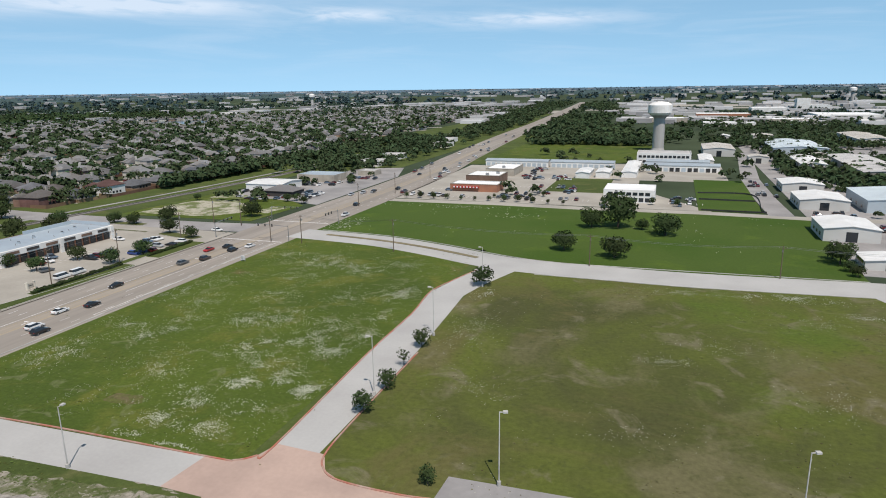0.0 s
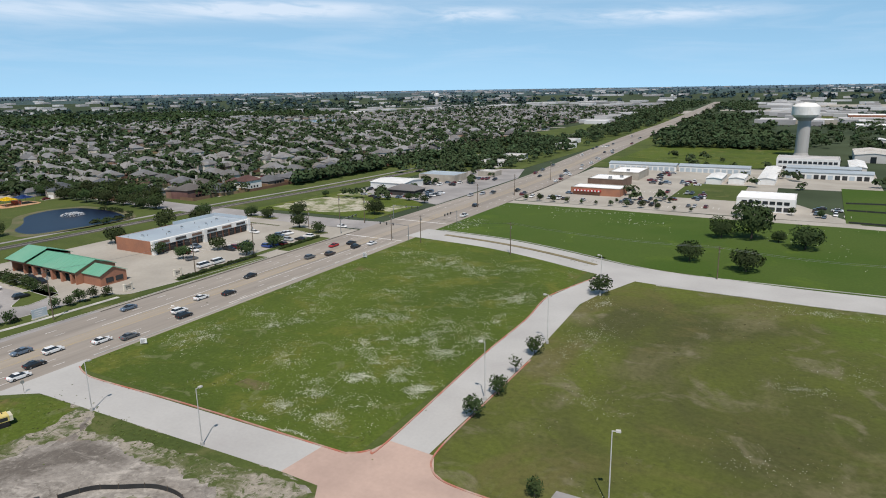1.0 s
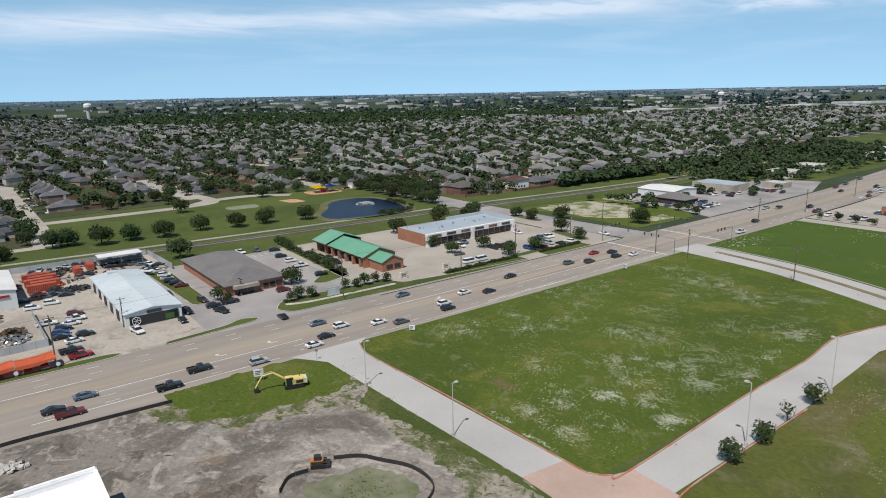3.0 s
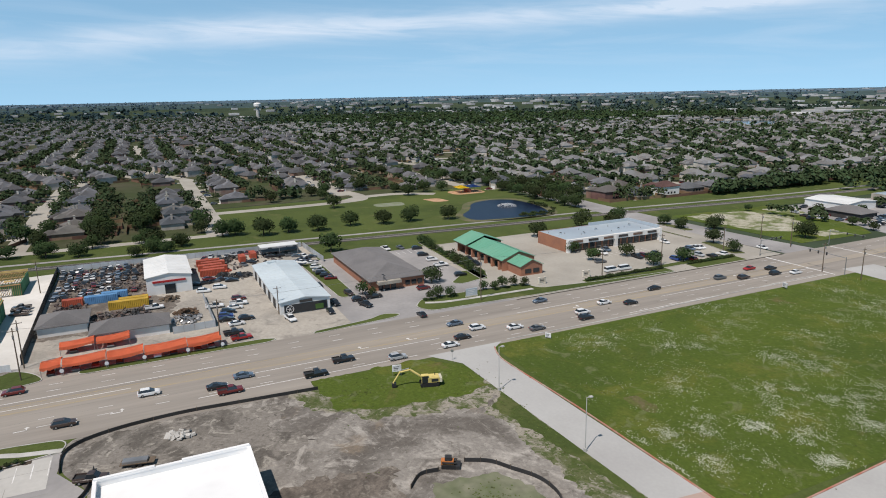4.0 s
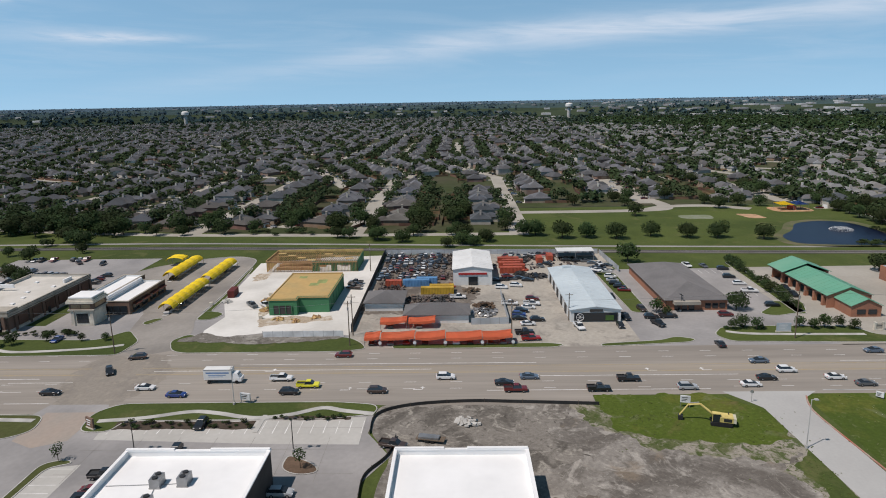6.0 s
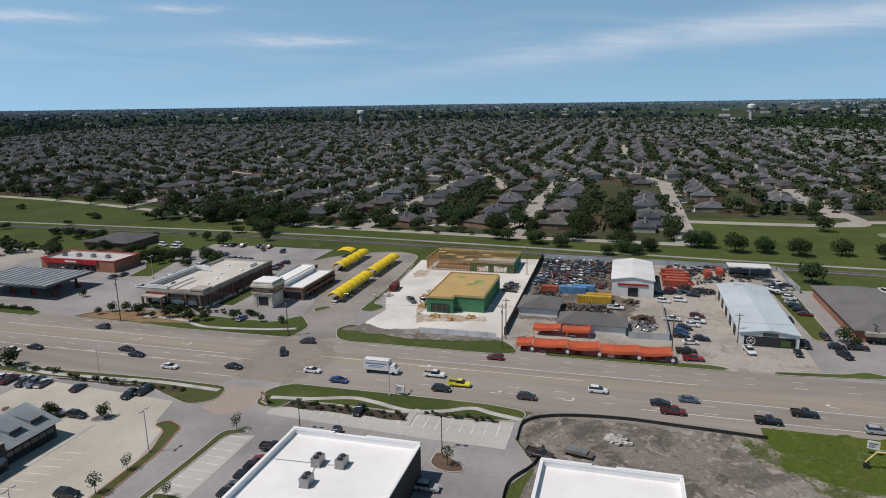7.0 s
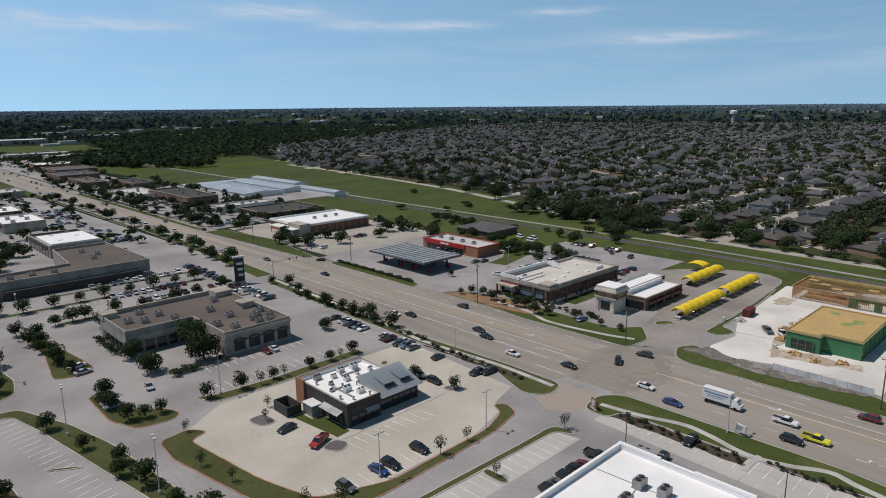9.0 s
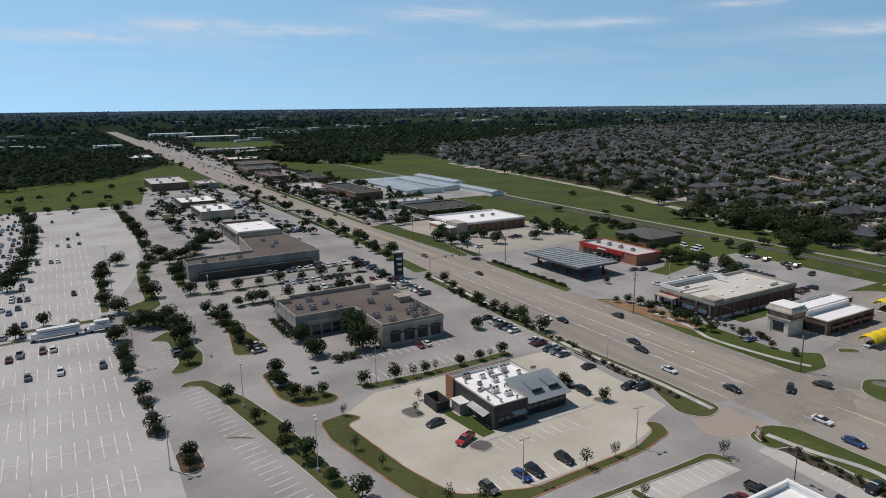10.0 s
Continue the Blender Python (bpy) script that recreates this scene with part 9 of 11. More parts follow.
grove("small", [(-189.1, 81.8), (-190.2, 85), (-189.2, 88.8), (-190.9, 102.4), (-189.1, 105.7), (-189.8, 109.4), (-190.4, 113.9), (-188.5, 117.5), (-206.3, 63.9), (-202, 66)], 4.2, "forecourt trees", 0.2, 1.2, 0.15)
grove("big", [(-207.9, 90.5), (-221, 161), (-205.7, 160), (-204.8, 176), (-188.3, 175.4), (-187.4, 189.8), (-204.3, 223.6), (-189, 218.8)], 5.9, "forecourt shade trees", 0.12, 1.05)
grove("dense", [(-246.7, 235.2), (-235.7, 235.4), (-225.6, 246.6), (-266.8, 222.8)], 6.4, "trees beside the cross street", 0.15, 1.1)
plant("dense", -192, 266, 8.2, wide=1.05, group="corner lot trees")
grove("big", [(-252, 300), (-199, 309), (-187, 306)], 4.2, "corner lot trees")
grove("big", [(0.967 * x, 0.967 * y) for x, y in ((-13.5, -273.4), (-15.7, -254.5), (-17.9, -250.5), (-21.1, -248.7), (-25.0, -247.0), (-28.5, -253.9), (-29.8, -239.2), (-29.9, -227.2), (-10.5, -238.9), (-11.2, -222.0), (-8.9, -258.8), (-9.5, -289.4), (-10.6, -313.8), (-10.9, -330.1), (-12.2, -349.4))], 5.6, "trees along the lot's lane", 0.25, 1.05)
grove("big", [(0.97 * x, 0.97 * y) for x, y in ((-34.1, -557.1), (-35.9, -530), (-35.4, -510.5), (-36, -482), (-36.7, -453.5), (-36.7, -438), (-37.0, -422.0), (-36.0, -392.3), (-34.3, -356.9), (-29.6, -338.9), (-27.0, -312.2), (-27.0, -288.5), (-40.2, -364.0), (-19.6, -361.6), (-53.0, -505.3), (-60, -464.8), (-60, -438), (-25.0, -579.5), (-6.0, -575.6), (-44, -576), (12, -578), (30, -580))], 6.4, "trees between the lots", 0.25, 1.0)
grove("big", [(0.97 * x, 0.97 * y) for x, y in ((26.4, -559.0), (24, -540), (22.2, -521.5), (20.5, -497), (19.2, -472.2), (18.9, -455), (19.0, -436.9), (19.5, -418), (20.2, -401.2), (21.4, -370.4), (23.2, -356.5), (25.7, -333.1))], 6.8, "row of trees in the huge lot", 0.2, 1.05)
grove("small", [(11, -262), (2, -251.5), (19, -251)], 4.6, "trees on a lot divider", 0.2, 1.2)
grove("big", [(0.967 * x, 0.967 * y) for x, y in ((-48.0, -361.6), (-52.5, -362), (-57.8, -367.1), (-64, -384), (-70.9, -398.7), (-44.2, -329.4), (-41.6, -319), (-41.3, -308), (-42.3, -287.2), (-43, -352))], 6.6, "trees at the end of a plaza block", 0.2, 1.05)
grove("small", [(0.968 * x, 0.968 * y) for x, y in ((-50.7, -282.4), (-61.2, -282.5), (-70.7, -283), (-79.9, -283.5), (-90, -283), (-99.5, -283), (-109.3, -283.7), (-118, -284), (-55.3, -257), (-61.0, -257.5), (-65.4, -258), (-76.0, -257.6), (-86, -258), (-99.5, -258.7), (-108.5, -259.7), (-120.7, -262), (-72, -245.5), (-82, -245.5), (-91, -245), (-112, -245))], 5.0, "rows of plaza trees", 0.2, 1.25, 0.1)
grove("small", [(0.967 * x, 0.967 * y) for x, y in ((-42.8, -254.9), (-43.5, -241.3), (-44.8, -230.4), (-45.8, -218.1))], 5.4, "trees on a lot island", 0.2, 1.25, 0.1)
grove("big", [(-144, -300 - k * 22) for k in range(16)], 5.2, "roadside trees", 0.3)
grove("big", [(-172 - 3 * math.sin(k), -400 - k * 17) for k in range(22)], 5.2, "roadside trees", 0.35)
grove("big", [(-200 - 22 * math.sin(k * 2.2), -392 - k * 12) for k in range(26)], 5.5, "trees among the shops", 0.35)
grove("big", [(-258 + 9 * math.sin(k * 1.9), -275 + k * 9) for k in range(12)], 5.5, "trees behind the shops", 0.3)
grove("small", [(-140 + k * 8, 338.5) for k in range(12)] + [(-92, 350), (-88, 362), (-72, 352), (-66, 360), (-8, 348), (4, 346)], 3.4, "lot trees", 0.3, 1.1)
grove("shrub", [(-131.3 - 1.3 * math.sin(k * 1.7), -75 + k * 1.15) for k in range(26)], 0.7, "hedge shrubs", 0.35, 1.2, 0.15)
grove("shrub", [(-134.2 - 0.8 * math.sin(k * 1.7), -42 + k * 1.2) for k in range(14)], 0.6, "hedge shrubs", 0.35, 1.2, 0.15)
grove("shrub", [(-131.6 - 0.8 * math.sin(k * 1.7), -106 - k * 3.0) for k in range(13)], 0.9, "verge shrubs", 0.35, 1.3, 0.15)
grove("shrub", [(-190.5 + 1.2 * math.sin(k * 2.3), -166 + k * 2.0) for k in range(24)], 1.3, "shop-front shrubs", 0.35, 1.3, 0.15)
grove("shrub", [(-189.5 + 1.2 * math.sin(k * 2.3), 80 + k * 2.6) for k in range(0, 15, 2)], 1.0, "forecourt shrubs", 0.4, 1.2, 0.15)
grove("small", [(-206 - k * 4.2, 109.8 + k * 0.2 + 0.5 * math.sin(k * 2)) for k in range(16)], 3.6, "row of hedge trees between lots", 0.25, 1.35, 0.15)
planting([(-250.5, 232.6), (-229, 232.6), (-229, 238), (-250.5, 238)], label="kerbed island with two trees in the cross street")
planting([(-249, 222), (-216, 222), (-216, 224), (-249, 224)], r=0.8, label="narrow kerbed grass strip between street and lot")
planting([(-209, 220), (-186, 215), (-184, 221), (-207, 226)], label="kerbed corner island with trees")
for y0, n in ((140, 29), (188, 20)):
    slab("hedge_verge", rect(-184.6, -177.5, y0 - 1, y0 + n * 1.25), 0.085, GRASS, "grass strip with a clipped hedge", "grass")
    grove("shrub", [(-182.9 + 0.15 * math.sin(k * 1.9), y0 + k * 1.22) for k in range(n)], 1.15, "clipped forecourt hedge", 0.12, 1.15, 0.08)
grove("shrub", [(-177.5, -256 + k * 1.6) for k in range(34)], 1.1, "station hedge", 0.2, 1.3, 0.15)

# ---- vehicles ----
PAINTS = {"black": (0.012, 0.012, 0.014), "white": (0.72, 0.72, 0.71), "silver": (0.38, 0.39, 0.40), "grey": (0.10, 0.105, 0.11), "dark red": (0.14, 0.012, 0.012), "red": (0.36, 0.02, 0.02),
          "blue": (0.02, 0.05, 0.20), "slate blue": (0.10, 0.14, 0.19), "brown": (0.055, 0.035, 0.028), "yellow": (0.72, 0.66, 0.03)}
TYRE = material("tyre_rubber", (0.02, 0.02, 0.02), 0.9, 0.1, 5, 1)


def paint(colour):
    name = "car_paint_" + colour.replace(" ", "_")
    if name not in MATS:
        m = MATS[name] = bpy.data.materials.new(name)
        m.use_nodes = True
        b = m.node_tree.nodes["Principled BSDF"]
        b.inputs["Base Color"].default_value = (*PAINTS[colour], 1)
        b.inputs["Roughness"].default_value, b.inputs["Coat Weight"].default_value, b.inputs["Coat Roughness"].default_value = 0.35, 0.6, 0.08
    return MATS[name]


def side_body(profile, half, inset=0.08):
    """A body from its side outline, its upper edge drawn in a little."""
    bm = bmesh.new()
    top = max(z for _, z in profile)
    rings = []
    for y, k in ((-half, 1), (-half + inset, 0), (half - inset, 0), (half, 1)):
        rings.append([bm.verts.new((x * (0.985 if k else 1), y, z if not k else min(z, top - 0.12))) for x, z in profile])
    for a, b in zip(rings, rings[1:]):
        for i in range(len(profile)):
            j = (i + 1) % len(profile)
            bm.faces.new((a[i], a[j], b[j], b[i]))
    bm.faces.new(rings[0][::-1]), bm.faces.new(rings[-1])
    bmesh.ops.recalc_face_normals(bm, faces=bm.faces[:])
    return bm


def frustum(bm, x0, x1, hw, z0, u0, u1, hu, z1):
    lo = [bm.verts.new((x, y, z0)) for x, y in rect(x0, x1, -hw, hw)]
    hi = [bm.verts.new((x, y, z1)) for x, y in rect(u0, u1, -hu, hu)]
    bm.faces.new(hi), bm.faces.new(lo[::-1])
    for k in range(4):
        bm.faces.new((lo[k], lo[(k + 1) % 4], hi[(k + 1) % 4], hi[k]))


SHAPES = {  # side outline, cabin foot and top, cabin heights, half width, axles
    "sedan": ([(-2.28, 0.30), (-2.42, 0.62), (-2.36, 0.92), (-2.1, 1.02), (-1.5, 1.03), (0.95, 0.98), (1.75, 0.86), (2.25, 0.72), (2.42, 0.55), (2.34, 0.30)], (-1.95, 1.3), (-0.95, 0.15), (0.97, 1.44), 0.92, (-1.4, 1.45)),
    "suv": ([(-2.28, 0.36), (-2.4, 0.7), (-2.36, 1.02), (-2.2, 1.1), (1.0, 1.08), (1.8, 0.98), (2.25, 0.84), (2.4, 0.62), (2.32, 0.36)], (-2.25, 1.3), (-1.75, 0.25), (1.06, 1.68), 0.96, (-1.4, 1.45)),
    "pickup": ([(-2.85, 0.5), (-2.88, 1.05), (-0.75, 1.08), (1.3, 1.12), (2.65, 1.05), (2.85, 0.8), (2.83, 0.5)], (-0.75, 1.5), (-0.45, 0.75), (1.08, 1.85), 1.0, (-1.75, 1.8)),
    "van": ([(-2.7, 0.4), (-2.75, 1.2), (1.9, 1.2), (2.5, 1.0), (2.65, 0.7), (2.62, 0.4)], (-2.7, 2.0), (-2.6, 1.3), (1.18, 2.05), 0.98, (-1.6, 1.65)),
}
CARS = {}


def car_proto(kind, colour, full):
    key = (kind, colour, full)
    if key in CARS:
        return CARS[key]
    prof, foot, top, (z0, z1), half, axles = SHAPES[kind]
    th = thing({"sedan": "car", "suv": "suv", "pickup": "pickup_truck", "van": "van"}[kind], "", {"sedan": "car", "suv": "car", "pickup": "pickup truck", "van": "van"}[kind], 0, 0, -60)
    bm = side_body(prof, half)
    if kind == "pickup":
        for s in (-1, 1):
            box(bm, -2.86, -0.8, s * 0.92 - 0.06, s * 0.92 + 0.06, 1.0, 1.35)
        box(bm, -2.9, -2.78, -0.95, 0.95, 1.0, 1.35)
    frustum(bm, top[0] - 0.04, top[1] + 0.04, half * 0.74, z1 - 0.06, top[0] + 0.05, top[1] - 0.1, half * 0.66, z1 + 0.05)
    bmesh.ops.remove_doubles(bm, verts=bm.verts[:], dist=0.001)
    sharp = [e for e in bm.edges if len(e.link_faces) == 2 and e.calc_face_angle(0) > 0.5]
    bmesh.ops.bevel(bm, geom=sharp, offset=0.07, segments=2 if full else 1, affect="EDGES", clamp_overlap=True)
    body = part("body", bm, paint(colour), th)
    bm = bmesh.new()
    frustum(bm, foot[0], foot[1], half * 0.93, z0 - 0.02, top[0], top[1], half * 0.74, z1 - 0.05)
    part("glasshouse", bm, GLASS, th, "dark tinted glass")
    if kind == "pickup":
        part("bed_floor", boxes((-2.76, -0.82, -0.84, 0.84, 1.085, 1.1)), METAL_DARK, th)
    if full:
        for x in axles:
            for s in (-1, 1):
                bm = bmesh.new()
                cyl(bm, 0, 0, -0.11, 0.11, 0.35, n=12)
                bmesh.ops.transform(bm, matrix=pose(x, s * (half - 0.08), 0.35, 90), verts=bm.verts[:])
                w = part("wheel", bm, TYRE, th)
                bm = bmesh.new()
                cyl(bm, 0, 0, -0.01, 0.01, 0.2, n=8)
                bmesh.ops.transform(bm, matrix=pose(x, s * (half + 0.035), 0.35, 90), verts=bm.verts[:])
                part("rim", bm, METAL_GREY, w)
        ex = max(p[0] for p in prof)
        for s in (-1, 1):
            part("headlight", boxes((ex - 0.16, ex + 0.02, s * half * 0.72 - 0.18, s * half * 0.72 + 0.18, 0.66, 0.8)), CLEAR_WHITE, th)
            part("tail_light", boxes((-ex - 0.04, -ex + 0.1, s * half * 0.78 - 0.13, s * half * 0.78 + 0.13, 0.72, 0.9)), RED_SIGN, th)
    CARS[key] = th
    return th


NAMES = {"sedan": "sedan", "suv": "sport utility car", "pickup": "pickup truck", "van": "van"}


def put_car(kind, colour, x, y, a, place, group="", full=None):
    full = math.hypot(x, y) < 225 if full is None else full
    ob = copy_thing(car_proto(kind, colour, full), pose(x, y, 0.08, 0, 0, a))
    return tagged(ob, f"{colour} {NAMES[kind]} {place}", group=group)


DRIVING = [("suv", "dark red", -170.5, -32.8, -90), ("suv", "white", -155.2, -4.1, 90), ("sedan", "slate blue", -155, 17, 90), ("pickup", "dark red", -147.6, 13, 90), ("pickup", "black", -147.6, 33, 90), ("pickup", "black", -153.2, 41.5, 90),
           ("suv", "silver", -148.2, 54.4, 90), ("sedan", "white", -149.5, 70, 90), ("sedan", "black", -153.2, 75.5, 90), ("suv", "white", -157.8, 82.5, 90), ("sedan", "slate blue", -164, 78.3, -90), ("sedan", "white", -153.3, 92.3, 90),
           ("sedan", "grey", -149.5, 97.5, 90), ("suv", "black", -150.2, 115, 90), ("suv", "white", -154.6, 117, 90), ("sedan", "slate blue", -170.5, 112, -90)]
DRIVING2 = [("sedan", "white", -159.2, 128.7, 90), ("sedan", "black", -155.2, 136, 90), ("sedan", "black", -163.5, 153, -90), ("suv", "grey", -162.2, 182, 90), ("suv", "brown", -158.6, 189.5, 90), ("sedan", "red", -166.1, 201, -90), ("suv", "black", -157, 203.5, 90), ("sedan", "black", -162.6, 208, 90), ("sedan", "white", -154.4, 211, 90),
            ("sedan", "white", -187, 233, 0), ("sedan", "black", -176.2, 73, 180), ("sedan", "white", -150.2, -79, 90), ("sedan", "blue", -146, -69.4, 90), ("pickup", "white", -155, -46, 90), ("suv", "black", -147, -42, 90), ("suv", "brown", -147.4, -20.6, 90)]
DRIVING3 = [("sedan", "black", -147, -169, 90), ("sedan", "white", -143.8, -174, 90), ("sedan", "black", -152, -140.5, 90), ("sedan", "black", -149, -134.4, 90), ("suv", "black", -160.4, -93.4, 30), ("suv", "brown", -170.2, -90.6, -80), ("sedan", "white", -143.6, -119, 90), ("sedan", "black", -147.7, -101.5, 90),
            ("sedan", "black", -151.5, 10.5, 90), ("sedan", "black", -158.5, -240, 90), ("suv", "brown", -167.2, -162.8, -90), ("sedan", "silver", -148, -319, 90), ("sedan", "grey", -155, -285, 90), ("van", "white", -150, -430, 90), ("sedan", "grey", -164, -434, -90), ("sedan", "black", -173, -265, -60)]
for group in (DRIVING, DRIVING2, DRIVING3):
    for kind, colour, x, y, a in group:
        put_car(kind, colour, x, y, a, "on the concrete main road", "cars on the road")
yp = put_car("pickup", "yellow", -150.8, -38.2, 90, "on the concrete main road", "cars on the road")
random.seed(5)
for k in range(90):
    far = random.choice((-1, 1))
    y = random.choice((random.uniform(-1300, -360), random.uniform(265, 900)))
    c = float(np.interp(y, [p[1] for p in ROAD_LINE], [p[0] for p in ROAD_LINE]))
    put_car(random.choice(("sedan", "suv", "sedan", "pickup")), random.choice(("white", "black", "grey", "silver", "dark red")), c + far * random.choice((5, 9, 13)), y, 90 * far, "far off on the main road", "cars on the road", False)


def parked(rows, place="parked on a concrete lot", share=0.75, kinds=("sedan", "suv", "suv", "pickup", "sedan")):
    """Rows of stalls filled in part. Each row: first place, step, heading, number."""
    for x, y, sx, sy, a, n in rows:
        for k in range(n):
            if random.random() < share:
                put_car(random.choice(kinds), random.choice(("black", "white", "white", "grey", "silver", "slate blue", "dark red", "black", "brown")), x + sx * k + random.uniform(-.15, .15), y + sy * k + random.uniform(-.3, .3), a + random.choice((0, 180)), place, "parked cars")


# behind the shops by the filling station
for k in range(10):
    put_car(("suv", "pickup", "sedan")[k % 3], ("white", "black", "grey", "white", "silver", "dark red")[k % 6], -227 - k * 3.4, -182.6 + 0.3 * math.sin(k * 2.0), 88 + (k % 2) * 180, "parked beside shops", "parked cars")
for x, y, a in ((-283, -230.6, 70), (-278.6, -219.8, 80), (-284.5, -222, 75)):
    put_car("van", "white", x, y, a, "parked on grass beside a dark-roofed hall", "parked cars")

# single cars seen in the lots
for kind, colour, x, y, a in (("sedan", "black", -71, -126, 10), ("pickup", "red", -72.8, -115.4, 25), ("sedan", "blue", -75, -97, 95), ("suv", "black", -78.2, -97, 95), ("suv", "grey", -66.6, -96.6, 95), ("suv", "black", -86.6, -97.4, 95), ("suv", "black", -113.4, -121.2, 90), ("sedan", "silver", -113.6, -127.3, 90),
                              ("suv", "black", -125.2, -149.8, 5), ("sedan", "white", -125.9, -144.2, 5), ("suv", "black", -125.6, -117, 0), ("suv", "black", -128.3, -115, 0), ("suv", "black", -131, -57.5, 0), ("sedan", "dark red", -106, -67.8, 90), ("suv", "black", -119.5, -58.3, 5)):
    put_car(kind, colour, x, y, a, "parked on the plaza", "parked cars")
for kind, colour, x, y, a in (("pickup", "black", -111, -68.4, 95), ("suv", "black", -103.2, -68, 92), ("suv", "black", -99.8, -68, 90), ("sedan", "grey", -96.7, -67.6, 91), ("suv", "black", -93.6, -67.6, 88), ("pickup", "brown", -121.6, -14.2, 75), ("sedan", "blue", -185, -122.5, 0), ("suv", "silver", -105, -33, 90),
                              ("sedan", "white", -211.8, -184.8, 95), ("suv", "white", -259, -187, 0), ("suv", "brown", -283, -172, 45), ("suv", "black", -281, -160, 10), ("sedan", "brown", -226, -205.9, 0), ("sedan", "silver", -226, -226, 0), ("sedan", "grey", -222, -208, 0)):
    put_car(kind, colour, x, y, a, "parked beside shops", "parked cars")
for kind, colour, x, y, a in (("suv", "white", -236, 15.2, 80), ("suv", "white", -238.3, 20.8, 80), ("pickup", "white", -224, -1, 90), ("pickup", "white", -215.4, 24.2, 85), ("pickup", "white", -215.8, 16.8, 85), ("suv", "dark red", -221, 25, 90), ("sedan", "white", -211.6, 22.6, 85), ("suv", "black", -208, 20, 85), ("suv", "blue", -204, 18.8, 80),
                              ("sedan", "black", -200.5, 18.6, 95), ("suv", "black", -198.8, 24.2, 95), ("sedan", "white", -195, 20.8, 95), ("pickup", "black", -187.2, 19, 95), ("pickup", "red", -182, 20.4, 95), ("pickup", "white", -191.8, 36.2, 10), ("sedan", "black", -192.8, 49, 0)):
    put_car(kind, colour, x, y, a, "parked in the workshop yard", "cars in the yard")
for kind, colour, x, y, a in (("pickup", "black", -200.2, 52.4, 5), ("suv", "white", -249.3, 58.6, 80), ("sedan", "silver", -244, 58.2, 80), ("suv", "black", -239.2, 58.2, 80), ("suv", "black", -234.8, 58.8, 80), ("sedan", "dark red", -230.6, 59.4, 80), ("sedan", "black", -223.3, 53, 5), ("suv", "brown", -208.4, 59.7, 10), ("suv", "black", -200.3, 60.6, 85),
                              ("pickup", "black", -200.8, 66, 90), ("pickup", "black", -193.8, 60.8, 20), ("suv", "dark red", -201.8, 84.6, 90), ("suv", "black", -259.2, 106, 80), ("sedan", "grey", -263.9, 100, 10), ("pickup", "white", -265, 93.5, 10), ("suv", "black", -247, 103.6, 80), ("suv", "white", -237.3, 103.6, 85), ("pickup", "white", -227.6, 103.2, 85), ("suv", "black", -211.2, 103.6, 85)):
    put_car(kind, colour, x, y, a, "parked beside brick shops", "parked cars")
for kind, colour, x, y, a in (("suv", "black", -230.2, 117, 0), ("suv", "black", -222.6, 116.2, 0), ("van", "white", -188.8, 155.4, 90), ("van", "white", -188.4, 161.4, 90), ("suv", "slate blue", -216, 174.8, 0), ("suv", "grey", -201.2, 160.2, 80), ("suv", "blue", -190, 192, 0), ("suv", "silver", -190.4, 201, 0), ("sedan", "white", -215, 206, 0), ("suv", "blue", -190, 188, 0)):
    put_car(kind, colour, x, y, a, "parked at the strip of shops", "parked cars")
parked([(-187, 193.5, 0, 2.75, 5, 7), (-200, 203, 0, 2.9, 5, 4), (-212, 163, 0, 3.2, 0, 6), (-200, 178, 0, 3.1, 0, 4)], "parked at the strip of shops", 0.5)
parked([(-26, -209.6, 0, 2.9, 8, 4), (-47.6, -208, 0, 2.9, 8, 5), (-46.6, -176, 0, 2.9, 8, 5),  (-112, -160, 2.74, 0, 88, 6), (-98, -174, 2.74, 0, 88, 5), (-126, -186, 0, 2.8, 4, 20), (-122, -300, 0, 2.8, 4, 28), (-116, -256, 2.8, 0, 88, 12), (-60, -173, 2.9, 0, 80, 3), (-116, -240.5, 2.8, 0, 88, 14), (-110, -270.5, 2.8, 0, 88, 12), (-120, -292, 2.8, 0, 88, 16)], "parked on the plaza", 0.6)
parked([(-226 + 0, -184, 2.8, 0, 88, -1), (-260, -147.5, 2.75, 0, 88, 6), (-262, -178, 0, 2.8, 0, 6), (-228, -240, 0, 3, 0, 5), (-226, -300, 3, 0, 88, 9), (-190, -312, 0, 3, 0, 9)], "parked beside shops", 0.6)
parked([(20, -232, -3, 0, 88, 5), (30, -300, 3, 0, 88, 9), (26, -318, 3, 0, 88, 12), (26, -337, 3, 0, 88, 13), (28, -356, 3, 0, 88, 13), (26, -374, 3, 0, 88, 14), (24, -393, 3, 0, 88, 12), (30, -412, 3, 0, 88, 12), (8, -337, 3, 0, 88, 4), (6, -374, 3, 0, 88, 4)], "parked on the huge lot", 0.55)
for k in range(60):
    x, y = random.uniform(-232, -178), random.uniform(-900, -390)
    put_car(random.choice(("sedan", "suv", "pickup")), random.choice(("white", "black", "grey", "silver", "dark red", "slate blue")), x, y, random.choice((0, 90)), "parked along the shops", "parked cars", False)
for k in range(40):
    x, y = random.uniform(-128, -55), random.uniform(-660, -360)
    if not any(x0 - 4 < x < x1 + 4 and y0 - 4 < y < y1 + 4 for x0, x1, y0, y1 in ((-105, -44, -355, -296), (-106, -81, -412, -368), (-102, -79, -502, -463), (-103, -77, -567, -530), (-104, -71, -722, -659))):
        put_car(random.choice(("sedan", "suv", "pickup")), random.choice(("white", "black", "grey", "silver", "dark red")), x, y, random.choice((0, 90)), "parked on the plaza", "parked cars", False)
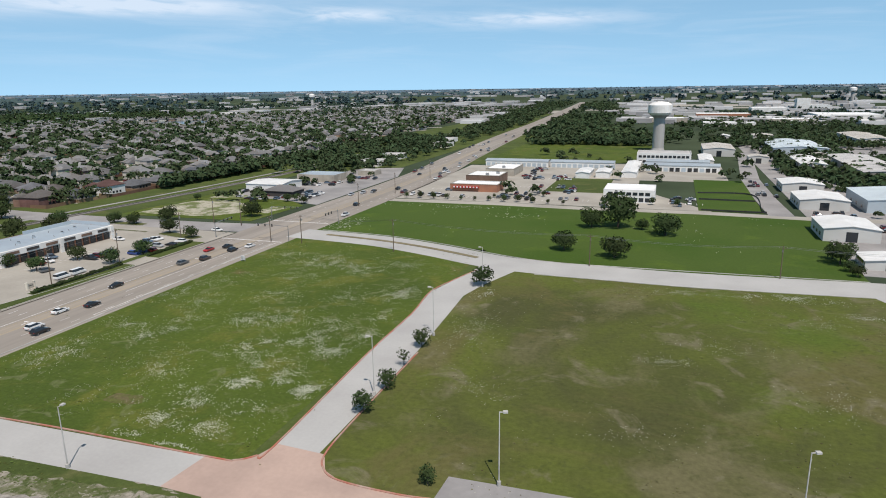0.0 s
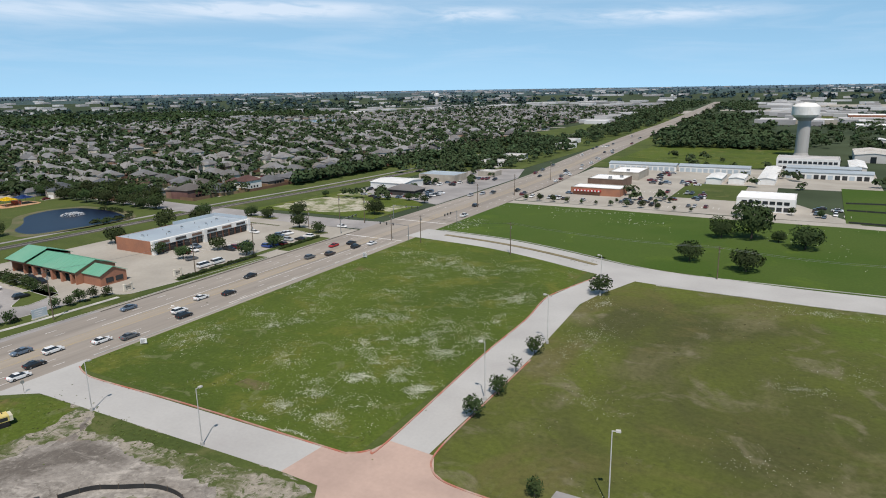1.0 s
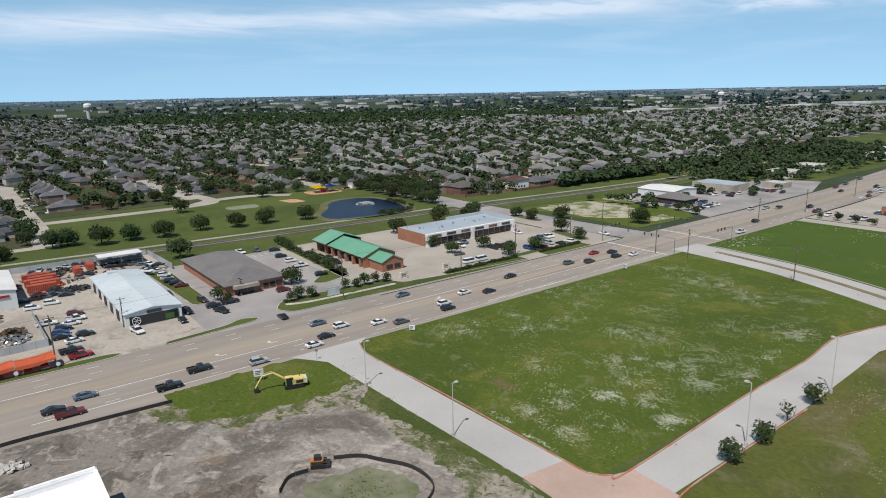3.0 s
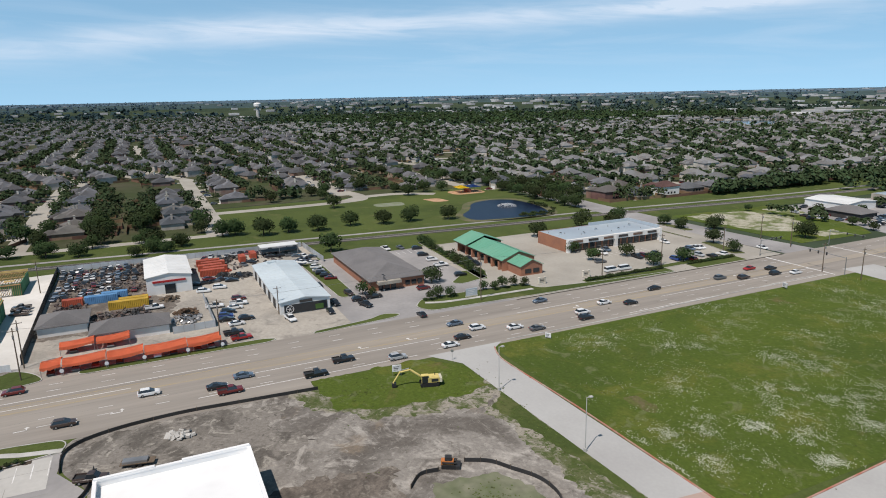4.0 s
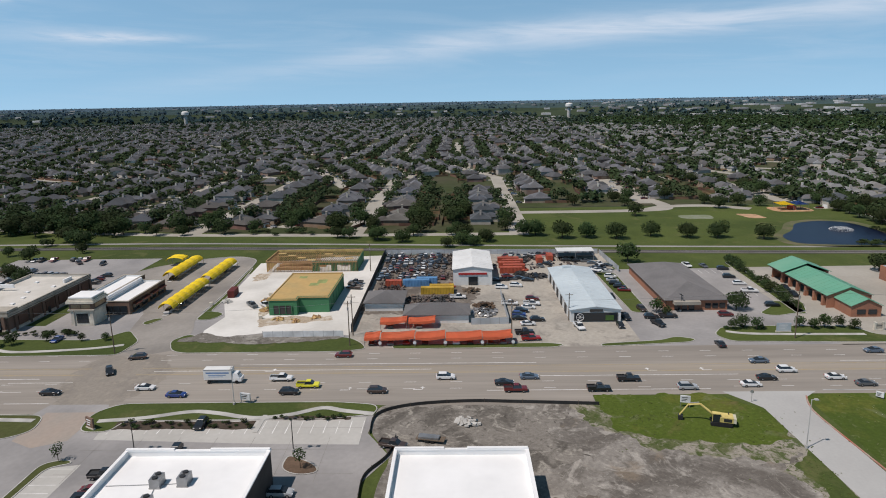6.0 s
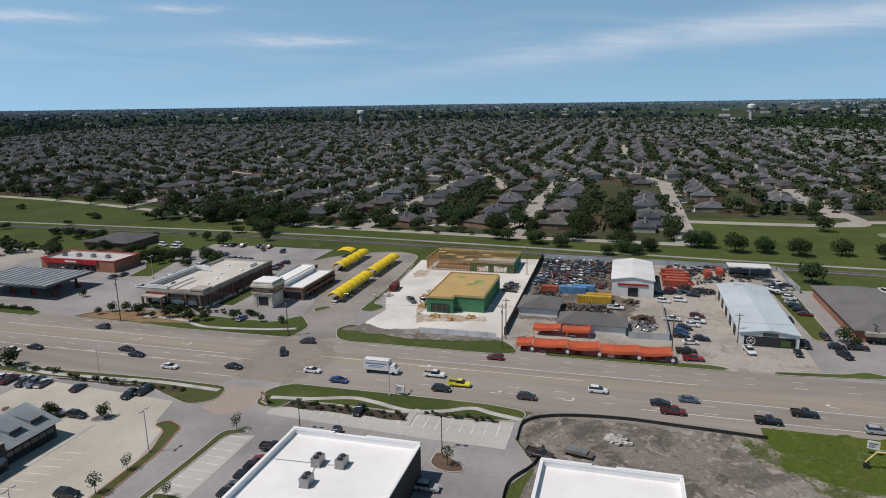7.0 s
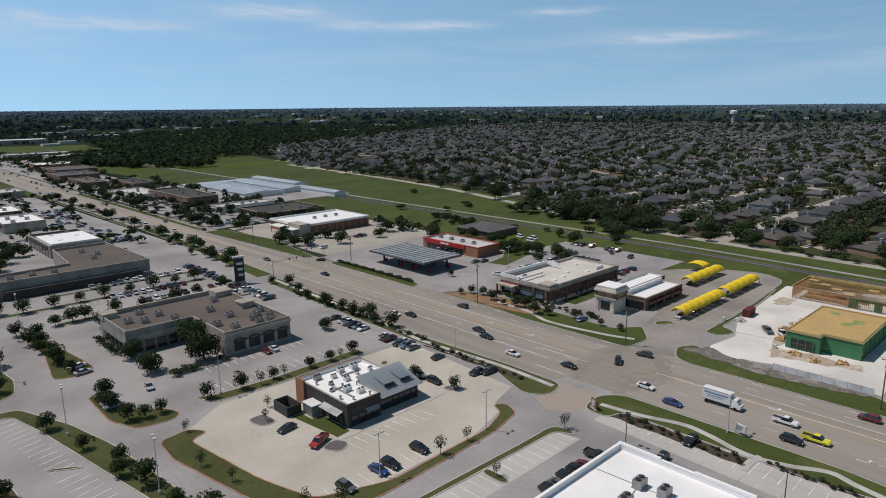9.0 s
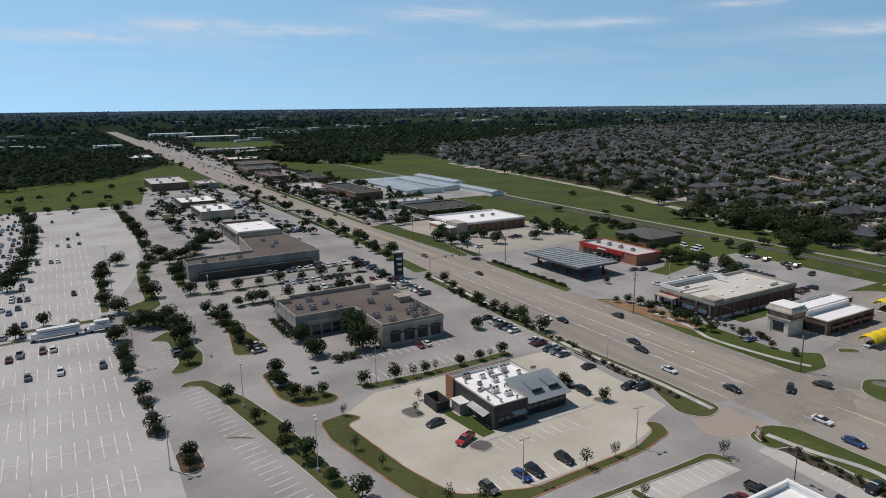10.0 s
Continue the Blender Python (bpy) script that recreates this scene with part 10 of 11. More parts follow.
parked([(-140, 347.5, 2.74, 0, 88, 12), (-92, 347.5, 2.74, 0, 88, 9), (-88, 394.5, 2.74, 0, 88, 12), (-58, 352, 2.74, 0, 88, 7), (2, 354, 2.74, 0, 88, 6), (-204, 322, 0, 2.7, 0, 8), (-194, 318, 0, 2.7, 0, 9), (-246, 333, 2.8, 0, 88, 6), (-205, 404, 3, 0, 88, 6)], "parked at small shops", 0.55)


BLUE_VINYL = material("faded_blue_vinyl", (0.16, 0.27, 0.46), 0.5, 0.1, 1.0, 0.3)


def trailer_truck(x, y, a, length, label, cab="white", name="box_truck"):
    """A lorry: cab, box body, chassis and wheels."""
    th = thing(name, label, "truck", x, y, 0.08, a)
    part("cargo_box", boxes((-length / 2, length / 2 - 2.4, -1.25, 1.25, 1.1, 3.8)), METAL_WHITE, th, "white box body")
    part("chassis", boxes((-length / 2, length / 2 - 0.3, -0.6, 0.6, 0.7, 1.1)), METAL_DARK, th)
    bm = bmesh.new()
    frustum(bm, length / 2 - 2.3, length / 2 - 0.2, 1.15, 1.1, length / 2 - 2.3, length / 2 - 1.0, 1.0, 2.7)
    box(bm, length / 2 - 2.3, length / 2, -1.15, 1.15, 0.6, 1.5)
    part("cab", bm, paint(cab), th)
    part("windscreen", boxes((length / 2 - 1.25, length / 2 - 0.72, -0.95, 0.95, 1.75, 2.4)), GLASS, th)
    for u0, u1, z0, z1 in ((0.6, 3.0, 2.75, 3.15), (1.2, 3.8, 2.25, 2.45), (1.2, 4.6, 1.85, 2.0)):
        part("side_bar", boxes((-length / 2 + u0, length / 2 - u1, -1.262, 1.262, z0, z1)), BLUE_VINYL, th, "faded blue bar on the box body")
    part("roof_rail", boxes((-length / 2, length / 2 - 2.4, -1.28, -1.2, 3.7, 3.84), (-length / 2, length / 2 - 2.4, 1.2, 1.28, 3.7, 3.84)), METAL_GREY, th)
    for x2 in (-length / 2 + 1.2, length / 2 - 1.2):
        for s in (-1, 1):
            bm = bmesh.new()
            cyl(bm, 0, 0, -0.15, 0.15, 0.48, n=12)
            bmesh.ops.transform(bm, matrix=pose(x2, s * 1.0, 0.45, 90), verts=bm.verts[:])
            part("wheel", bm, TYRE, th)


trailer_truck(-154.3, -60.5, 90, 9.5, "white box truck with faded blue lettering on the road")
trailer_truck(7.5, -245.6, 5, 15, "long white trailer truck on the parking lot", name="trailer_truck")
trailer_truck(-5.5, -246, 5, 7, "pale box truck on the parking lot")


# ---- scrap yard ----
def scrap_car(x, y, a, z, colour):
    ob = copy_thing(car_proto("sedan", colour, False), pose(x, y, z, random.uniform(-3, 3), random.uniform(-3, 3), a))
    ob.name = "scrap_car"
    tagged(ob, f"dented {colour} scrap car in a salvage yard", "car", "scrap cars")


random.seed(9)
for k, x in enumerate((-290, -286.5, -280, -275.5, -268, -263.5, -256, -251.5)):
    for j in range(10):
        y = -32 + j * 2.8
        if random.random() < 0.84 and not (k in (5, 6) and 6 < j):
            scrap_car(x + random.uniform(-.8, .8), y + random.uniform(-.5, .5), random.uniform(-20, 20) + random.choice((0, 180)), 0.0, random.choice(("black", "grey", "silver", "dark red", "slate blue", "black", "white")))
for k in range(14):
    scrap_car(-288 + random.uniform(-3, 3), 20 + k * 3, random.uniform(-30, 30), 0, random.choice(("black", "grey", "dark red", "silver")))
for k in range(10):
    scrap_car(-262 + random.uniform(-8, 8), 56 + random.uniform(-4, 4), random.uniform(0, 360), random.choice((0, 0, 1.3)), random.choice(("black", "grey", "white", "slate blue")))


for x, y, a, z, c in ((-246.5, 13.5, 85, 0, "black"), (-247, 16.6, 95, 0, "black"), (-248, 19.8, 88, 0, "grey"), (-249, 22.9, 92, 0, "black"), (-246, 26, 80, 0, "black"), (-247.4, 18.2, 100, 1.3, "dark red"), (-252, 29.5, 10, 0, "black"),
                      (-268, 33.5, 20, 0, "grey"), (-271, 37, 40, 0, "black"), (-277, 46, 80, 0, "black"), (-276, 50, 95, 0, "black"), (-275, 54, 85, 0, "grey"), (-291, 48, 10, 0, "black"), (-291, 56, 5, 0, "black"), (-286, 57, 60, 0, "grey")):
    scrap_car(x, y, a, z, c)


def scrap_bits(areas):
    """Small panels, pipes and engine blocks strewn over the yard."""
    V, F = [], []
    for x0, x1, y0, y1, n in areas:
        for k in range(n):
            m = pose(random.uniform(x0, x1), random.uniform(y0, y1), random.uniform(0.15, 0.7), random.uniform(-30, 30), random.uniform(-30, 30), random.uniform(0, 180))
            a, b, c = random.choice(((0.9, 0.5, 0.08), (0.35, 0.3, 0.3), (1.4, 0.12, 0.1), (0.6, 0.5, 0.35)))
            o = len(V)
            V.extend(tuple(m @ Vector((sx * a, sy * b, z * c))) for z in (-1, 1) for sx, sy in ((-1, -1), (1, -1), (1, 1), (-1, 1)))
            F.extend(tuple(i + o for i in f) for f in ((0, 1, 5, 4), (1, 2, 6, 5), (2, 3, 7, 6), (3, 0, 4, 7), (4, 5, 6, 7), (3, 2, 1, 0)))
    return raw("scrap_parts", V, F, material("mixed_scrap", (0.10, 0.092, 0.09), 0.6, 0.25, 1.5, 0.3, metal=0.3, island=0.7, tint=(0.15, 0.10, 0.08)))


tagged(scrap_bits(((-291, -248, -32, -2, 420), (-246, -228, -31, -21, 120), (-227, -212, -30, -2, 160), (-285, -262, 4, 50, 110))), "rusty car parts strewn over the yard", "scrap", kind="stuff")


def fence(pts, h, mat, label, name="yard_fence", step=3.0):
    """Sheet panels between posts, one panel a part."""
    th = thing(name, label, "fence")
    for a, b in zip(pts, pts[1:]):
        n = max(1, round(math.dist(a, b) / step))
        d = (Vector(b) - Vector(a)) / n
        ang = math.degrees(math.atan2(d.y, d.x))
        for k in range(n):
            p = Vector(a) + d * k
            bm = boxes((0.05, d.length - 0.05, -0.03, 0.03, 0.05, h))
            for r in range(4):
                box(bm, 0.2 + r * d.length / 4, 0.3 + r * d.length / 4, -0.06, 0.06, 0.05, h)
            bmesh.ops.transform(bm, matrix=pose(p.x, p.y, 0, 0, 0, ang), verts=bm.verts[:])
            part("panel", bm, mat, th)
            bm = bmesh.new()
            cyl(bm, p.x, p.y, 0, h + 0.15, 0.06, n=5)
            part("post", bm, METAL_GREY, th)


PALE_SHEET = material("pale_sheet_metal", (0.52, 0.55, 0.57), 0.5, 0.1, 0.6, 0.15, metal=0.3)
fence([(-293.5, -34.6), (-240, -34.2), (-190, -33.8)], 2.6, METAL_DARK, "tall dark sheet fence of the scrap yard")
fence([(-293.5, -34.6), (-292, 8), (-290, 62)], 2.4, PALE_SHEET, "pale corrugated fence along the railway")
fence([(-258, 64), (-289, 62.5)], 2.4, PALE_SHEET, "pale corrugated yard fence")
fence([(-196, 3.2), (-196.6, 15), (-229, 14.4)], 2.2, PALE_SHEET, "pale corrugated fence round a heap")
fence([(-186.2, -60), (-186.4, -35.5)], 2.0, CLEAR_WHITE, "white site fence on fresh concrete")


def container(x, y, a, mat, label, length=6.1, z=0.0):
    th = thing("shipping_container", label, "container", x, y, z, a, group="containers")
    folds = [(-length / 2 + 0.1 + k * 0.14, 1.27 if k % 4 in (1, 2) else 1.20) for k in range(int((length - 0.2) / 0.14))]
    outline = [(-length / 2, -1.22)] + [(u, -v) for u, v in folds] + [(length / 2, -1.22), (length / 2, 1.22)] + [(u, v) for u, v in reversed(folds)] + [(-length / 2, 1.22)]
    part("body", prism(outline, 0.1, 2.6), mat, th)
    for s in (-0.6, 0.6):
        part("door", boxes((length / 2, length / 2 + 0.05, s - 0.55, s + 0.55, 0.2, 2.5)), mat, th)


C_RED = material("red_container_paint", (0.42, 0.09, 0.05), 0.6, 0.15, 1, 0.3)
C_BLUE = material("blue_container_paint", (0.10, 0.25, 0.45), 0.6, 0.15, 1, 0.3)
C_YEL = material("ochre_container_paint", (0.50, 0.31, 0.04), 0.6, 0.15, 1, 0.3)
container(-240.5, -25.5, 90, C_RED, "rusty red shipping container")
container(-241, -17, 90, C_BLUE, "blue shipping container in a scrap yard", 10)
container(-243.8, -13, 90, C_BLUE, "faded blue shipping container", 8)
container(-230.5, -8.6, 90, C_YEL, "ochre yellow shipping container", 12)
container(-233.5, -7, 90, C_YEL, "ochre yellow storage container", 9)
for k in range(5):
    container(-258.5 - 4.2 * k, 20.5 + (k % 2) * 1.5, 90, C_RED, "red shipping container beside the hall", 9)
container(-276, 34, 0, C_RED, "red container by the fence")
container(-280, 39, 0, C_RED, "red container by the fence")
rack = thing("car_rack", "open steel rack loaded with car parts", "rack", -281, 50)
part("roof", boxes((-3.5, 3.5, -8, 8, 4.2, 4.4)), METAL_WHITE, rack)
for x in (-3.3, 3.3):
    for y in (-7.8, 0, 7.8):
        part("post", boxes((x - 0.1, x + 0.1, y - 0.1, y + 0.1, 0, 4.2)), METAL_GREY, rack)
part("shelf", boxes((-3.3, 3.3, -7.8, 7.8, 2.0, 2.1)), METAL_DARK, rack)


def heap(name, x, y, r, h, mat, label, seed, n=70):
    """A loose pile of odd blocks."""
    g = random.Random(seed)
    bm = bmesh.new()
    for k in range(n):
        a, d = g.uniform(0, math.tau), r * g.random() ** 0.6
        s = g.uniform(0.25, 0.8)
        zz = h * (1 - d / r) * g.random()
        m = pose(x + d * math.cos(a), y + d * math.sin(a), zz + 0.2, g.uniform(-40, 40), g.uniform(-40, 40), g.uniform(0, 180))
        vs = box(bm, -s, s, -s * 0.6, s * 0.6, -s * 0.3, s * 0.3)
        for v in vs:
            v.co = m @ v.co
    tagged(part(name, bm, mat), label, "heap", kind="stuff")


heap("scrap_heap", -208, 7.5, 5, 1.6, METAL_GREY, "heap of grey scrap metal behind a fence", 1)
heap("scrap_heap", -252, 29.5, 5, 1.5, METAL_DARK, "heap of dark scrap beside the workshop", 2)
heap("brush_heap", -214, 8, 4, 2.0, MULCH, "brown brush pile in the yard", 3)
heap("lumber_pile", -224, -68.5, 3, 0.8, WOOD_FRAME, "loose lumber on the building site", 4, 40)
heap("rubble_pile", -131.5, 1.2, 2.6, 0.7, KERB, "small heap of concrete rubble", 5, 26)
heap("junk_pile", -222, -7, 4, 1.5, METAL_DARK, "pile of dark scrap parts in the yard", 21, 60)
heap("junk_pile", -233, 4, 3.2, 1.3, WOOD_POLE, "pile of old timber and scrap in the yard", 22, 50)
heap("junk_pile", -209, 9, 3, 1.0, METAL_DARK, "pile of dark scrap parts in the yard", 23, 40)
heap("junk_pile", -203, -12, 2.6, 1.0, METAL_DARK, "pile of dark scrap parts in the yard", 24, 40)
for k, (x, y) in enumerate(((-203, -60), (-204.5, -48), (-213, -67), (-220, -66.5), (-232, -67.5), (-201, -54))):
    heap("lumber_pile", x, y, 1.8, 0.5, WOOD_FRAME, "offcuts of lumber on the building site", 60 + k, 16)
container(-231, -84.2, 4, material("maroon_skip_paint", (0.13, 0.025, 0.02), 0.6, 0.2, 1, 0.3), "dark red open skip on the building site", 6.5)
heap("block_stack", -222.5, -83.8, 1.6, 1.0, KERB, "stack of pale blocks by the kerb", 6, 24)
for x, y in ((-219, -88), (-224, -70), (-204, -66), (-230, -70)):
    p = thing("pallet_stack", "pallet of building blocks on fresh concrete", "pallet", x, y, 0.05, 12 * (x % 5), group="pallets")
    part("pallet", boxes((-0.6, 0.6, -0.6, 0.6, 0, 0.15)), WOOD_FRAME, p)
    for k in range(4):
        part("block", boxes((-0.55, 0.55, -0.55, 0.55, 0.15 + 0.27 * k, 0.4 + 0.27 * k)), STONE, p)
parked([(-217, -72.5, 0, 4, 40, 2), (-245, -40.5, 3.6, 0, 80, 3)], "parked on fresh concrete", 1.0, ("pickup",))

# ---- building site ----
ex = thing("excavator", "yellow tracked excavator resting its bucket on grass", "excavator", -130.5, 55.5, 0.1, 180 + 74)
for s in (-1, 1):
    bm = bmesh.new()
    prof = [(-2.2, 0.25), (-1.8, 0.0), (1.8, 0.0), (2.2, 0.25), (2.2, 0.6), (1.8, 0.85), (-1.8, 0.85), (-2.2, 0.6)]
    rows = [[bm.verts.new((x, s * 1.1 + y, z)) for x, z in prof] for y in (-0.3, 0.3)]
    for k in range(8):
        bm.faces.new((rows[0][k], rows[0][(k + 1) % 8], rows[1][(k + 1) % 8], rows[1][k]))
    bm.faces.new(rows[0][::-1]), bm.faces.new(rows[1])
    part("track", bm, TYRE, ex, "dark steel crawler track")
EXY = material("machine_yellow", (0.66, 0.52, 0.18), 0.5, 0.1, 2, 0.5)
part("engine_deck", boxes((-2.3, 0.4, -1.25, 1.25, 1.0, 2.1)), EXY, ex)
part("counterweight", boxes((-2.9, -2.3, -1.2, 1.2, 0.95, 2.0)), material("machine_cream", (0.62, 0.58, 0.44), 0.5, 0.1, 2, 0.5), ex, "pale counterweight")
part("engine_grille", boxes((-2.0, -0.4, -1.3, -1.24, 1.2, 1.9), (-2.0, -0.4, 1.24, 1.3, 1.2, 1.9)), METAL_DARK, ex)
cab = part("cab", boxes((0.4, 1.9, 0.2, 1.25, 1.0, 2.7)), GLASS, ex, "glazed operator cab")
part("cab_roof", boxes((0.35, 1.95, 0.15, 1.3, 2.7, 2.85)), EXY, cab, "yellow cab roof")
part("cab_post", boxes((0.38, 0.5, 0.18, 0.3, 1.0, 2.7)), EXY, cab)
part("cab_post", boxes((1.8, 1.92, 1.15, 1.27, 1.0, 2.7)), EXY, cab)
part("exhaust", boxes((-1.5, -1.35, -0.7, -0.55, 2.1, 2.7)), METAL_DARK, ex)
bm = bmesh.new()
rod(bm, (1.5, -0.45, 1.9), (3.9, -0.45, 3.2), 0.09, 6)
part("boom_ram", bm, METAL_GREY, ex, "steel hydraulic ram")
bm = bmesh.new()
rod(bm, (4.6, -0.2, 4.4), (6.6, -0.2, 4.0), 0.09, 6)
part("stick_ram", bm, METAL_GREY, ex, "steel hydraulic ram")
for nm, a, b, r in (("boom", (1.2, -0.2, 1.6), (4.4, -0.2, 4.0), 0.28), ("boom_tip", (4.4, -0.2, 4.0), (6.6, -0.2, 3.6), 0.24), ("stick", (6.6, -0.2, 3.8), (8.4, -0.2, 1.0), 0.2)):
    bm = bmesh.new()
    rod(bm, a, b, r, 6)
    part(nm, bm, EXY, ex)
part("bucket", boxes((7.7, 8.7, -0.75, 0.35, 0.1, 1.0)), METAL_DARK, ex)
sk = thing("skid_loader", "small orange track loader on bare earth", "loader", -97.2, 44.8, 0.06, 60)
for s in (-1, 1):
    part("track", boxes((-1.3, 1.3, s * 0.8 - 0.2, s * 0.8 + 0.2, 0, 0.7)), TYRE, sk)
part("body", boxes((-1.4, 0.9, -0.6, 0.6, 0.5, 1.4)), material("machine_orange", (0.50, 0.17, 0.05), 0.5, 0.15, 2, 0.5), sk)
part("cab", boxes((-0.7, 0.5, -0.55, 0.55, 1.4, 2.1)), METAL_DARK, sk)
part("bucket", boxes((1.3, 2.1, -1.0, 1.0, 0.1, 0.7)), METAL_DARK, sk)
for s in (-1, 1):
    part("lift_arm", boxes((-1.2, 1.5, s * 0.72 - 0.08, s * 0.72 + 0.08, 1.0, 1.25)), METAL_DARK, sk)


def silt_fence(pts, label):
    line = smooth_line(pts, steps=6)
    th = thing("silt_fence", label, "fence", group="silt fences")
    part("fabric", ribbon(line, 0.04, -0.04, 0.0, 0.85), METAL_DARK, th)
    for p in line[::4]:
        part("stake", boxes((p[0] - 0.05, p[0] + 0.05, p[1] - 0.05, p[1] + 0.05, 0, 1.05)), WOOD_POLE, th)


silt_fence([(15, 338), (42, 337.5), (42.6, 344), (42.8, 392), (15, 393)], "low black silt fence round a grass basin")
silt_fence([(42.6, 370), (15, 371)], "low black silt fence across a grass basin")
silt_fence([(-93.9, 36), (-96.8, 39), (-96.6, 42.5)], "low black silt fence on bare earth")
silt_fence([(-97.4, 48), (-95, 52), (-91.4, 54.3), (-86, 57.3), (-80, 57.3), (-76.6, 54), (-75.6, 49)], "curved black silt fence round weeds")
silt_fence([(-127.2, -19.8), (-135.5, -19.2), (-140, -12), (-141.8, 1), (-141.2, 14), (-140, 31.5)], "black silt fence along the road")
silt_fence([(-104, -18.8), (-111, -18.6), (-118, -15), (-126, -14)], "black silt fence beside the lot")
slab("weed_patch", ragged([(-94, 40), (-91.5, 51.5), (-85, 55.5), (-79, 54.5), (-77, 46), (-82, 38)], 0.8, 1.2, 8), 0.07, material("weedy_earth", (0.17, 0.17, 0.12), 0.95, 0.35, 0.5, 0.12, tint=(0.075, 0.10, 0.04), bump=0.4), "weedy patch inside a silt fence", "weeds")
slab("dark_spoil", ragged([(-139, -16.5), (-127, -17.5), (-118, -13.5), (-111, -14), (-110, 10), (-118, 26), (-128, 18), (-136, 24), (-140, 10)], 0.8, 2.2, 5), 0.05, layered("dark_spoil", (0.20, 0.182, 0.16), [(0.08, 0.44, 0.62, (0.10, 0.09, 0.078), 0.9, 1.5), (0.2, 0.52, 0.66, (0.33, 0.305, 0.265), 0.8, 1.6), (0.5, 0.55, 0.68, (0.07, 0.062, 0.055), 0.7, 1.0)], 1.4, 0.35, bump=0.8), "dark damp spoil on the building site", "earth")
slab("dark_spoil", ragged([(-103, 13), (-96, 14), (-86, 12.5), (-72, 16), (-70, 30), (-80, 37), (-92, 33), (-101, 36), (-105, 24)], 0.8, 2.6, 9), 0.048, layered("dark_earth", (0.15, 0.128, 0.108), [(0.09, 0.44, 0.62, (0.085, 0.073, 0.062), 0.9, 1.8), (0.25, 0.52, 0.66, (0.26, 0.235, 0.20), 0.7, 1.8), (0.6, 0.55, 0.68, (0.08, 0.07, 0.06), 0.7, 1.0)], 1.4, 0.35, bump=0.8), "dark brown churned earth behind the shell", "earth")
tr = thing("flat_trailer", "flat steel trailer stacked with boards", "trailer", -124, -6.6, 0.06, 78)
part("deck", boxes((-3, 3, -1.0, 1.0, 0.6, 0.75)), WOOD_POLE, tr)
part("load", boxes((-2.6, 1.8, -0.8, 0.8, 0.75, 1.2)), METAL_GREY, tr)
for x in (-0.6, 0.5):
    for s in (-1, 1):
        part("wheel", boxes((x - 0.35, x + 0.35, s * 0.95 - 0.1, s * 0.95 + 0.1, 0, 0.65)), TYRE, tr)

# ---- park ----
ft = thing("pond_fountain", "white spraying fountain in a pond", "fountain", -336, 196.5, 0.06)
bm = bmesh.new()
cyl(bm, 0, 0, 0, 0.3, 0.8, n=10)
part("nozzle", bm, METAL_GREY, ft)
bm = bmesh.new()
g9 = random.Random(4)
for k in range(420):
    a, u = g9.uniform(0, math.tau), g9.random()
    r, z = 6.0 * u, 0.1 + 5.2 * u * (1 - u) * 0.9 * g9.uniform(0.7, 1.0)
    s = 0.10
    vs = box(bm, -s, s, -s, s, -s, s)
    for v in vs:
        v.co += Vector((r * math.cos(a), r * math.sin(a), z))
tagged(part("spray", bm, CLEAR_WHITE, ft), "white water drops", kind="stuff")
pg = thing("playground", "playground with yellow and blue shade sails", "playground", -401, 203)
part("sand_bed", prism(round_corners(rect(-9, 9, -13, 11), 6), 0, 0.08), material("orange_bark", (0.42, 0.25, 0.14), 0.95, 0.2, 1, 0.3), pg)
for y, m, lab in ((-5, YELLOW, "yellow shade sail"), (4, paint("blue"), "blue shade sail")):
    bm = bmesh.new()
    vs = [bm.verts.new(p) for p in ((-5, y - 4, 3.6), (5, y - 4, 3.6), (5, y + 4, 3.6), (-5, y + 4, 3.6), (0, y, 5.2))]
    for k in range(4):
        bm.faces.new((vs[k], vs[(k + 1) % 4], vs[4]))
    bmesh.ops.solidify(bm, geom=bm.faces[:], thickness=0.05)
    part("shade_sail", bm, m, pg, lab)
    for x in (-4.8, 4.8):
        for dy in (-3.8, 3.8):
            part("post", boxes((x - 0.08, x + 0.08, y + dy - 0.08, y + dy + 0.08, 0, 3.6)), METAL_GREY, pg)
part("climbing_frame", boxes((-2, 2, -2, 2, 0, 2.2)), C_RED, pg)
slab("sand_court", round_corners([(-388, 163), (-373, 166), (-372, 176), (-386, 174)], 3), 0.05, material("sand_court", (0.44, 0.27, 0.16), 0.95, 0.2, 1, 0.3), "orange sand court in the park", "court")
slab("round_court", round_corners([(-386, 128), (-374, 128), (-372, 146), (-386, 148)], 5), 0.04, material("worn_court", (0.15, 0.17, 0.10), 0.95, 0.2, 0.8, 0.2, tint=(0.19, 0.20, 0.15)), "grey round court in the park lawn", "court")
pv = thing("park_pavilion", "small park pavilion with a grey roof", "pavilion", -436, 172)
part("roof", hip_roof(-6, 6, -6, 6, 3, 2.6), SHINGLE, pv)
for x in (-5, 5):
    for y in (-5, 5):
        part("post", boxes((x - 0.2, x + 0.2, y - 0.2, y + 0.2, 0, 3)), STONE, pv)

# ---- wildflowers and grass tufts ----
random.seed(31)


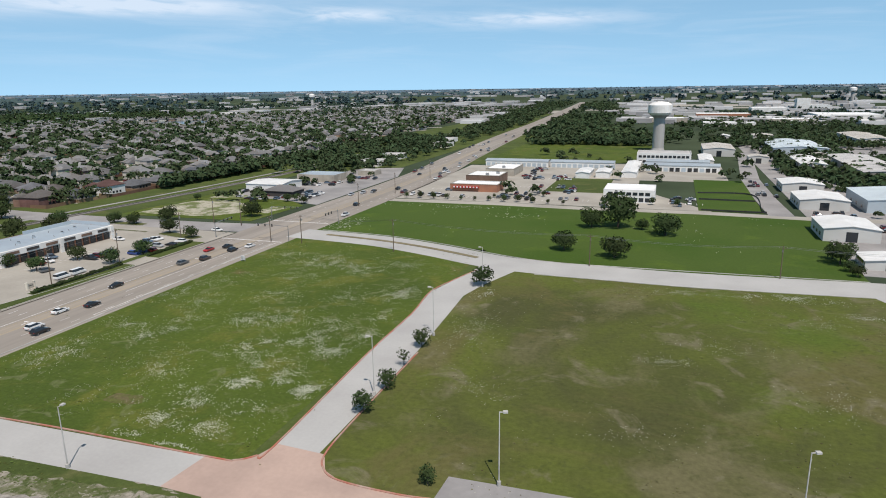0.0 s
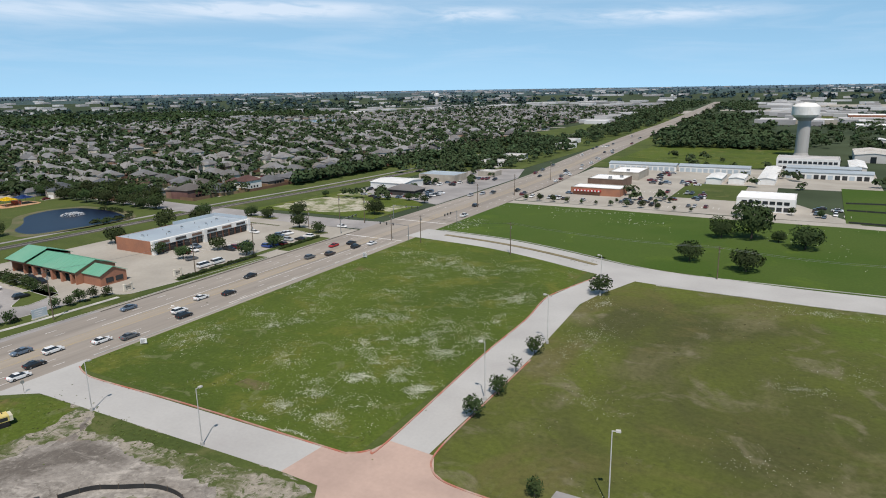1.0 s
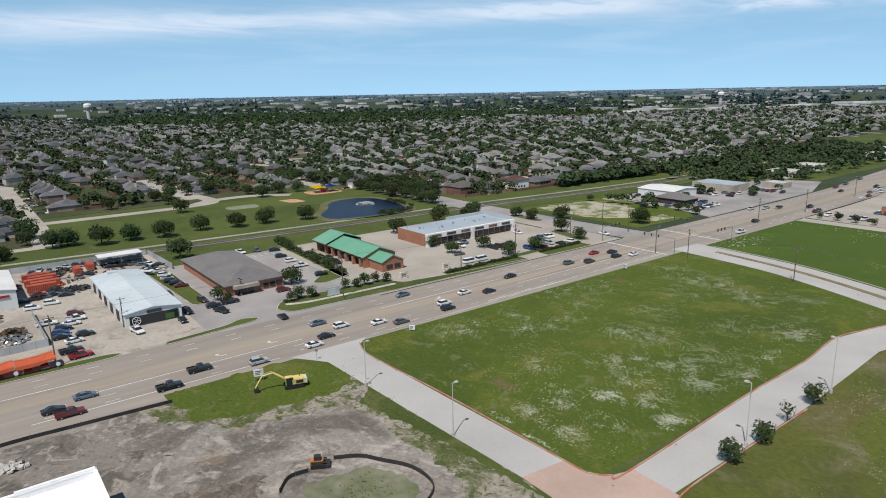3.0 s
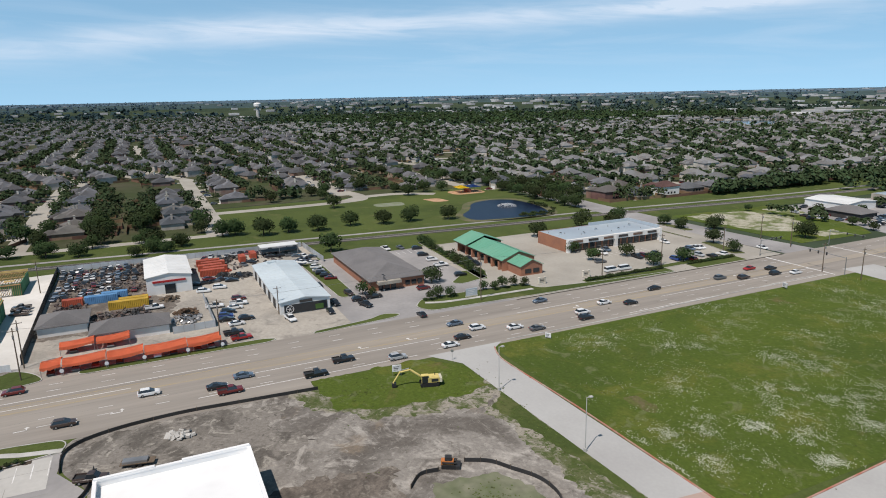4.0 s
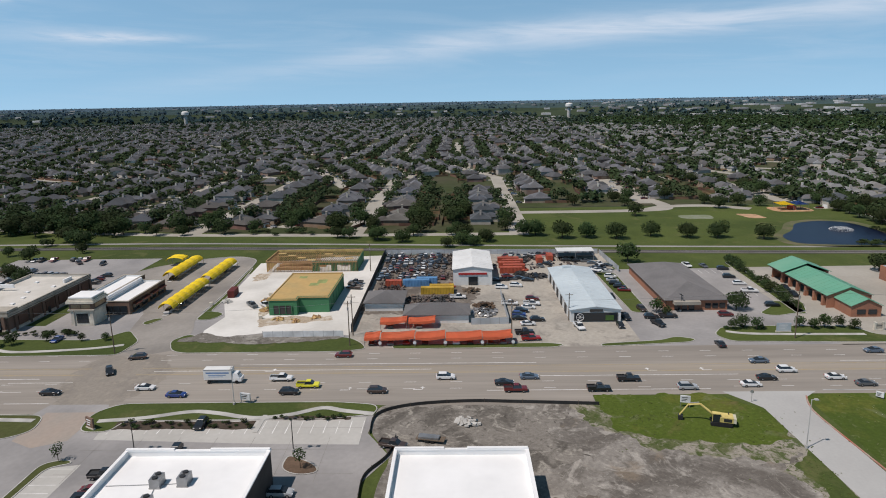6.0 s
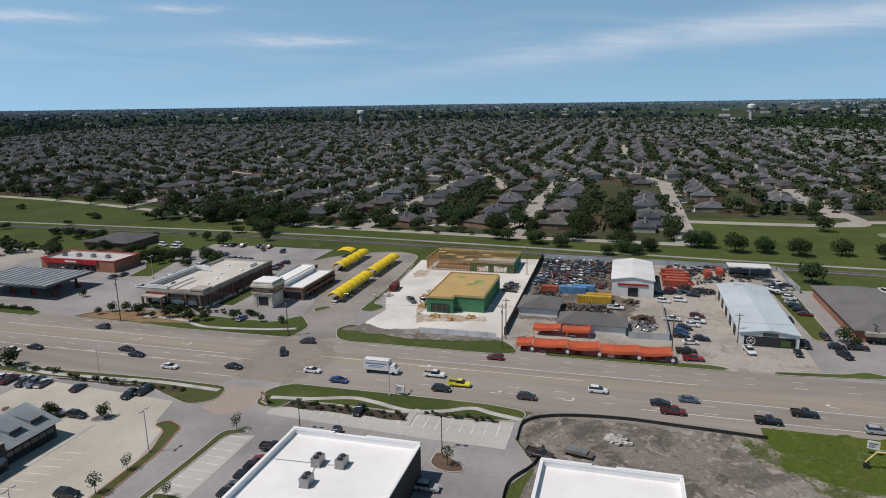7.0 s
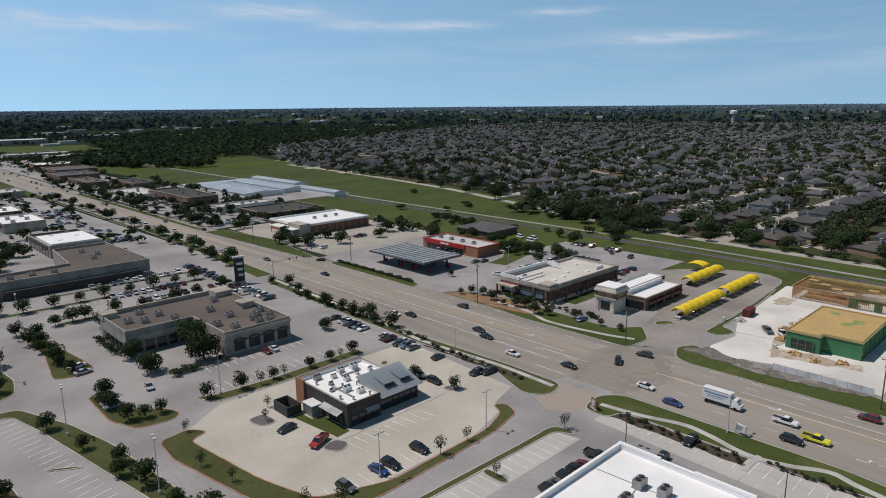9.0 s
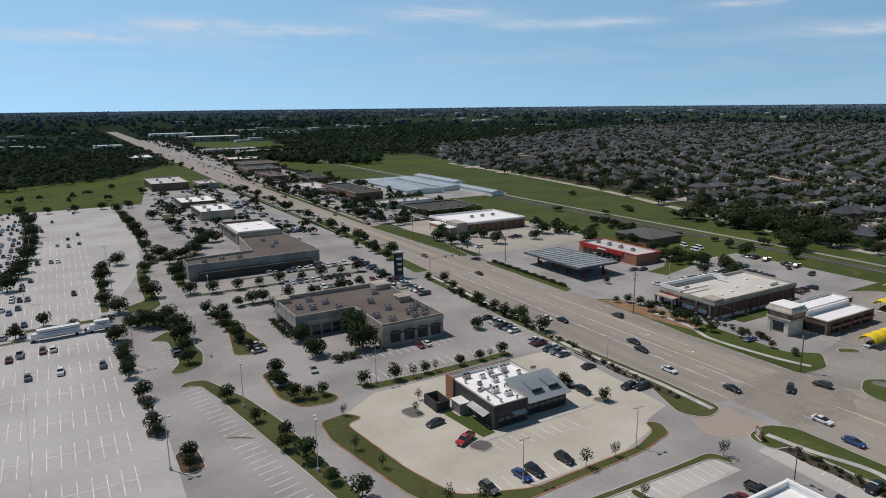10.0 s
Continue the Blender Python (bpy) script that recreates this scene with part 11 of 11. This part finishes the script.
def flower_patches(name, label, patches, scatter, mat, size, thick=1):
    """Small upright tufts in drifts and scattered singly."""
    V, F = [], []

    def tuft(x, y, s):
        o = len(V)
        a = random.uniform(0, math.pi)
        c, d = math.cos(a) * s, math.sin(a) * s
        h = s * random.uniform(0.25, 0.55)
        V.extend([(x - c, y - d, 0.03), (x + c, y + d, 0.03), (x + c * 0.7, y + d * 0.7, 0.05 + h), (x - c * 0.7, y - d * 0.7, 0.05 + h),
                  (x + d, y - c, 0.05 + h * 0.8), (x - d, y + c, 0.05 + h * 0.8)])
        F.extend([(o, o + 1, o + 2, o + 3), (o + 3, o + 4, o + 2, o + 5)])

    for x, y, rx, ry, n in patches:
        for k in range(n * thick):
            u, v = random.gauss(0, 0.5), random.gauss(0, 0.5)
            f = noise.noise(((x + u * rx) * 0.35, (y + v * ry) * 0.35, 0.5)) + 0.6 * noise.noise(((x + u * rx) * 1.1, (y + v * ry) * 1.1, 0.5))
            if f + random.gauss(0, 0.28) > (0.12 if thick > 1 else -0.25):
                tuft(x + u * rx, y + v * ry, size * random.uniform(0.5, 1.3))
    x0, x1, y0, y1, n = scatter
    for k in range(n):
        x, y = random.uniform(x0, x1), random.uniform(y0, y1)
        if noise.noise((x * 0.06, y * 0.06, 7)) + 0.5 * noise.noise((x * 0.25, y * 0.25, 3)) > (0.26 if thick > 1 else 0.18):
            tuft(x, y, size * random.uniform(0.4, 1.1))
    return tagged(raw(name, V, F, mat), label, "flowers", kind="stuff")


flower_patches("wildflowers", "drifts of white wildflowers in the meadow",
               [(-134.8, 106.4, 7, 9, 300), (-104, 107, 6, 5, 110), (-86, 94.8, 4, 3, 130), (-82, 105.5, 5, 4, 160), (-67.6, 107.3, 3, 4, 220), (-73, 128, 5, 6, 260), (-97, 144, 7, 8, 220), (-117, 197, 12, 7, 220), (-97, 192, 10, 6, 180), (-74, 173, 5, 9, 200), (-120, 133, 5, 12, 200), (-88, 88, 6, 3, 130), (-83, 117, 7, 5, 240), (-75, 96, 5, 4, 120), (-124, 121, 6, 4, 120), (-132, 127, 5, 4, 90), (-105, 140, 6, 6, 170), (-94, 121, 5, 5, 150), (-90, 126, 6, 5, 150), (-82, 132, 6, 6, 190), (-81, 105.5, 4, 3, 120), (-81, 143, 6, 7, 170), (-98, 195, 9, 6, 170), (-111, 199, 9, 6, 170), (-110, 159, 8, 8, 180), (-134, 170, 7, 9, 150),
                (-115, 180, 9, 8, 170), (-119, 206, 11, 6, 170), (-75, 172, 5, 7, 130), (-90, 82.3, 4, 1.4, 60), (-77, 87.6, 5, 3, 120), (-79, 80.9, 4, 0.8, 60), (-69, 138, 3, 6, 110), (-141, 153, 4, 8, 120), (-76, 111, 6, 4, 150), (-92, 100, 5, 3, 80), (-71, 150, 4, 8, 120), (-88, 165, 8, 8, 120), (-128, 150, 6, 8, 100), (-86, 203, 9, 6, 120), (-133, 205, 7, 8, 120)],
               (-143, -66, 83, 224, 12000), FLOWER, 0.105, 7)
flower_patches("wildflowers", "sparse white wildflowers in the dry field", [(28, 199, 22, 3.5, 420), (36, 201, 10, 3, 260), (3, 197, 10, 3, 160), (2, 144, 6, 3, 130), (17, 155, 12, 5, 60), (50, 188, 5, 3, 120), (-34, 118, 8, 6, 60), (35, 132, 10, 8, 80), (-5, 110, 12, 6, 60), (-45, 150, 7, 14, 240), (-50, 180, 3, 6, 160), (40, 180, 6, 5, 60)], (-50, 58, 84, 202, 1800), FLOWER, 0.09, 5)
flower_patches("wildflowers", "pale weeds along the field's edge", [(-138, 262, 6, 20, 200), (-100, 318, 40, 6, 160), (-70, 300, 20, 8, 80)], (-146, 50, 246, 326, 500), FLOWER, 0.3)
flower_patches("weeds", "green weed tufts over the meadow", [(-100, 150, 60, 90, 100)], (-144, -65, 82, 226, 6000), material("weed_tufts", (0.075, 0.10, 0.02), 0.95, 0.2, 1.0, 0.2, island=0.4), 0.22)
flower_patches("weeds", "brown and green tufts over the dry field", [(0, 150, 60, 60, 100)], (-50, 58, 84, 204, 3000), material("dry_tufts", (0.11, 0.105, 0.04), 0.95, 0.2, 1.0, 0.2, island=0.45), 0.2)
flower_patches("weeds", "ragged weeds on the building site's verge", [(-128, 62, 10, 8, 200), (-105, 66, 20, 3, 260), (-85, 47, 6, 6, 200), (-134, 40, 5, 9, 160)], (-140, -100, 30, 68, 400), material("weed_tufts", (0.075, 0.10, 0.02)), 0.2)


for k, (x, y, c) in enumerate(((-180.4, -26, "black"), (-180.4, -20.5, "grey"), (-180.4, -16, "dark red"), (-180.5, -10.5, "black"), (-180.4, -1.5, "white"), (-180.5, 2.5, "black"), (-180.4, 8.5, "brown"), (-180.4, 12, "grey"), (-194.8, -22, "black"), (-194.8, -13, "grey"))):
    put_car("suv" if k % 3 else "sedan", c, x, y, 0, "for sale under an orange canopy", "cars under canopies", False)
for k, (x, y, c) in enumerate(((-211.5, -99.8, "silver"), (-222, -99.6, "black"), (-237, -99.9, "grey"), (-252, -99.8, "white"), (-266, -99.7, "black"), (-255, -117, "black"), (-268, -116.8, "white"))):
    put_car("suv" if k % 2 == 0 else "sedan", c, x, y, 0, "at a vacuum bay under a yellow canopy", "cars at the car wash")
for k, (x, y, r, h, m) in enumerate(((-256, 24, 2.6, 1.6, METAL_DARK), (-263, 25.5, 2.4, 1.4, C_RED), (-270, 24, 3, 1.8, METAL_DARK), (-277, 27, 2.6, 1.5, METAL_DARK), (-281, 20, 2.4, 1.6, C_RED), (-248, 17.5, 1.6, 1.0, METAL_DARK), (-284, 30, 2.8, 1.6, METAL_DARK), (-239, -4, 1.8, 1.0, C_RED))):
    heap("junk_pile", x, y, r, h, m, "pile of car parts beside the metal hall", 80 + k, 55)
parked([(-289, -196, 0, 3.0, 5, 10), (-270, -200, 0, 3.0, 5, 6)], "parked behind the shops", 0.6)


# ---- cars too many to count, far off in the lots ----
def far_cars(places, name, label):
    """Small cars in one mesh: body, glasshouse and four wheels each."""
    V, F, M = [], [], []
    for x, y, a, m in places:
        c, s = math.cos(radians(a)), math.sin(radians(a))
        tall = 1.0 if (int(x * 3 + y * 5) % 3) else 1.18
        for (x0, x1, hw, z0, u0, u1, hu, z1), mi in (((-2.3, 2.35, 0.9, 0.3, -2.25, 2.2, 0.86, 0.95 * tall), m), ((-1.9, 1.1, 0.84, 0.95 * tall, -1.35, 0.35, 0.68, 1.42 * tall), 0), ((-1.35, 0.35, 0.68, 1.42 * tall, -1.3, 0.3, 0.62, 1.5 * tall), m),
                                                     ((-1.8, -1.1, 0.94, 0.0, -1.75, -1.15, 0.94, 0.65), 1), ((1.1, 1.8, 0.94, 0.0, 1.15, 1.75, 0.94, 0.65), 1)):
            o = len(V)
            V.extend((x + c * px - s * py, y + s * px + c * py, pz + 0.06) for px, py, pz in [(*q, z0) for q in rect(x0, x1, -hw, hw)] + [(*q, z1) for q in rect(u0, u1, -hu, hu)])
            F.extend(tuple(i + o for i in f) for f in ((0, 1, 5, 4), (1, 2, 6, 5), (2, 3, 7, 6), (3, 0, 4, 7), (4, 5, 6, 7)))
            M.extend([mi] * 5)
    ob = raw(name, V, F, [GLASS, TYRE] + [paint(c) for c in ("black", "white", "silver", "grey", "dark red", "slate blue", "brown")])
    ob.data.polygons.foreach_set("material_index", M)
    return tagged(ob, label, "cars", kind="stuff")


random.seed(31)
spots = []
for k in range(4, 24):
    y = -137.5 - 18.6 * k
    for i in range(31):
        x = -6 + 2.72 * i
        for dy, a in ((2.9, 90), (-2.9, -90)):
            if random.random() < (0.04 if x < 18 or y > -230 else 0.5 if y < -280 else 0.3):
                spots.append((x + 1.36, y + dy - 4.0 * (x + 7) / 86, a + random.uniform(-3, 3), random.randint(2, 8)))
for x0, x1, y0, y1, n in ((-240, -180, -640, -610, 18), (-200, -182, -550, -460, 26), (-236, -190, -470, -454, 22), (-190, -180, -450, -395, 14), (-205, -180, -680, -645, 16), (-232, -182, -762, -750, 14), (-240, -182, -838, -822, 20), (-246, -182, -935, -905, 24),
                          (-125, -108, -560, -460, 30), (-128, -112, -440, -380, 22), (-72, -58, -440, -380, 16), (-73, -58, -600, -470, 22), (-124, -106, -650, -580, 16), (-240, -182, -1800, -990, 120), (-130, -90, -1500, -1130, 50), (-206, -182, -410, -384, 12), (-200, -184, -620, -560, 14), (-110, -76, -640, -560, 14)):
    for k in range(n):
        spots.append((random.uniform(x0, x1), random.uniform(y0, y1), random.choice((0, 90, 90, 180, 270)) + random.uniform(-6, 6), random.randint(2, 8)))
far_cars(spots, "distant_cars", "small cars parked all over the far lots")
spots = []
for x0, x1, y0, y1, n in ((-135, -92, 388, 395, 8), (-97, -60, 425, 445, 18), (-56, -52, 372, 398, 8), (-128, -122, 350, 384, 5), (-90, -66, 345, 372, 10), (0, 12, 345, 372, 7), (62, 84, 322, 345, 12), (84, 88, 300, 318, 7), (44, 56, 385, 450, 10), (100, 150, 420, 450, 14), (-245, -200, 305, 340, 16), (-236, -204, 366, 382, 12),
                          (-96, -88, 455, 490, 8), (60, 120, 575, 620, 20), (-100, 120, 1080, 1110, 40), (30, 200, 1200, 1265, 70)):
    for k in range(n):
        spots.append((random.uniform(x0, x1), random.uniform(y0, y1), random.choice((0, 90, 90, 180, 270)) + random.uniform(-6, 6), random.randint(2, 8)))
far_cars(spots, "distant_cars", "small cars parked in yards beyond the field")
spots = []
for x, y, a in SITES:
    if math.hypot(x, y) < 900 and random.random() < 0.55:
        c, s = math.cos(radians(a)), math.sin(radians(a))
        u, v = random.choice((4.0, 5.5, 6.5)), -random.uniform(13.5, 15.5)
        spots.append((x + c * u - s * v, y + s * u + c * v, a + 90, random.randint(2, 8)))
far_cars(spots, "driveway_cars", "cars on the driveways of suburban houses")


# the patterns that were copied are taken away again
for group in (*PROTOS.values(), CARS.values()):
    for p in list(group):
        for o in list(p.children_recursive):
            bpy.data.objects.remove(o)
        bpy.data.objects.remove(p)
